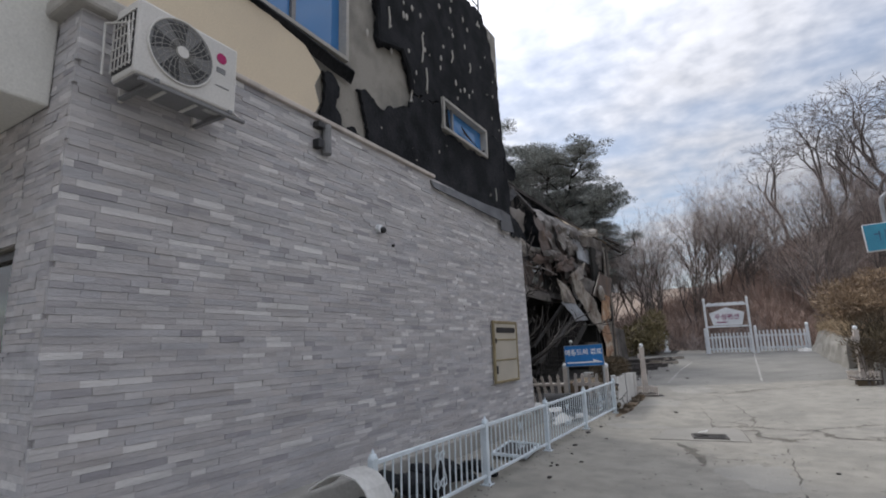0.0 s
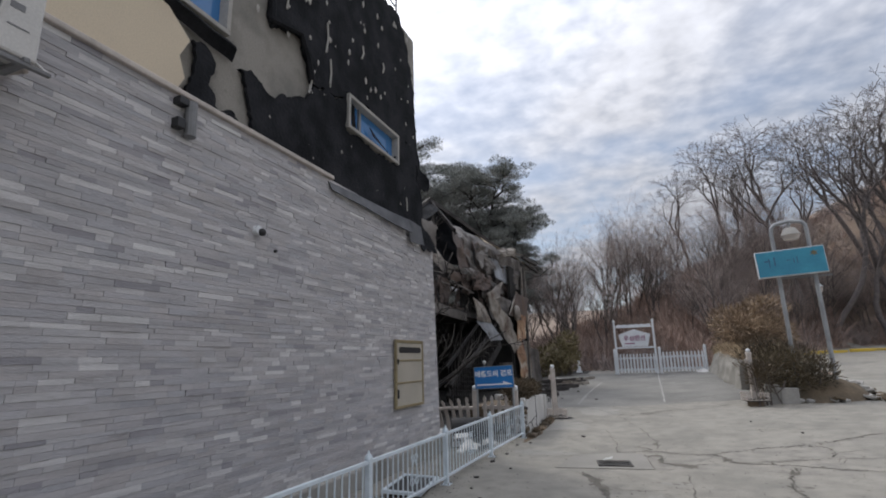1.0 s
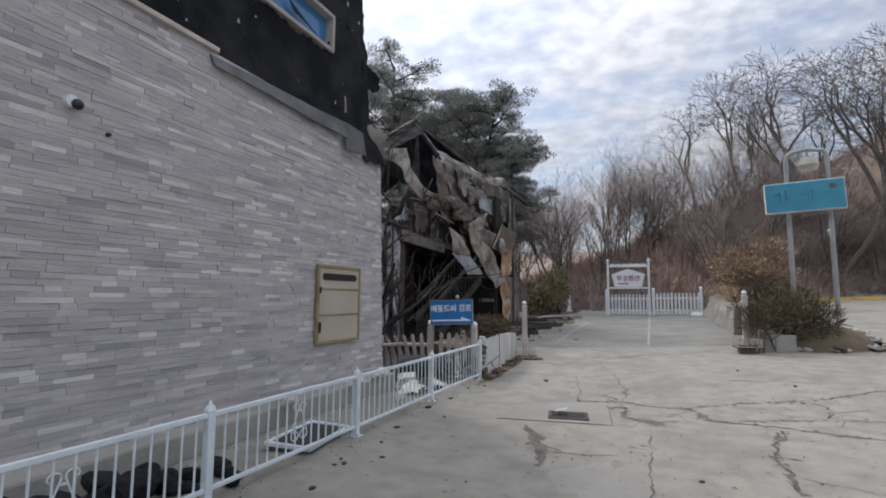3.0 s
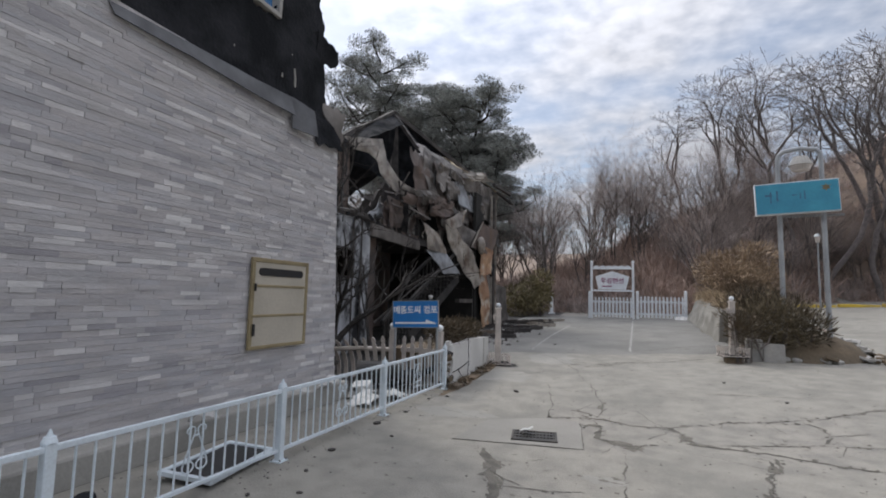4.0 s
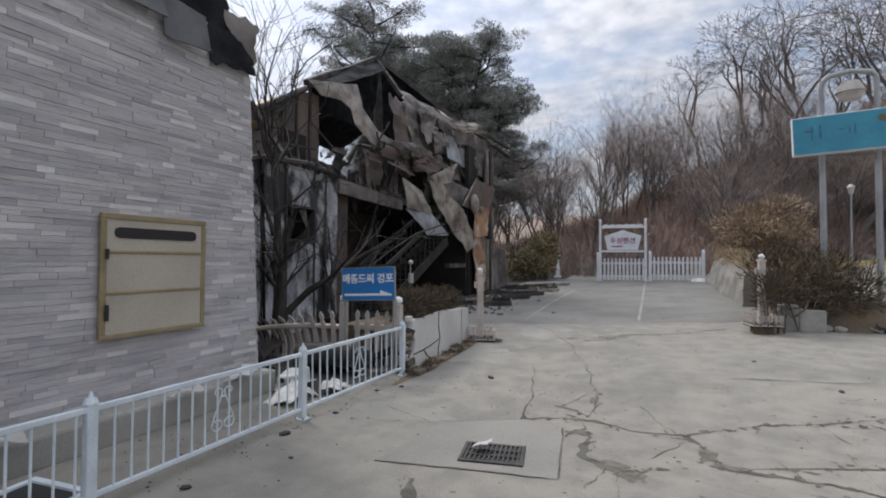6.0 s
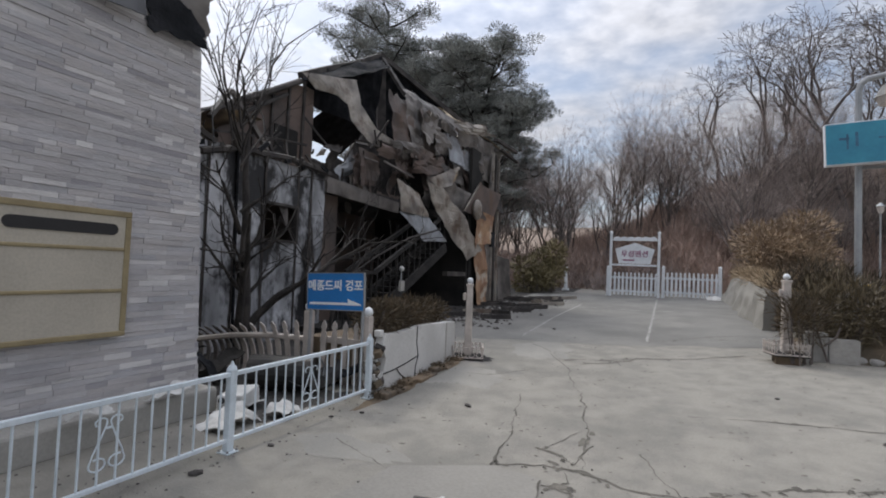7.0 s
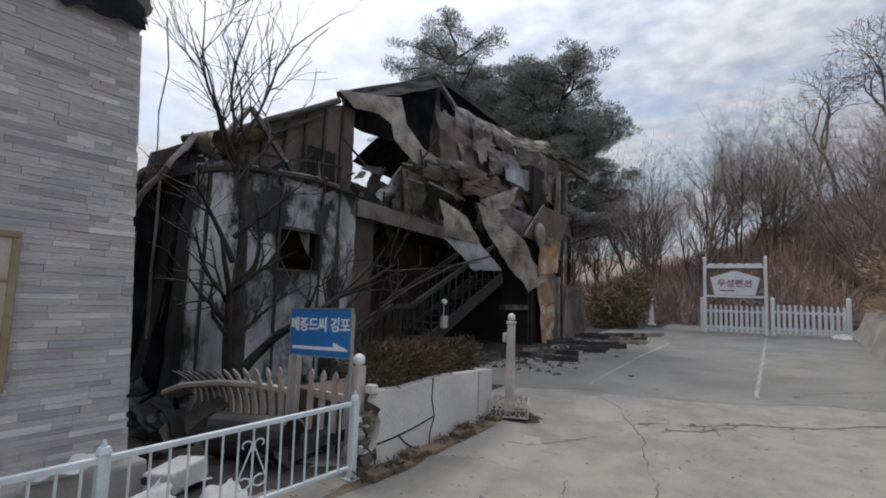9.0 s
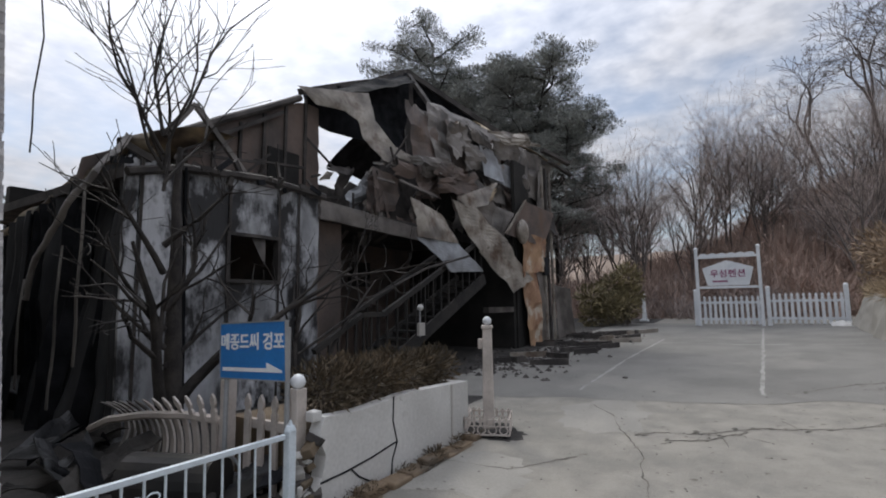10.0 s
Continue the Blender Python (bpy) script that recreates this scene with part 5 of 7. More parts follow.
def bush(name, clumps, count, length, width, material, stem_mat, label, base, seed, up=0.3):
    rng = random.Random(seed)
    b = thing(name, base, label, "bush")
    V, Fc = [], []
    for c, r in clumps:
        v, f = blades(rng, c, r, count, length, width, up)
        Fc += [tuple(i + len(V) for i in q) for q in f]
        V += v
    soup("foliage", V, Fc, material, b)
    bm = bmesh.new()
    for c, r in clumps:
        for _ in range(4):
            rod(base if not clumps else (c[0] + rng.uniform(-0.1, 0.1), c[1] + rng.uniform(-0.1, 0.1), base[2]), (c[0] + rng.uniform(-1, 1) * r[0] * 0.7, c[1] + rng.uniform(-1, 1) * r[1] * 0.7, c[2] + r[2] * 0.5), 0.015, 0.004, 5, bm)
    tagged(part("stem_mass", bm, stem_mat, b), kind="stuff")
    return b


bush("hedge_bush", [((-2.62, 11.45 + 0.24 * k, 0.88 + 0.03 * math.sin(k * 2)), (0.31, 0.22, 0.23)) for k in range(5)], 900, 0.09, 0.008, M_HEDGE, M_BARK, "heat-browned low hedge in the white planter", (-2.65, 11.9, 0.58), 3)
bush("hedge_bush", [((-2.68, 12.85 + 0.22 * k, 0.86), (0.26, 0.21, 0.22)) for k in range(3)], 800, 0.09, 0.008, M_HEDGE, M_BARK, "rounded olive-brown shrub at the planter's end", (-2.7, 13.05, 0.58), 4)


V, Fc = [], []
wrng = random.Random(21)
for k in range(26):
    y = 10.85 + 2.5 * wrng.random()
    v, f = blades(wrng, (-2.2 + wrng.uniform(-0.09, 0.09), y, ground_z(-2.2, y) + 0.05), (0.07, 0.09, 0.02), 45, 0.05, 0.005, 0.2)
    Fc += [tuple(i + len(V) for i in q) for q in f]
    V += v
soup("dry_weeds", V, Fc, M_HEDGE, label="withered weeds and leaves along the planter's foot", category="weeds", kind="stuff")


# ---- white bollards in baskets ----
def bollard(h=1.2):
    b = thing("bollard", (0, 0, 0), "cream-white square bollard with ball finial in a white basket", "bollard", "white bollards")
    bm = bmesh.new()
    r = bmesh.ops.create_cone(bm, cap_ends=True, segments=4, radius1=0.088, radius2=0.07, depth=h - 0.1, matrix=pose(0, 0, (h - 0.1) / 2 + 0.05, 0, 0, 45))
    bmesh.ops.bevel(bm, geom=list(bm.edges), offset=0.008, segments=1, affect="EDGES")
    part("shaft", bm, M_CREAM, b)
    part("collar", box(-0.062, 0.062, -0.062, 0.062, h - 0.05, h - 0.01, 0.008), M_CREAM, b)
    part("finial", ball((0, 0, h + 0.04), 0.052), M_WHITE, b, smooth=True)
    part("side_tab", box(-0.11, -0.05, -0.02, 0.02, h - 0.28, h - 0.16, 0.015), M_CREAM, b)
    s = 0.24
    for z, t in ((0.03, 0.016), (0.185, 0.016), (0.12, 0.009)):
        pts = [(-s, -s, z), (s, -s, z), (s, s, z), (-s, s, z), (-s, -s, z)]
        bm = bmesh.new()
        for p, q in zip(pts, pts[1:]):
            bar(p, q, t, bm=bm)
        part("basket_rail", bm, M_CREAM, b)
    for side in range(4):
        m = Matrix.Rotation(side * math.pi / 2, 4, "Z")
        bm = bmesh.new()
        for k in range(7):
            u = -s + 2 * s * (k + 0.5) / 7
            bar((u, -s, 0.13), (u, -s - 0.01, 0.215), 0.026, 0.008, bm=bm)
        for k in range(4):
            u = -s + 2 * s * (k + 0.5) / 4
            pipe([(u + 0.045 * math.cos(a * 0.8), -s, 0.08 + 0.042 * math.sin(a * 0.8)) for a in range(9)], 0.006, 4, bm)
        bmesh.ops.transform(bm, matrix=m, verts=bm.verts)
        part("basket_side", bm, M_CREAM, b)
    part("basket_floor", box(-s + 0.01, s - 0.01, -s + 0.01, s - 0.01, 0, 0.05), M_ASH, b, "ash-filled bottom")
    return b


bl = bollard()
bl.matrix_basis = pose(-2.14, 13.57, ground_z(-2.14, 13.57), 0, 0, 22)
copy_thing(bl, pose(2.52, 15.42, 0.42, 0, 0, 12))
solo("paving_block", box(2.36, 2.70, 15.25, 15.58, 0.28, 0.42, 0.015), M_SOIL, "dark block that carries a white bollard's basket", "block")
fb = thing("bollard", (-3.5, 29.5, ground_z(-3.5, 29.5)), "slim white post with ball finial past the car park", "bollard", "white bollards")
zf = ground_z(-3.5, 29.5)
part("shaft", rod((-3.5, 29.5, zf), (-3.5, 29.5, zf + 0.95), 0.09, 0.06, 8), M_WHITE, fb)
part("base", box(-3.65, -3.35, 29.35, 29.65, zf, zf + 0.1, 0.02), M_WHITE, fb)
part("finial", ball((-3.5, 29.5, zf + 1.02), 0.08), M_WHITE, fb, smooth=True)

# ---- gate fence with the house sign ----
GY = 28.0
gf = thing("picket_fence", (0.6, GY, ground_z(0.6, GY)), "white vinyl picket fence at the car park's end", "fence")
gz1 = ground_z(0, GY) + 0.06
for k in range(11):
    x = -1.2 + k * 0.158
    bm = picket(0.95, 0.085)
    bmesh.ops.translate(bm, vec=(x, GY, gz1), verts=bm.verts)
    part("picket", bm, M_WHITE, gf)
for k in range(12):
    x = 0.82 + k * 0.158
    bm = picket(0.98, 0.085)
    bmesh.ops.translate(bm, vec=(x, GY, gz1 + 0.04), verts=bm.verts)
    part("picket", bm, M_WHITE, gf)
for x0, x1, dz in ((-1.35, 0.5, 0), (0.6, 2.68, 0.04)):
    for z in (0.12, 0.68):
        part("rail", box(x0, x1, GY + 0.015, GY + 0.05, gz1 + z + dz, gz1 + z + 0.08 + dz, 0.006), M_WHITE, gf)
for x, h in ((-1.47, 1.1), (0.66, 1.15), (2.68, 1.2)):
    part("post", box(x - 0.06, x + 0.06, GY - 0.06, GY + 0.06, gz1 - 0.08, gz1 + h, 0.01), M_WHITE, gf)
    part("post_cap", ball((x, GY, gz1 + h + 0.03), 0.07), M_WHITE, gf, smooth=True)
gs = thing("house_sign", (-0.45, GY - 0.1, gz1), "white framed sign with gabled panel and dark pink Korean lettering", "sign")
for x in (-1.37, 0.48):
    part("sign_post", box(x - 0.05, x + 0.05, GY - 0.17, GY - 0.07, gz1 - 0.08, 3.32, 0.01), M_WHITE, gs)
    part("post_cap", ball((x, GY - 0.12, 3.36), 0.07), M_WHITE, gs, smooth=True)
part("crossbar", box(-1.32, 0.43, GY - 0.15, GY - 0.09, 3.02, 3.10, 0.008), M_WHITE, gs)
part("crossbar", box(-1.32, 0.43, GY - 0.15, GY - 0.09, 1.98, 2.06, 0.008), M_WHITE, gs)
wave = [(-1.28 + 1.66 * k / 30, 3.10 + 0.05 + 0.05 * abs(math.sin(k * 0.62))) for k in range(31)]
part("crest", plate(wave + [(0.38, 3.08), (-1.28, 3.08)], "y", GY - 0.14, 0.03), M_WHITE, gs)
part("panel", plate([(-1.06, 2.08), (0.17, 2.08), (0.32, 2.68), (-0.44, 2.94), (-1.20, 2.68)], "y", GY - 0.14, 0.04), M_WHITE, gs)
lettering("우성펜션", 0.29, 0.004, pose(-0.44, GY - 0.146, 2.47, 90, 0, 0), "lettering", M_PINK, gs, "dark pink Korean lettering")
part("lettering", box(-0.9, -0.45, GY - 0.146, GY - 0.14, 2.2, 2.25), M_PINK, gs)
solo("rubbish_pile", sheet((2.2, 27.2, 0.74), (3.0, 27.2, 0.76), (3.0, 27.6, 0.95), (2.2, 27.6, 0.85), 0.12, n=10, freq=3), M_CLOTH, "heap of pale rubbish at the fence's foot", "rubbish")

# ---- teal roadside sign with lamp ----
TY = 16.4
ts = thing("roadside_sign", (3.9, TY, 0.6), "faded teal sign board on two grey poles with an arched top", "sign")
tilt = pose(4.13, TY, 0, 0, 0, -4)


def tp(u, v, z):
    return tilt @ Vector((u, v, z))


for u in (-0.42, 0.40):
    part("pole", rod(tp(u, 0, 0.35), tp(u - 0.02, 0, 4.85), 0.055, 0.05, 12), M_GALV, ts)
arc = [tp(-0.44, 0, 4.85), tp(-0.42, 0, 4.98), tp(-0.33, 0, 5.07), tp(0, 0, 5.12), tp(0.30, 0, 5.07), tp(0.37, 0, 4.98), tp(0.38, 0, 4.85)]
part("arch", pipe(arc, 0.05, 10), M_GALV, ts)
bm = box(-0.79, 0.79, -0.20, -0.06, 3.60, 4.32, 0.01)
bmesh.ops.transform(bm, matrix=tilt @ pose(0, 0, 0, 0, -2.0, 0), verts=bm.verts)
tb = part("board", bm, M_WHITE, ts)
bm = box(-0.775, 0.775, -0.206, -0.195, 3.62, 4.30)
bmesh.ops.transform(bm, matrix=tilt @ pose(0, 0, 0, 0, -2.0, 0), verts=bm.verts)
part("board_face", bm, M_TEAL, tb, "faded teal face")
for u0, u1, z0, z1 in ((-0.60, -0.46, 4.02, 4.06), (-0.50, -0.47, 3.86, 4.12), (-0.38, -0.34, 3.9, 4.14), (-0.08, 0.02, 4.0, 4.03), (0.06, 0.09, 3.92, 4.06), (0.14, 0.17, 3.9, 4.1)):
    bm = box(u0, u1, -0.2085, -0.205, z0, z1)
    bmesh.ops.transform(bm, matrix=tilt @ pose(0, 0, 0, 0, -2.0, 0), verts=bm.verts)
    part("lettering", bm, M_FADED, tb)
bm = bmesh.new()
vs = [bm.verts.new((0.55 + (0.11 if k % 2 else 0.045) * math.cos(k * math.pi / 6), -0.2085, 4.14 + (0.09 if k % 2 else 0.045) * math.sin(k * math.pi / 6))) for k in range(12)]
bm.faces.new(vs)
bmesh.ops.solidify(bm, geom=list(bm.faces), thickness=0.003)
bmesh.ops.transform(bm, matrix=tilt @ pose(0, 0, 0, 0, -2.0, 0), verts=bm.verts)
part("emblem", bm, M_BRASS, tb, "faded orange star emblem")
lm = part("lamp_shade", rod(tp(0, 0, 4.72), tp(0, 0, 4.92), 0.24, 0.14, 20), M_STONE, ts, smooth=False)
part("lamp_glass", rod(tp(0, 0, 4.60), tp(0, 0, 4.72), 0.17, 0.22, 20), M_CREAM, ts)
part("lamp_stem", rod(tp(0, 0, 4.9), tp(0, 0, 5.1), 0.03, 0.03, 8), M_GALV, ts)
part("bracket", bar(tp(-0.45, 0, 3.56), tp(0.75, 0, 3.56), 0.05), M_GREY, ts)

# mound with rubble, stones and a shrub round the poles
v, f = grid([2.7 + 0.12 * i for i in range(24)], [15.5 + 0.12 * i for i in range(20)], lambda x, y: ground_z(x, y) - 0.06 + 0.62 * max(0, 1 - ((x - 4.0) / 1.3) ** 2 - ((y - 16.6) / 1.0) ** 2) ** 0.6 + 0.05 * noise.noise(Vector((x * 4, y * 4, 1))))
soup("soil_mound", v, f, M_SOIL, label="low mound of soil and rubble round the sign poles", category="mound", kind="structure", smooth=True)
rng = random.Random(21)
for k in range(3):
    bm = ball((0, 0, 0), 0.09, sub=2, squash=(1.2, 0.8, 0.7))
    for vert in bm.verts:
        vert.co += vert.normal * 0.05 * noise.noise(vert.co * 6 + Vector((k, 0, 0)))
    x, y = 3.55 + 0.2 * k + rng.uniform(-0.05, 0.05), 15.66 + rng.uniform(-0.08, 0.12)
    bmesh.ops.translate(bm, vec=(x, y, ground_z(x, y) + 0.05), verts=bm.verts)
    solo("stone", bm, M_STONE, "pale rounded stone at the mound's edge", "stone", "stones round the mound")
for k in range(40):
    a = rng.uniform(0.08, 0.2)
    x, y = rng.uniform(4.1, 5.4), rng.uniform(15.6, 17.0)
    bm = box(-a, a, -a * 0.6, a * 0.6, -0.03, 0.03, 0.01)
    bmesh.ops.transform(bm, matrix=pose(x, y, ground_z(x, y) + 0.06 + 0.4 * max(0, 1 - ((x - 4.0) / 1.3) ** 2 - ((y - 16.9) / 0.95) ** 2) ** 0.6, rng.uniform(-30, 30), rng.uniform(-30, 30), rng.uniform(0, 180)), verts=bm.verts)
    solo("rubble_stone", bm, M_STONE if k % 3 else M_SOIL, "broken stone on the mound", "stone", "stones round the mound")
bush("shrub", [((3.0 + 0.28 * k, 15.95 + 0.1 * math.sin(k * 2), 1.12 + 0.12 * math.sin(k * 1.4)), (0.36, 0.36, 0.52)) for k in range(5)], 650, 0.16, 0.012, M_EVERG, M_BARK, "scraggly dark evergreen shrub on the mound", (3.5, 16.0, 0.5), 8, 0.6)
bush("shrub", [((2.75 + 0.3 * k, 16.5, 1.38 + 0.1 * math.sin(k)), (0.4, 0.3, 0.45)) for k in range(5)], 500, 0.22, 0.008, M_HEDGE, M_BARK, "brown dry shrub behind the evergreen", (3.4, 16.5, 0.5), 9, 0.8)
bush("shrub", [((2.58, 15.28, 1.02), (0.20, 0.12, 0.34)), ((2.82, 15.42, 0.98), (0.24, 0.16, 0.36))], 420, 0.15, 0.008, M_HEDGE, M_BARK, "thin withered shrub round the white bollard", (2.66, 15.3, 0.32), 14, 0.7)
bp = thing("broken_planter", (3.1, 15.7, 0.3), "cracked white concrete planter corner with bare roots over it", "planter")
for x0, x1, z1, a in ((2.80, 3.12, 0.80, 4), (3.13, 3.52, 0.72, -6)):
    bm = box(x0, x1, 15.62, 15.80, 0.26, z1, 0.02)
    bmesh.ops.rotate(bm, verts=bm.verts, cent=(x0, 15.7, 0.3), matrix=Matrix.Rotation(radians(a), 3, "Z"))
    part("block", bm, M_STONE, bp)
for pts in ([(2.95, 15.60, 0.85), (3.02, 15.58, 0.62), (3.10, 15.58, 0.36)], [(3.05, 15.58, 0.60), (3.2, 15.57, 0.74), (3.26, 15.6, 0.9)]):
    part("root", pipe([Vector(p) for p in pts], 0.016, 6), M_BARK, bp)
# low stone-faced bank with dry grass beside the car park
solo("retaining_wall", sheet((2.95, 19.2, 0.40), (2.95, 27.3, 0.75), (3.3, 27.3, 1.75), (3.15, 19.2, 1.30), 0.12, n=24, thick=0.25, freq=1.2), M_SLABN, "low pale stone bank beside the car park", "retaining wall", kind="structure")
for k in range(22):
    y = 17.6 + k * 0.44
    rngk = random.Random(100 + k)
    v, f = blades(rngk, (3.25, y, ground_z(3, y) + 1.0), (0.28, 0.3, 0.2), 260, 0.22, 0.008, 0.5)
    soup("grass_tuft", v, f, M_DRYGRASS, label="tuft of pale dry grass on the bank", category="grass", group="bank grass")
v, f = grid([3.1 + 0.5 * i for i in range(5)], [17.3 + 0.5 * i for i in range(21)], lambda x, y: ground_z(3, y) + 0.95 - 0.35 * abs(x - 3.7) + 0.1 * noise.noise(Vector((x, y, 2))))
soup("bank", v, f, M_HILL, label="earth bank with leaf litter", category="bank", kind="structure", smooth=True)

# far kerb of the upper car park and its street lamp
for k in range(14):
    x = 7.2 + k * 2.05
    y = 37.6 + 0.05 * k
    z = ground_z(x, y)
    solo("wheel_kerb", box(x, x + 1.95, y, y + 0.18, z, z + 0.2, 0.03), M_KERBY, "long yellow-painted concrete kerb at the yard's end", "kerb", "yellow kerbs")
LX, LY = 9.46, 34.2
zl = ground_z(LX, LY)
sl = thing("street_lamp", (LX, LY, zl), "slim grey street lamp with a lantern head", "street lamp")
part("pole", rod((LX, LY, zl), (LX, LY, 4.9), 0.045, 0.035, 10), M_GALV, sl)
part("lantern", rod((LX, LY, 4.85), (LX, LY, 5.15), 0.09, 0.15, 8), M_CREAM, sl)
part("lantern_cap", rod((LX, LY, 5.15), (LX, LY, 5.32), 0.2, 0.04, 8), M_GALV, sl)


# ---- trees ----
def tube(V, Fc, pts, radii, seg):
    """Adds a tapered tube along pts to the lists of vertices and faces."""
    base = len(V)
    n = len(pts)
    for i, (p, r) in enumerate(zip(pts, radii)):
        d = (pts[min(i + 1, n - 1)] - pts[max(i - 1, 0)]).normalized()
        a = d.orthogonal().normalized()
        b = d.cross(a)
        for k in range(seg):
            t = 2 * math.pi * k / seg
            V.append(tuple(p + (a * math.cos(t) + b * math.sin(t)) * r))
    for i in range(n - 1):
        for k in range(seg):
            q = base + i * seg
            Fc.append((q + k, q + (k + 1) % seg, q + seg + (k + 1) % seg, q + seg + k))


def grow(rng, thick, fine_parts, p, d, length, r, level, levels, bendy, spread, up, kids):
    """One limb and, from it, its side limbs."""
    steps = 6 if level < 2 else 4
    pts, radii = [p.copy()], [r]
    d = d.normalized()
    for i in range(steps):
        d = (d + Vector((rng.gauss(0, bendy), rng.gauss(0, bendy), rng.gauss(0, bendy * 0.6) + up)) * (0.6 if levels > 4 and level == 0 else 1.0)).normalized()
        p = p + d * length / steps
        pts.append(p.copy())
        radii.append(max(0.004, r * (1 - 0.75 * (i + 1) / steps)))
    (thick if level < 2 else fine_parts).append((pts, radii, 7 if level == 0 else 5 if level == 1 else 3))
    if level + 1 >= levels:
        return
    for k in range(kids[level]):
        f = rng.uniform((0.6 if levels > 4 else 0.35) if level == 0 else 0.2, 1.0)
        i = min(steps - 1, int(f * steps))
        q = pts[i].lerp(pts[i + 1], f * steps - i) if f < 1 else pts[-1]
        axis = (pts[i + 1] - pts[i]).normalized()
        side = axis.orthogonal()
        side.rotate(Matrix.Rotation(rng.uniform(0, 2 * math.pi), 3, axis))
        way = axis * rng.uniform(0.5, 1.0) + side.normalized() * spread * rng.uniform(0.6, 1.3)
        grow(rng, thick, fine_parts, q, way, length * (rng.uniform(0.15, 0.29) if levels > 4 and level == 0 else rng.uniform(0.38, 0.62)), radii[i] * 0.68, level + 1, levels, bendy * 1.15, spread, up, kids)


def bare_tree(name, seed, height, r, lean, levels, bendy, spread, up, kids, label, bark, twig, stems=1, group="hillside trees"):
    rng = random.Random(seed)
    tr = thing(name, (0, 0, 0), label, "tree", group)
    thick, fine_parts = [], []
    for _ in range(stems):
        d = Vector((rng.gauss(0, lean), rng.gauss(0, lean), 1))
        grow(rng, thick, fine_parts, Vector((rng.uniform(-0.1, 0.1) * stems, rng.uniform(-0.1, 0.1) * stems, -0.3)), d, height, r, 0, levels, bendy, spread, up, kids)
    for part_name, data, m in (("trunk", thick, bark), ("crown", fine_parts, twig)):
        V, Fc = [], []
        for pts, radii, seg in data:
            tube(V, Fc, pts, radii, seg)
        soup(part_name, V, Fc, m, tr, smooth=True)
    return tr


def crooked_tree(seed, label):
    """A tree whose sinuous limbs fork again and again into flat, layered sprays of twigs; 10 m high."""
    rng = random.Random(seed)
    tr = thing("bare_tree", (0, 0, 0), label, "tree", "hillside trees")
    thick, twigs = [], []
    lengths, forks = (5.4, 1.8, 1.25, 0.95, 0.75, 0.6, 0.45), (3, 2, 2, 3, 2, 3)

    def limb(p, d, r, level):
        steps = 7 if level == 0 else 4 if level < 4 else 2
        ln = lengths[level] * rng.uniform(0.75, 1.2)
        pts, radii, ends = [p.copy()], [r], max(0.011, r * (0.72 if level < 3 else 0.6))
        wob = 0.20 if level < 4 else 0.12
        for i in range(steps):
            lift = 0.16 if level < 3 else 0.05
            d = (d + Vector((rng.gauss(0, wob), rng.gauss(0, wob), rng.gauss(lift, wob * 0.5)))).normalized()
            p = p + d * ln / steps
            pts.append(p.copy())
            radii.append(r + (ends - r) * (i + 1) / steps)
        (thick if level < 3 else twigs).append((pts, radii, 7 if level == 0 else 5 if level < 3 else 3))
        if level == 6:
            return
        n = forks[level]
        turn = rng.uniform(0, 6.28)
        for k in range(n):
            side = d.orthogonal()
            side.rotate(Matrix.Rotation(turn + 6.283 * k / n + rng.uniform(-0.5, 0.5), 3, d))
            way = d + side.normalized() * (rng.uniform(0.30, 0.60) if level < 2 else rng.uniform(0.40, 0.85))
            if level >= 3:
                way.z *= 0.7
            limb(p, way.normalized(), ends * rng.uniform(0.72, 0.95), level + 1)
        if 0 < level < 4 and rng.random() < 0.7:
            side = d.orthogonal()
            side.rotate(Matrix.Rotation(rng.uniform(0, 6.28), 3, d))
            limb(pts[len(pts) // 2], (side + d * 0.4).normalized(), ends * 0.45, min(5, level + 2))

    lean = Vector((rng.gauss(0, 0.14), rng.gauss(0, 0.1), 1)).normalized()
    limb(Vector((0, 0, -0.4)), lean, 0.14, 0)
    for name, data in (("trunk", thick), ("crown", twigs)):
        V, Fc = [], []
        for pts, radii, seg in data:
            tube(V, Fc, pts, radii, seg)
        soup(name, V, Fc, M_BARKH, tr, smooth=True)
    return tr


CREST = [crooked_tree(140 + k, "tall crooked leafless tree with a layered crown on the hillside") for k in range(6)]
THIN = [bare_tree("bare_tree", 60 + k, 7.0, 0.08, 0.16, 4, 0.09, 0.55, 0.05, (9, 6, 4), "slender many-stemmed leafless tree at the car park's edge", M_BARK, M_TWIG, 4) for k in range(3)]
rng = random.Random(5)
spots = [(CREST, 4.0, 46.0, 1.05), (CREST, 1.0, 44.0, 0.42)]
for k in range(30):
    x = 8.0 + 32 * (k / 29) ** 1.15 + rng.uniform(-0.5, 0.5)
    y = 46 + rng.uniform(-2, 6) - 0.15 * max(0, x - 10)
    crown = (13.9 + 0.37 * min(x, 24)) * y / 46 * rng.uniform(0.86, 1.04)
    spots.append((CREST, x, y, min(1.7, max(0.6, (crown - hill_z(x, y)) / 9.6))))
for k in range(34):
    x = -17 + 30 * k / 33 + rng.uniform(-0.8, 0.8)
    spots.append((THIN, x, max(31.5, foot_y(x) + rng.uniform(1.5, 12)), rng.uniform(0.66, 0.98) * (1 - 0.08 * smoothstep(-5, -1, x))))
for k in range(48):
    x = 2.5 + 27 * rng.random()
    spots.append((THIN, x, foot_y(x) + rng.uniform(1.5, 10), rng.uniform(0.36, 0.52)))
used = set()
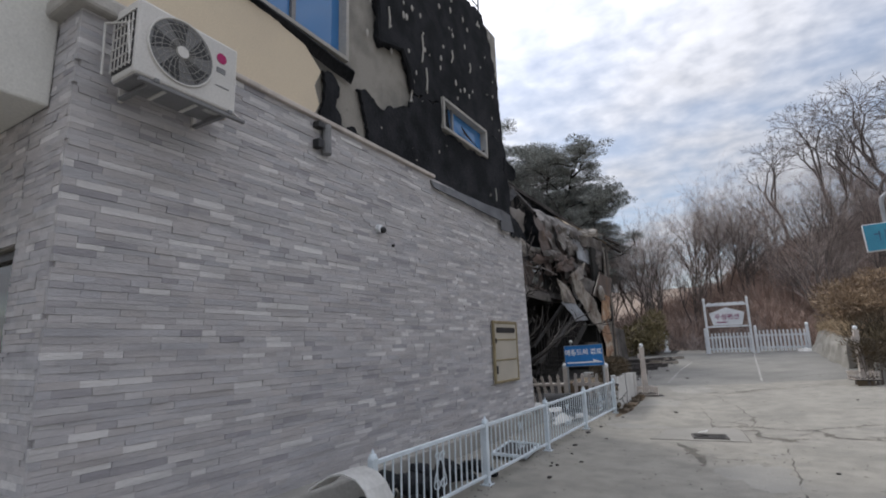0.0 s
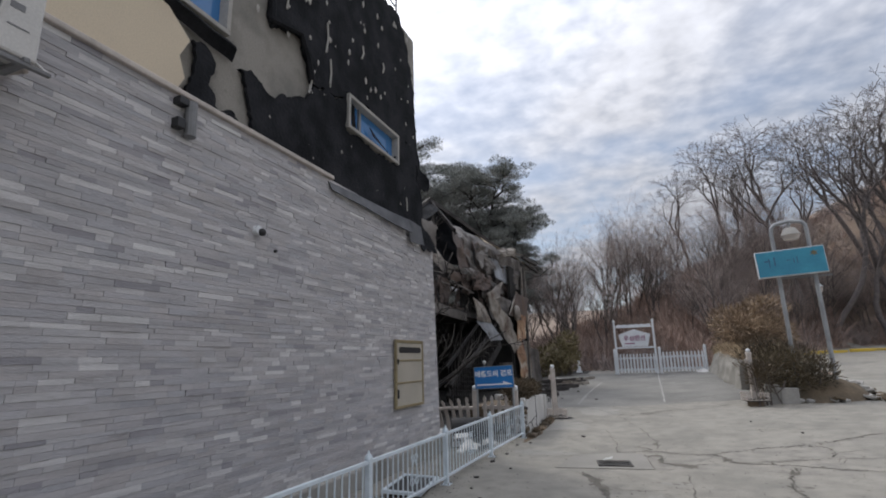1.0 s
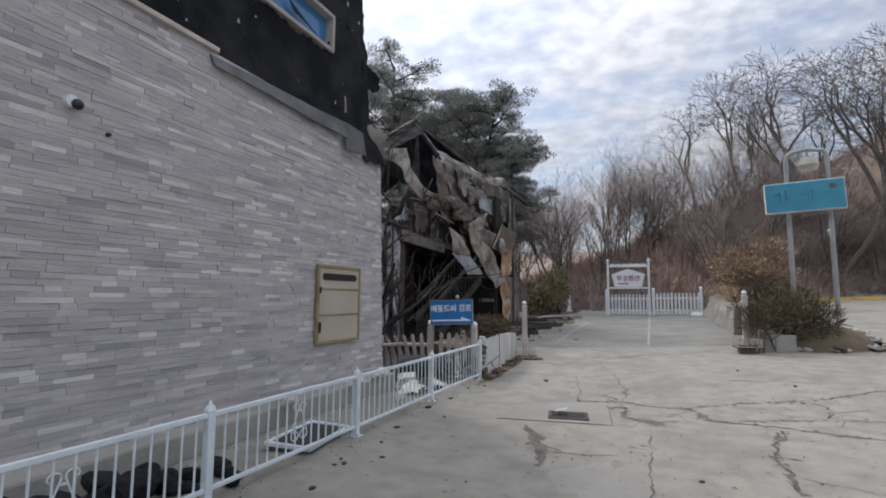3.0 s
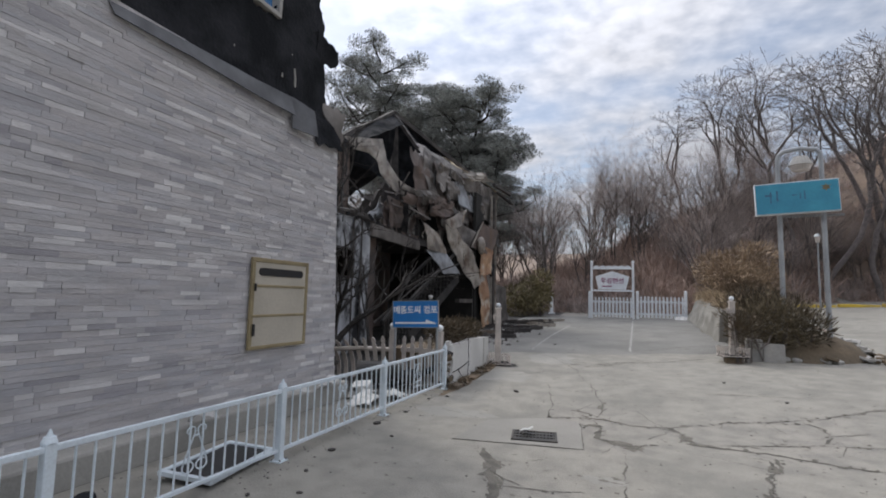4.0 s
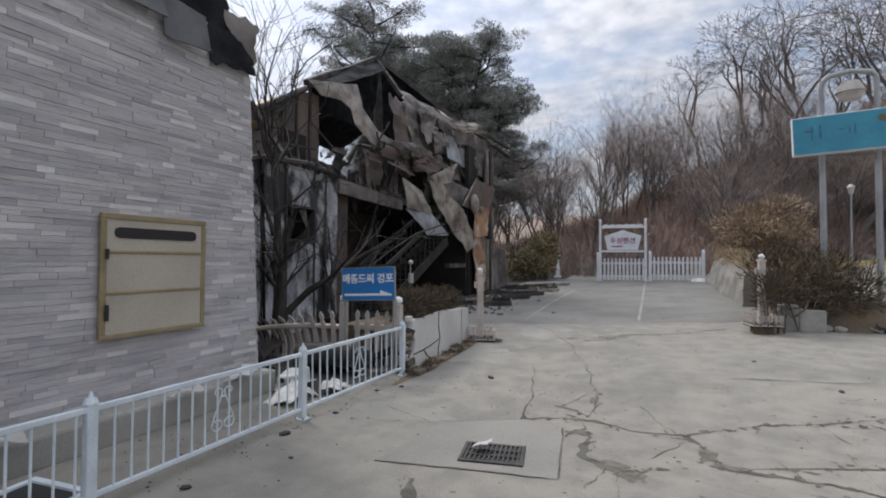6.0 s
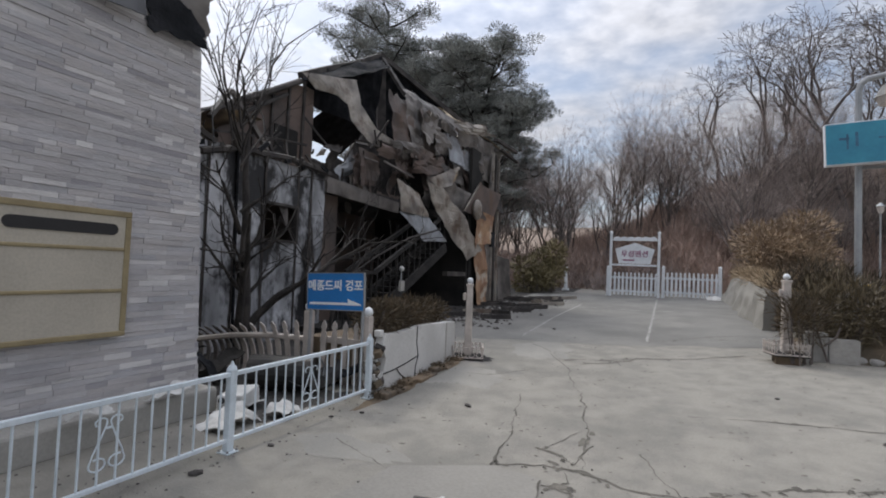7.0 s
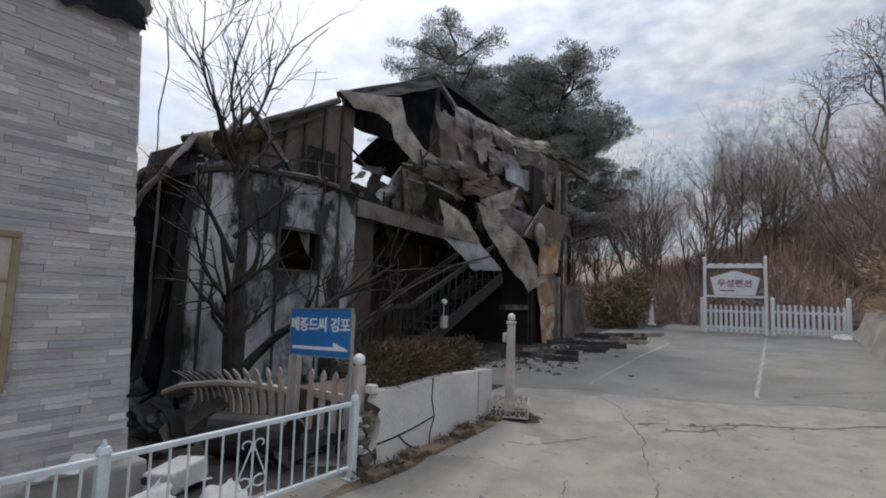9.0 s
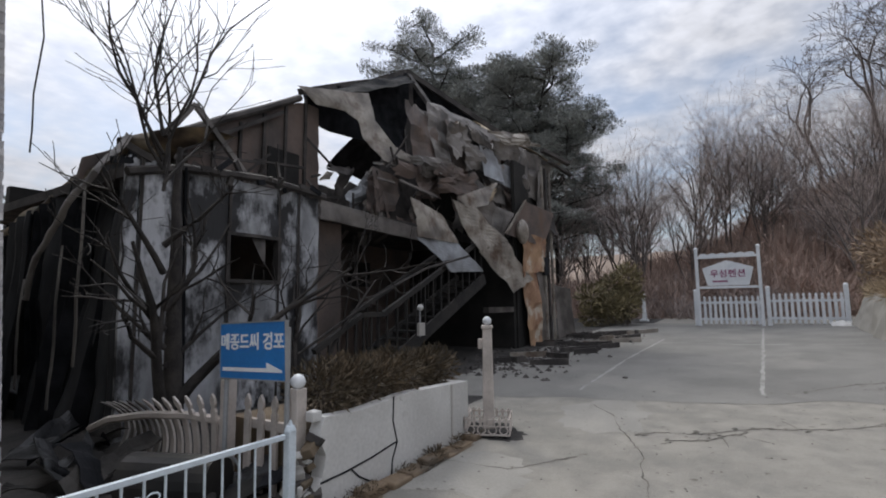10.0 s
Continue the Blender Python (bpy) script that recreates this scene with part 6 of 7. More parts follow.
for kind, x, y, sc_ in spots:
    k = rng.randrange(len(kind))
    m = pose(x, y, hill_z(x, y) - 0.1, rng.uniform(-5, 5), rng.uniform(-5, 5), rng.uniform(0, 360))
    ob = kind[k]
    if ob.name not in used:
        used.add(ob.name)
        ob.matrix_basis = m
    else:
        ob = copy_thing(ob, m)
    ob.scale = (sc_, sc_, sc_)


def pine(seed, height, label, crown_from=0.45, lean=0.03):
    rng = random.Random(seed)
    t = thing("pine_tree", (0, 0, 0), label, "tree", "pines behind the house")
    V, Fc, NV, NF = [], [], [], []
    pts, p = [], Vector((0, 0, -0.3))
    d = Vector((rng.gauss(0, lean), rng.gauss(0, lean), 1)).normalized()
    for i in range(11):
        pts.append(p.copy())
        d = (d + Vector((rng.gauss(0, 0.06), rng.gauss(0, 0.06), 0.03))).normalized()
        p = p + d * height / 10
    tube(V, Fc, pts, [0.26 * (1 - 0.085 * i) for i in range(11)], 8)
    limbs = 24
    for k in range(limbs):
        f = crown_from + (0.99 - crown_from) * (k + rng.random() * 0.6) / limbs
        i = min(9, int(f * 10))
        q = pts[i].lerp(pts[i + 1], f * 10 - i)
        a = k * 2.4 + rng.uniform(-0.5, 0.5)
        ln = height * (0.31 * (1 - (f - crown_from) / (1 - crown_from)) ** 0.7 + 0.07) * rng.uniform(0.7, 1.15)
        way = Vector((math.cos(a), math.sin(a), rng.uniform(0.05, 0.45)))
        lp = [q.copy()]
        for j in range(5):
            way = (way + Vector((rng.gauss(0, 0.22), rng.gauss(0, 0.22), rng.gauss(0.02, 0.14)))).normalized()
            q = q + way * ln / 5
            lp.append(q.copy())
        tube(V, Fc, lp, [0.085 - 0.013 * j for j in range(6)], 5)
        for j in range(2, 6):
            for _ in range(3):
                e = lp[j] + Vector((rng.gauss(0, 0.7), rng.gauss(0, 0.7), rng.uniform(-0.05, 0.5)))
                tube(V, Fc, [lp[j], lp[j].lerp(e, 0.5) + Vector((0, 0, 0.05)), e], [0.03, 0.022, 0.01], 3)
                v, f_ = blades(rng, e, (0.58, 0.58, 0.20), 205, 0.17, 0.018, 1.0)
                NF += [tuple(n + len(NV) for n in quad) for quad in f_]
                NV += v
    soup("trunk", V, Fc, M_BARKB, t, smooth=True)
    soup("crown", NV, NF, M_NEEDLE, t)
    return t


P1 = pine(1, 17.0, "tall dark pine with a layered crown behind the house")
P2 = pine(2, 14.5, "broad dark pine with drooping limbs behind the house", 0.3)
for k, (ob, x, y, z, sc_, rot) in enumerate(((P1, -17.3, 37.5, 1.2, 1.17, 0), (P2, -12.9, 36.0, 1.2, 1.0, 40), (P1, -20.5, 39.5, 1.2, 0.92, 130), (P2, -10.6, 35.5, 1.0, 0.86, 200), (P2, -14.8, 39.5, 1.2, 1.12, 300), (P1, -10.0, 38.0, 1.0, 0.72, 250), (P2, -25.5, 24.5, 0.5, 0.62, 90), (P2, -21.0, 16.0, 0.5, 0.36, 10), (P2, -9.3, 33.5, 0.9, 0.80, 120), (P2, -11.6, 34.5, 1.0, 1.02, 70), (P2, -15.6, 36.0, 1.2, 1.2, 150))):
    m = pose(x, y, z - 0.3, 0, 0, rot)
    if k < 2:
        ob.matrix_basis = m
    else:
        ob = copy_thing(ob, m)
    ob.scale = (sc_, sc_, sc_)

# scorched yard tree in front of the white wall, bare and many-limbed
yt = bare_tree("yard_tree", 77, 3.7, 0.125, 0.03, 1, 0.05, 0.6, 0.05, (0,), "bare scorched yard tree with upswept limbs by the burnt house", M_BARKB, M_BARKB, 1, "")
yrng = random.Random(12)
tk, fn = [], []
base = Vector((0, 0, 3.25))
for k in range(8):
    a = radians(-56 + 16 * k + yrng.uniform(-5, 5))
    d = Vector((yrng.uniform(-0.3, 0.3), math.sin(a) * 0.95, 0.95))
    grow(yrng, tk, fn, base + Vector((0, 0, yrng.uniform(-0.5, 0.2))), d, yrng.uniform(1.7, 2.7), 0.021, 1, 4, 0.16, 0.6, 0.07, (0, 6, 3))
for k, (z, y, x) in enumerate(((1.3, -0.55, 0.2), (1.5, 0.75, 0.15), (0.9, 0.9, 0.25), (1.9, -0.7, 0.3), (1.1, -0.9, 0.1), (2.2, 0.6, 0.3))):
    grow(yrng, tk, fn, Vector((0, 0, z)), Vector((x, y, 0.8)), yrng.uniform(0.9, 1.7), 0.038, 1, 4, 0.15, 0.75, 0.05, (0, 5, 3))
for z, y, x, ln in ((0.25, -0.45, 0.15, 2.3), (0.35, 0.55, 0.2, 2.6)):
    grow(yrng, tk, fn, Vector((0, 0, z)), Vector((x, y, 0.9)), ln, 0.07, 1, 4, 0.22, 0.8, 0.06, (0, 4, 3))
V, Fc = [], []
for pts, radii, seg in tk + fn:
    tube(V, Fc, pts, radii, max(3, seg - 1))
for child in list(yt.children):
    if child.name.startswith("crown"):
        bpy.data.objects.remove(child)
soup("crown", V, Fc, M_BARKB, yt, smooth=True)
yt.matrix_basis = pose(-4.88, 11.42, 0.05, 3, 0, 0)
yt2 = bare_tree("yard_tree", 78, 2.6, 0.05, 0.25, 4, 0.16, 0.6, 0.04, (4, 3, 2), "small scorched leaning tree by the burnt stair", M_BARKB, M_BARKB, 2, "")
yt2.matrix_basis = pose(-5.1, 13.4, 0.1, -14, 8, 30)
solo("fallen_limb", pipe([(-5.0, 13.3, 0.9), (-4.6, 14.6, 1.75), (-4.4, 15.6, 2.2), (-4.2, 16.8, 2.5)], 0.022, 6), M_BARKB, "long bare scorched limb leaning over the stair", "branch")

# ---- undergrowth on the hillside ----
rng = random.Random(9)
for name, material, count, lo, hi, label in (("undergrowth", M_BRUSH, 1300, 0.8, 1.6, "dense brown winter undergrowth on the hillside"), ("dry_undergrowth", M_TWIG, 700, 0.9, 2.0, "tall grey-brown twigs of leafless scrub"), ("thicket", M_BRUSH, 1000, 1.3, 2.5, "dense reddish-brown thicket of fine twigs on the hillside")):
    V, Fc = [], []
    for _ in range(count):
        x = rng.uniform(-24, 44)
        if x > 10 and rng.random() < 0.2:
            continue
        fy = foot_y(x)
        y = fy + 0.6 + 27 * rng.random() ** 1.6
        z = hill_z(x, y)
        if name == "thicket":
            x, y = rng.uniform(-12, 13), 0.0
            y = foot_y(x) + 1.5 + 14 * rng.random()
            z = hill_z(x, y)
        hgt = rng.uniform(lo, hi) * (0.8 if y < fy + 2 else 1.0)
        for _ in range(34):
            b = Vector((x + rng.gauss(0, 0.35), y + rng.gauss(0, 0.35), z - 0.1))
            d = Vector((rng.gauss(0, 0.5), rng.gauss(0, 0.5), rng.uniform(0.6, 1.4))).normalized()
            q = b + d * hgt * rng.uniform(0.4, 1.1)
            side = d.cross(Vector((rng.gauss(0, 1), rng.gauss(0, 1), 0.1))).normalized() * rng.uniform(0.012, 0.03)
            i = len(V)
            V += [tuple(b + side), tuple(b - side), tuple(q - side * 0.3), tuple(q + side * 0.3)]
            Fc.append((i, i + 1, i + 2, i + 3))
            for _ in range(2):
                m = b.lerp(q, rng.uniform(0.4, 0.9))
                w = (d + Vector((rng.gauss(0, 0.7), rng.gauss(0, 0.7), rng.gauss(0, 0.4)))).normalized()
                e = m + w * hgt * 0.25
                i = len(V)
                V += [tuple(m + side * 0.7), tuple(m - side * 0.7), tuple(e)]
                Fc.append((i, i + 1, i + 2))
    soup(name, V, Fc, material, label=label, category="undergrowth", kind="stuff")
bush("big_shrub", [((5.0 + 0.9 * math.sin(k * 2.1), 29.3 + 0.7 * math.cos(k * 1.7), 2.0 + 0.42 * (k % 5)), (1.05, 0.9, 0.75)) for k in range(9)], 1100, 0.26, 0.022, M_VINE, M_BARK, "large tan withered shrub at the bank's end", (5.0, 29.3, 1.0), 31)
bush("big_shrub", [((-4.3 + 0.6 * math.sin(k * 2.1), 27.6 + 0.6 * math.cos(k * 1.7), 1.05 + 0.36 * (k % 5)), (0.5, 0.5, 0.42)) for k in range(8)], 420, 0.26, 0.03, M_OLIVE, M_BARK, "olive-yellow evergreen shrub beside the burnt house", (-4.3, 27.6, 0.7), 32)

# ---- yard details ----
def ribbon(pts, width, seed, name="crack", material=None, lift=0.004, label="dark dirt-filled crack in the concrete", rough=0.8):
    V, Fc = [], []
    fine_pts = []
    for a, b in zip(pts, pts[1:]):
        a, b = Vector((*a, 0)), Vector((*b, 0))
        n = max(2, int((b - a).length / 0.035))
        for i in range(n):
            p = a.lerp(b, i / n)
            fine_pts.append(p + Vector((noise.noise(p * 2.5 + Vector((seed, 0, 0))), noise.noise(p * 2.5 + Vector((0, seed, 5))), 0)) * 0.05 * rough + Vector((noise.noise(p * 9 + Vector((seed, 0, 0))), noise.noise(p * 9 + Vector((0, seed, 5))), 0)) * 0.035 * rough)
    n = len(fine_pts)
    for i, p in enumerate(fine_pts):
        d = (fine_pts[min(i + 1, n - 1)] - fine_pts[max(i - 1, 0)]).normalized()
        side = Vector((-d.y, d.x, 0))
        w = width * max(0.08, 0.5 + 2.2 * rough * noise.noise(p * 2.6 + Vector((0, 0, seed))) + 0.9 * rough * noise.noise(p * 11 + Vector((0, 0, seed)))) * min(1, 0.3 + i / 4, 0.3 + (n - 1 - i) / 4)
        w2 = width * max(0.08, 0.5 + 2.2 * rough * noise.noise(p * 2.2 + Vector((3, 0, seed))) + 0.9 * rough * noise.noise(p * 9 + Vector((3, 0, seed))))
        for q in (p + side * w, p - side * w2):
            V.append((q.x, q.y, hill_z(q.x, q.y) + lift))
    Fc = [(2 * i, 2 * i + 1, 2 * i + 3, 2 * i + 2) for i in range(n - 1)]
    return soup(name, V, Fc, material or M_CRACK, label=label, category="crack", kind="structure")


CRACKS = (
    ([(-0.45, 9.90), (-0.09, 10.08), (0.23, 10.04), (0.62, 9.90), (0.99, 9.95), (1.65, 10.39), (2.17, 10.58), (2.93, 11.02), (3.45, 11.5), (5.2, 12.2)], 0.020),
    ([(-0.04, 9.70), (0.20, 9.67), (0.21, 9.16), (0.43, 9.01), (0.58, 8.87), (0.68, 9.15)], 0.030),
    ([(0.91, 9.97), (1.08, 9.71), (1.13, 9.44), (1.21, 9.26), (1.51, 9.29), (1.92, 9.18), (2.51, 9.03), (3.6, 8.9)], 0.026),
    ([(1.36, 9.31), (2.01, 9.55), (2.5, 9.75), (2.9, 9.84), (4.4, 10.1)], 0.017),
    ([(2.51, 10.69), (2.64, 10.44), (2.64, 10.09), (2.52, 9.80)], 0.020),
    ([(2.10, 10.52), (2.21, 10.13)], 0.008),
    ([(0.47, 8.85), (0.50, 8.2), (0.52, 7.4), (0.50, 5.6), (0.52, 3.0)], 0.013),
    ([(-0.87, 8.25), (-0.74, 7.98), (-0.60, 7.77), (-0.64, 7.58), (-0.48, 7.26), (-0.44, 6.8)], 0.046),
    ([(1.89, 9.06), (1.84, 8.79), (1.73, 8.57), (1.64, 8.1), (1.58, 7.0)], 0.024),
    ([(-0.70, 14.15), (-0.52, 14.34), (-0.09, 14.45), (0.45, 14.92), (1.06, 15.05), (1.55, 15.45), (2.05, 15.75)], 0.030),
    ([(-0.40, 14.05), (0.01, 14.34), (0.32, 14.70)], 0.016),
    ([(0.38, 16.75), (0.76, 16.80), (1.31, 17.45), (1.74, 17.81), (2.35, 18.2)], 0.022),
    ([(1.57, 17.34), (2.43, 17.45), (2.73, 17.10)], 0.020),
    ([(-0.16, 12.40), (0.09, 11.15), (0.20, 10.10)], 0.014),
    ([(-1.58, 15.4), (-1.10, 14.87), (-0.82, 14.22), (-0.56, 13.63), (-0.37, 12.94), (-0.16, 12.36)], 0.009),
    ([(-0.80, 11.98), (-0.58, 10.80), (-0.46, 9.95)], 0.009),
    ([(-0.48, 9.86), (-0.53, 10.43)], 0.014),
    ([(-0.23, 10.42), (-0.02, 10.33), (0.18, 10.14)], 0.022),
    ([(1.0, 11.9), (1.9, 12.05), (2.9, 12.1), (3.5, 12.5)], 0.007),
    ([(-2.15, 12.59), (-1.43, 12.63), (-1.04, 13.28)], 0.009),
    ([(-1.9, 9.75), (-1.4, 9.5), (-1.0, 9.3)], 0.007),
)
for k, (pts, w) in enumerate(CRACKS):
    ribbon(pts, w, k * 1.7)
# hairline side cracks and crumbs of dirt along the wider cracks
crng = random.Random(33)
V, Fc = [], []
for k, (pts, w) in enumerate(CRACKS):
    if w < 0.016:
        continue
    for a, b in zip(pts, pts[1:]):
        a, b = Vector((*a, 0)), Vector((*b, 0))
        d = b - a
        for _ in range(int(d.length * 26) + 1):
            c = a.lerp(b, crng.random()) + Vector((crng.gauss(0, 0.045), crng.gauss(0, 0.045), 0))
            r = 0.004 + 0.026 * crng.random() ** 3
            n = crng.randrange(6, 10)
            i = len(V)
            turn = crng.uniform(0, 3)
            for j in range(n):
                t = 2 * math.pi * j / n
                q = r * crng.uniform(0.3, 1.5)
                x, y = c.x + 1.7 * q * math.cos(t) * math.cos(turn) - q * math.sin(t) * math.sin(turn), c.y + 1.7 * q * math.cos(t) * math.sin(turn) + q * math.sin(t) * math.cos(turn)
                V.append((x, y, ground_z(x, y) + 0.0052))
            Fc.append(tuple(range(i, i + n)))
        if crng.random() < 0.6:
            s_ = a.lerp(b, crng.uniform(0.2, 0.8))
            e_ = s_ + Vector((-d.y, d.x, 0)).normalized() * crng.choice((-1, 1)) * crng.uniform(0.3, 0.8) + d.normalized() * crng.uniform(-0.3, 0.3)
            ribbon([(s_.x, s_.y), (e_.x, e_.y)], 0.007, 90 + k)
soup("crack_dirt", V, Fc, M_CRACK, label="dark dirt and crumbled concrete along the cracks", category="dirt", kind="stuff")
for k, (pts, w) in enumerate((([(0.45, 16.6), (0.46, 21.0), (0.46, 26.9)], 0.055), ([(-1.91, 16.1), (-1.95, 19.5), (-1.83, 23.4)], 0.05), ([(-1.9, 22.6), (0.5, 22.6), (2.7, 22.7)], 0.05))):
    ribbon(pts, w, 50 + k, "parking_line", M_LINE, 0.006, "worn white parking line", 0.25)

# darker asphalt of the car park, up to the crack across the yard
def lot_edge(x):
    return 15.75 + 0.28 * (x + 1.0) + 0.25 * noise.noise(Vector((x * 1.3, 0, 4)))


V, Fc = [], []
cols = [-4.3 + 0.35 * i for i in range(22)]
for i, x in enumerate(cols):
    y0 = lot_edge(x)
    for j in range(20):
        y = y0 + (28.6 - y0) * j / 19
        V.append((x, y, ground_z(x, y) + 0.0035))
Fc = [(i * 20 + j, (i + 1) * 20 + j, (i + 1) * 20 + j + 1, i * 20 + j + 1) for i in range(len(cols) - 1) for j in range(19)]
soup("car_park", V, Fc, M_LOT, label="grey worn asphalt of the small car park", category="car park", kind="structure")

def stain(x, y, rx, ry, seed, material=None):
    ring = []
    for k in range(40):
        a = 2 * math.pi * k / 40
        r = 1 + 0.5 * noise.noise(Vector((math.cos(a) * 1.6 + seed, math.sin(a) * 1.6, seed))) + 0.22 * noise.noise(Vector((math.cos(a) * 5 + seed, math.sin(a) * 5, 1)))
        ring.append((x + rx * r * math.cos(a), y + ry * r * math.sin(a)))
    V = [(x, y, ground_z(x, y) + 0.0022)] + [(a, b, ground_z(a, b) + 0.0022) for a, b in ring]
    soup("stain", V, [(0, 1 + k, 1 + (k + 1) % 40) for k in range(40)], material or M_STAIN, label="damp grey stain on the concrete", category="stain", kind="structure")


for k, q in enumerate(((-1.75, 12.4, 0.75, 0.45), (-1.2, 14.9, 0.55, 0.8), (0.15, 6.6, 0.35, 0.5), (0.34, 7.80, 0.20, 0.10), (-1.6, 9.6, 0.5, 0.25))):
    stain(*q, k * 2.3)
# crumbled, dirt-filled hollows where cracks meet
for k, q in enumerate(((0.42, 9.03, 0.13, 0.09), (0.58, 8.90, 0.09, 0.10), (1.12, 9.52, 0.07, 0.13), (1.24, 9.30, 0.12, 0.06), (0.12, 9.72, 0.10, 0.05), (0.40, 7.84, 0.13, 0.08), (-0.66, 7.80, 0.08, 0.16), (-0.50, 7.35, 0.06, 0.12), (1.80, 8.70, 0.06, 0.10), (0.12, 10.72, 0.05, 0.10), (0.16, 10.98, 0.03, 0.06))):
    stain(*q, 20 + k * 1.3, M_DIRT)

# ash and dirt spread round the planter and under the picket fence
for x, y, rx, ry, sd, m_ in ((-2.95, 10.45, 0.36, 0.6, 3.3, M_ASH), (-2.2, 11.3, 0.12, 0.7, 5.1, M_SOIL), (-2.2, 12.6, 0.14, 0.8, 6.2, M_SOIL), (-2.0, 13.55, 0.35, 0.25, 7.4, M_ASH), (-3.2, 19.6, 0.9, 1.6, 8.8, M_STAIN)):
    stain(x, y, rx, ry, sd, m_)

# newer concrete round the drain
slab_out = [(-1.28, 8.42), (0.09, 8.65), (-0.06, 9.80), (-0.46, 9.86), (-1.15, 9.45)]
bm = bmesh.new()
vs = [bm.verts.new((x, y, 0.006)) for x, y in slab_out]
bm.faces.new(vs)
e = bmesh.ops.extrude_face_region(bm, geom=list(bm.faces))
bmesh.ops.translate(bm, vec=(0, 0, -0.03), verts=[g for g in e["geom"] if isinstance(g, bmesh.types.BMVert)])
bmesh.ops.recalc_face_normals(bm, faces=bm.faces)
solo("drain_slab", bm, M_SLABN, "newer smooth concrete patch round the drain", "concrete patch", kind="structure")
ribbon([slab_out[0], slab_out[1]], 0.012, 61, rough=0.3, lift=0.009)
ribbon([slab_out[1], slab_out[2]], 0.012, 62, rough=0.3, lift=0.009)
dr = thing("drain_grate", (-0.5, 8.95, 0.0), "rusty cast-iron drain grate in the concrete", "drain")
D = pose(-0.47, 8.90, 0.0, 0, 0, 10)


def dpart(name, bm, material):
    bmesh.ops.transform(bm, matrix=D, verts=bm.verts)
    part(name, bm, material, dr)


# thin black plate on the slab paints the dark below the bars
dpart("pit", box(-0.22, 0.22, -0.17, 0.17, 0.0065, 0.0085), M_BLACKP)
for a, b, c, d in ((-0.25, 0.25, -0.20, -0.17), (-0.25, 0.25, 0.17, 0.20), (-0.25, -0.22, -0.17, 0.17), (0.22, 0.25, -0.17, 0.17)):
    dpart("frame", box(a, b, c, d, 0.002, 0.022, 0.003), M_IRON)
for k in range(12):
    u = -0.205 + k * 0.0373
    dpart("grate_bar", box(u - 0.008, u + 0.008, -0.17, 0.17, 0.009, 0.02), M_IRON)
for v0 in (-0.06, 0.055):
    dpart("grate_bar", box(-0.22, 0.22, v0 - 0.008, v0 + 0.008, 0.0095, 0.021), M_IRON)
bm = sheet((-0.63, 8.86, 0.05), (-0.51, 8.88, 0.07), (-0.50, 8.99, 0.10), (-0.61, 8.97, 0.06), 0.03, n=6, freq=8, thick=-0.004)
solo("paper_scrap", bm, M_CLOTH, "crumpled white paper scrap on the drain grate", "paper")


def chip(x, y, s, rng, material, name, label, category, group):
    bm = ball((0, 0, 0), s, sub=1, squash=(1.2, 0.8, 0.45))
    for vert in bm.verts:
        vert.co *= 1 + 0.4 * noise.noise(vert.co * 20 + Vector((x, y, 0)))
    bmesh.ops.transform(bm, matrix=pose(x, y, ground_z(x, y) + s * 0.3, 0, 0, rng.uniform(0, 180)), verts=bm.verts)
    return solo(name, bm, material, label, category, group)


rng = random.Random(31)
for x, y in ((-2.12, 6.14), (-2.05, 6.2), (-1.83, 6.5), (-2.08, 6.92), (-2.15, 6.3), (-2.2, 7.5), (-1.95, 5.6), (-2.25, 9.3), (-1.9, 8.2), (-2.3, 8.6), (-2.3, 10.2), (-2.1, 10.45), (0.9, 7.0), (2.6, 11.7), (-1.2, 11.2), (2.0, 13.0), (-1.5, 17.3), (-0.9, 16.4)):
    chip(x, y, rng.uniform(0.02, 0.05), rng, M_CHAR2, "charred_chip", "small black charred chip on the concrete", "debris", "charred chips")
V, Fc = [], []
for _ in range(900):
    x, y = (rng.uniform(-3.4, -2.2), rng.uniform(3, 10.8)) if rng.random() < 0.45 else (rng.uniform(-2.4, 4), rng.uniform(5, 22))
    a, s_ = rng.uniform(0, 6.28), rng.uniform(0.004, 0.016)
    z = ground_z(x, y)
    i = len(V)
    V += [(x + s_ * math.cos(a + t), y + s_ * math.sin(a + t), z + 0.001) for t in (0, 2.1, 4.2)] + [(x, y, z + s_ * 0.7)]
    Fc += [(i, i + 1, i + 3), (i + 1, i + 2, i + 3), (i + 2, i, i + 3)]
soup("grit", V, Fc, M_CHAR2, label="fine black grit and ash scattered on the concrete", category="grit", kind="stuff")

V, Fc = [], []
for _ in range(2200):
    x, y = rng.uniform(-2.4, 5.0), 3.0 + 14 * rng.random()
    r, n = 0.004 + 0.016 * rng.random() ** 3, rng.randrange(5, 8)
    i = len(V)
    for j in range(n):
        t = 2 * math.pi * j / n
        q = r * rng.uniform(0.5, 1.4)
        px, py = x + 1.5 * q * math.cos(t), y + q * math.sin(t)
        V.append((px, py, ground_z(px, py) + 0.003))
    Fc.append(tuple(range(i, i + n)))
soup("concrete_pits", V, Fc, M_DIRT, label="small dirty pits worn into the concrete", category="pits", kind="stuff")

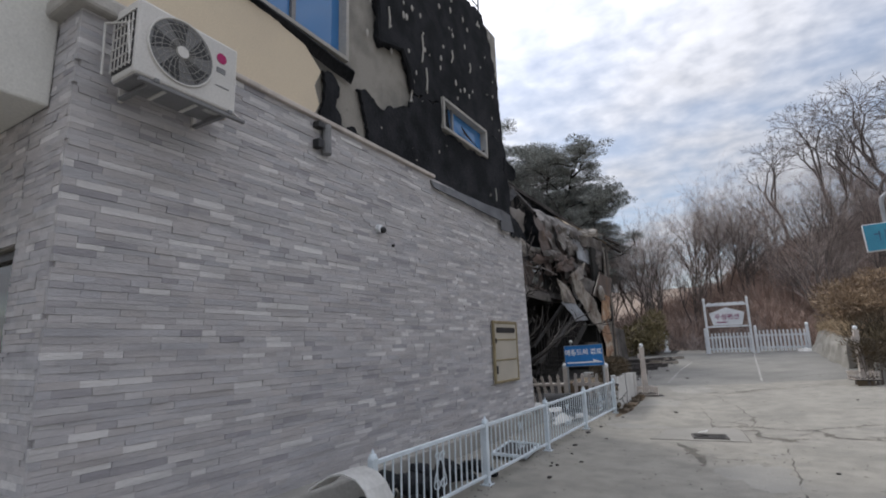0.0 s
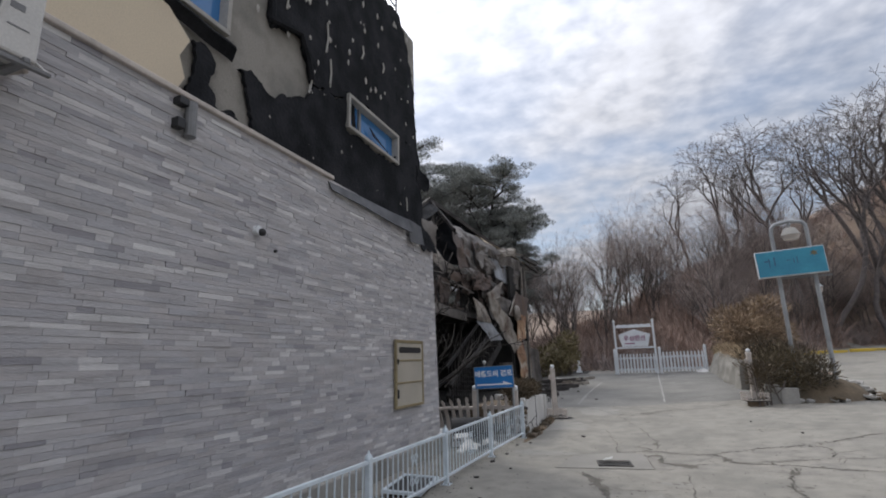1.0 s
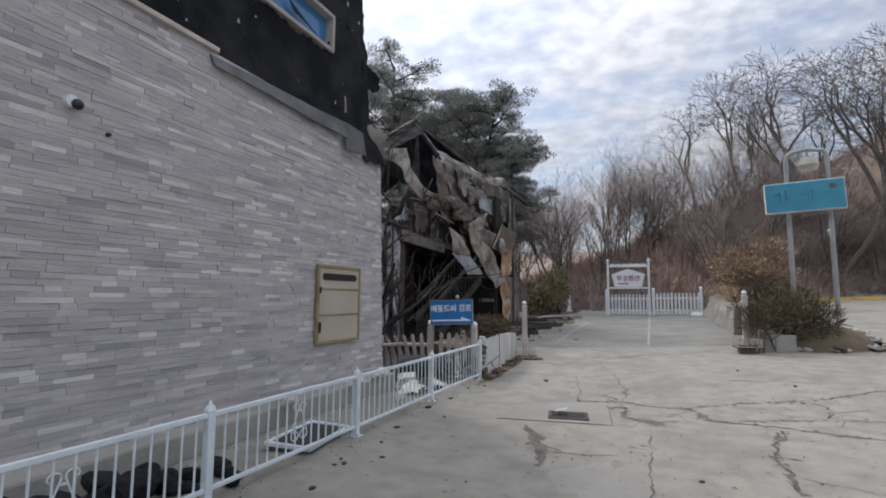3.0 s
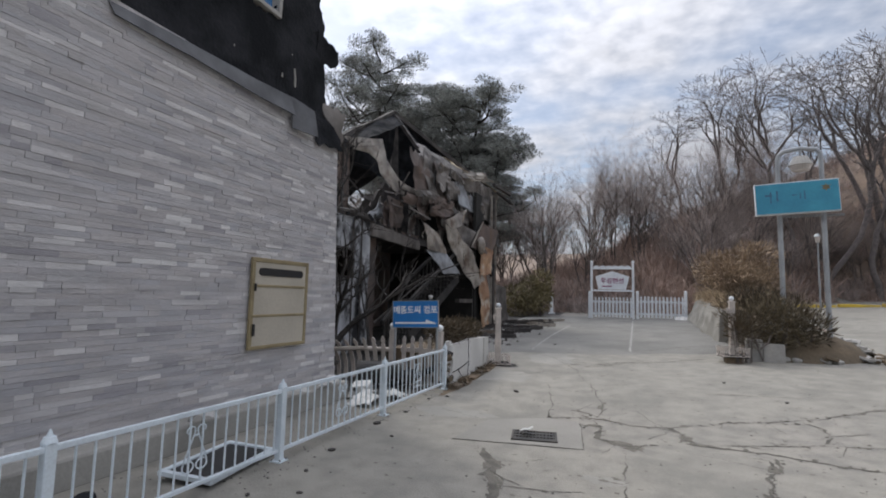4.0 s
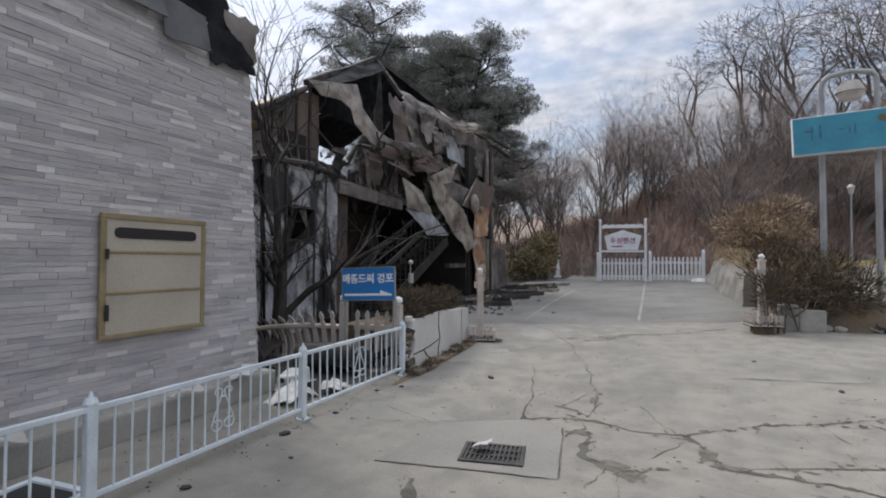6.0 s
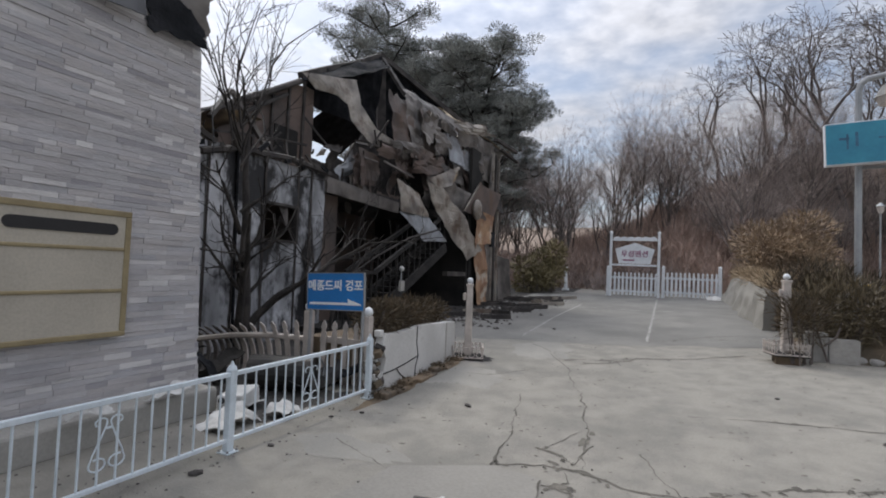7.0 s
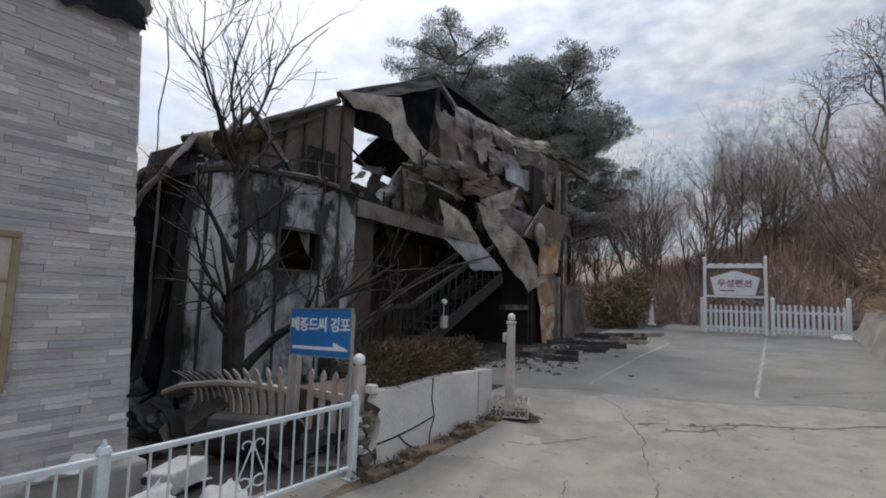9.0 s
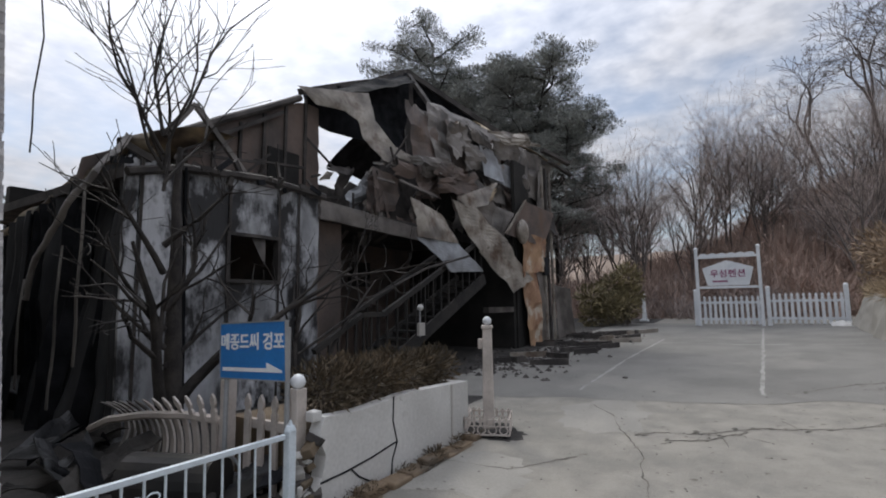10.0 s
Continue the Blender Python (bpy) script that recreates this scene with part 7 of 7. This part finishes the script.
# heap of charred lumps behind the fence
heap = random.Random(41)
for k in range(34):
    y = heap.uniform(3.4, 5.75)
    x = heap.uniform(-3.25, -2.68) + (0.12 if y > 5 else 0)
    s_ = heap.uniform(0.07, 0.17) * (1.0 if y < 5.1 else 0.6)
    bm = ball((0, 0, 0), s_, sub=2, squash=(1.2, 1.0, 0.7))
    for vert in bm.verts:
        vert.co *= 1 + 0.5 * noise.noise(vert.co * 9 + Vector((k, 0, 0)))
    bmesh.ops.translate(bm, vec=(x, y, s_ * 0.55 + (0.12 if k % 3 == 0 and y < 5 else 0)), verts=bm.verts)
    solo("charred_lump", bm, M_CHAR, "lump of charred insulation heaped behind the fence", "debris", "charred heap")
# fallen framed pane
fp = thing("fallen_window", (-2.8, 6.7, 0.0), "black window pane in a bent white frame lying on the ground", "window frame")
FP = pose(-2.80, 6.68, 0.05, 0, 3, 8)
for name, bx, m in (("pane", box(-0.21, 0.21, -0.40, 0.40, 0.0, 0.012), M_BLACKP), ("frame", box(-0.25, 0.25, -0.45, -0.40, -0.01, 0.03, 0.005), M_FENCE), ("frame", box(-0.25, 0.25, 0.40, 0.45, -0.01, 0.03, 0.005), M_FENCE), ("frame", box(-0.25, -0.21, -0.40, 0.40, -0.01, 0.03, 0.005), M_FENCE), ("frame", box(0.21, 0.25, -0.40, 0.40, -0.01, 0.03, 0.005), M_FENCE)):
    bmesh.ops.transform(bx, matrix=FP, verts=bx.verts)
    part(name, bx, m, fp)
# white sheeting and foam blocks by the picket fence
for k, (x, y, w, l, m) in enumerate(((-2.98, 9.5, 0.36, 0.5, M_CLOTH), (-2.75, 10.0, 0.25, 0.3, M_CLOTH), (-3.3, 9.9, 0.35, 0.5, M_CLOTH), (-3.35, 8.45, 0.10, 0.35, M_CLOTH), (-3.4, 9.2, 0.12, 0.4, M_CLOTH), (-3.38, 7.0, 0.07, 0.3, M_CLOTH))):
    z = 0.28 if x < -3.32 and y < 9.6 else 0.03
    solo("white_sheeting", sheet((x - w / 2, y - l / 2, z), (x + w / 2, y - l / 2, z + 0.03), (x + w / 2, y + l / 2, z + 0.02), (x - w / 2, y + l / 2, z + 0.1), 0.10, n=12, freq=3.2, seed=k, thick=0.006, ragged=0.18), m, "torn white insulation sheeting on the ground", "sheeting", "torn sheeting")
fo = thing("foam_box", (-3.25, 10.15, 0.02), "dirty white foam box with a dark hole", "box")
bm = box(-0.14, 0.14, -0.2, 0.2, 0, 0.17, 0.02)
bmesh.ops.transform(bm, matrix=pose(-3.3, 9.95, 0.03, 4, -5, 20), verts=bm.verts)
part("body", bm, M_CLOTH, fo)
# black disc on the face paints the dark of the hole
bm = rod((-0.05, -0.266, 0.14), (-0.05, -0.255, 0.14), 0.03, 0.035, 12)
bmesh.ops.transform(bm, matrix=pose(-3.3, 9.95, 0.03, 4, -5, 20), verts=bm.verts)
part("hole", bm, M_BLACKP, fo)
# dark wreckage between the two houses
wr = random.Random(51)
for k in range(26):
    x, y = wr.uniform(-6.0, -3.6), wr.uniform(9.9, 11.0)
    if k < 6:
        x, y = wr.uniform(-3.4, -2.7), wr.uniform(10.5, 11.0)
    a = wr.uniform(0, 3.14)
    l, w = wr.uniform(0.25, 0.8), wr.uniform(0.1, 0.3)
    dx, dy = math.cos(a) * l, math.sin(a) * l
    solo("wreckage_sheet", sheet((x, y, 0.06), (x + dx, y + dy, wr.uniform(0.05, 0.35)), (x + dx - dy * w, y + dy + dx * w, wr.uniform(0.05, 0.4)), (x - dy * w, y + dx * w, 0.15), 0.09, n=6, freq=3, seed=k), (M_SOOTM, M_DARK, M_CHAR, M_ASH)[k % 4], "crumpled sooty metal wreckage on the ground", "wreckage", "wreckage between the houses")
drum = thing("fallen_drum", (-3.35, 10.75, 0.02), "dented dark drum lying on its side", "drum")
part("shell", rod((-3.75, 10.55, 0.24), (-3.05, 10.85, 0.24), 0.2, 0.2, 20), M_BARREL, drum)
part("rim", pipe([(-3.05 + 0.078 * math.cos(a) * 0, 10.85 + 0.2 * math.cos(a) * 0.92, 0.24 + 0.2 * math.sin(a)) for a in [2 * math.pi * k / 16 for k in range(17)]], 0.012, 5), M_GALV, drum)
# charred boards strewn before the burnt house
for k in range(30):
    x, y = wr.uniform(-4.4, -2.6), wr.uniform(18.0, 24.5)
    if k > 21:
        x, y = wr.uniform(-4.2, -1.4), wr.uniform(23.2, 25.0)
    a = wr.gauss(0.25, 0.5)
    l = wr.uniform(0.4, 1.3)
    z = ground_z(x, y) + 0.04
    solo("charred_board", bar((x - math.cos(a) * l / 2, y - math.sin(a) * l / 2, z), (x + math.cos(a) * l / 2, y + math.sin(a) * l / 2, z + 0.04), 0.05, 0.12), M_CHAR2 if k % 5 else M_SHEET, "charred board strewn on the concrete", "board", "charred boards")
V, Fc = [], []
for _ in range(700):
    x, y = wr.gauss(-4.0, 0.7), wr.uniform(16.5, 25)
    if x > -2.2 or x < -5.2:
        continue
    a, s_ = wr.uniform(0, 6.28), wr.uniform(0.02, 0.09)
    z = ground_z(x, y)
    i = len(V)
    V += [(x + s_ * math.cos(a + t), y + s_ * math.sin(a + t), z + 0.002) for t in (0, 2.1, 4.2)] + [(x, y, z + s_ * 0.8)]
    Fc += [(i, i + 1, i + 3), (i + 1, i + 2, i + 3), (i + 2, i, i + 3)]
soup("burnt_rubble", V, Fc, M_CHAR2, label="burnt rubble and ash at the foot of the house", category="rubble", kind="stuff")

# ---- stone strips of the cladding: one by one near the path, the rest joined ----
def strip_rows(length, z0, z1, seed):
    """(u0, u1, z0, z1, depth) of every strip on a face of that length."""
    rng = random.Random(seed)
    z = z0
    while z < z1 - 0.02:
        h = min(rng.choice((0.030, 0.040, 0.046, 0.050, 0.054)), z1 - z)
        u = -rng.uniform(0, 0.3)
        while u < length:
            w = rng.choice((0.13, 0.18, 0.24, 0.30, 0.40))
            a, b = max(0, u), min(length, u + w)
            if b - a > 0.03:
                yield a, b, z, z + h, rng.gauss(0, 0.0022) + (0.004 if rng.random() < 0.12 else 0)
            u += w
        z += h


def strip_mesh():
    bm = box(-0.03, 0.0, -0.5, 0.5, -0.5, 0.5)
    return mesh_of("brick", bm, M_BRICK)


BRICK = strip_mesh()
JOINT = 0.0009
V, Fc = [], []


def add_strip(corner, m):
    i = len(V)
    for c in corner:
        V.append(tuple(m @ Vector(c)))
    Fc.extend([(i, i + 1, i + 2, i + 3), (i, i + 4, i + 5, i + 1), (i + 1, i + 5, i + 6, i + 2), (i + 2, i + 6, i + 7, i + 3), (i + 3, i + 7, i + 4, i)])


singles = 0
for u0, u1, z0, z1, d in strip_rows(WY1 - WY0 + 0.06, 0.0, WTOP, 3):
    corner = WY1 + 0.07 - 0.058 * z0      # the corner is battered
    y0, y1 = WY0 + u0 + JOINT, min(corner, WY0 + u1 - JOINT)
    if y1 - y0 < 0.02:
        continue
    za, zb = z0 + JOINT, z1 - JOINT
    if singles < 298 and 5.2 < (y0 + y1) / 2 < 7.2 and 0.55 < (za + zb) / 2 < 2.9:
        ob = new("brick", BRICK)
        ob.parent = wall_side
        o = origin(wall_side)
        ob.matrix_basis = Matrix.LocRotScale(Vector((WX + d, (y0 + y1) / 2, (za + zb) / 2)) - o, None, (1.0 + d / 0.03, y1 - y0, zb - za))
        singles += 1
    else:
        x = WX + d
        add_strip([(x, y0, za), (x, y1, za), (x, y1, zb), (x, y0, zb), (WX - 0.032, y0, za), (WX - 0.032, y1, za), (WX - 0.032, y1, zb), (WX - 0.032, y0, zb)], Matrix())
for u0, u1, z0, z1, d in strip_rows(0.63, 0.0, WTOP, 4):
    x0, x1 = WX - u1 + JOINT, WX - u0 - JOINT
    if u0 == 0:
        x1 -= 0.034
    y = WY0 - d
    add_strip([(x0, y, z0 + JOINT), (x1, y, z0 + JOINT), (x1, y, z1 - JOINT), (x0, y, z1 - JOINT), (x0, WY0 + 0.032, z0 + JOINT), (x1, WY0 + 0.032, z0 + JOINT), (x1, WY0 + 0.032, z1 - JOINT), (x0, WY0 + 0.032, z1 - JOINT)], Matrix())
for u0, u1, z0, z1, d in strip_rows(1.97, 2.37, 3.40, 5):
    x0, x1, y = WX - 0.63 - u1 + JOINT, WX - 0.63 - u0 - JOINT, WY0 - d
    add_strip([(x0, y, z0 + JOINT), (x1, y, z0 + JOINT), (x1, y, z1 - JOINT), (x0, y, z1 - JOINT), (x0, WY0 + 0.029, z0 + JOINT), (x1, WY0 + 0.029, z0 + JOINT), (x1, WY0 + 0.029, z1 - JOINT), (x0, WY0 + 0.029, z1 - JOINT)], Matrix())
rest = soup("bricks", V, Fc, M_BRICKI, wall_side)
tagged(rest, kind="stuff")
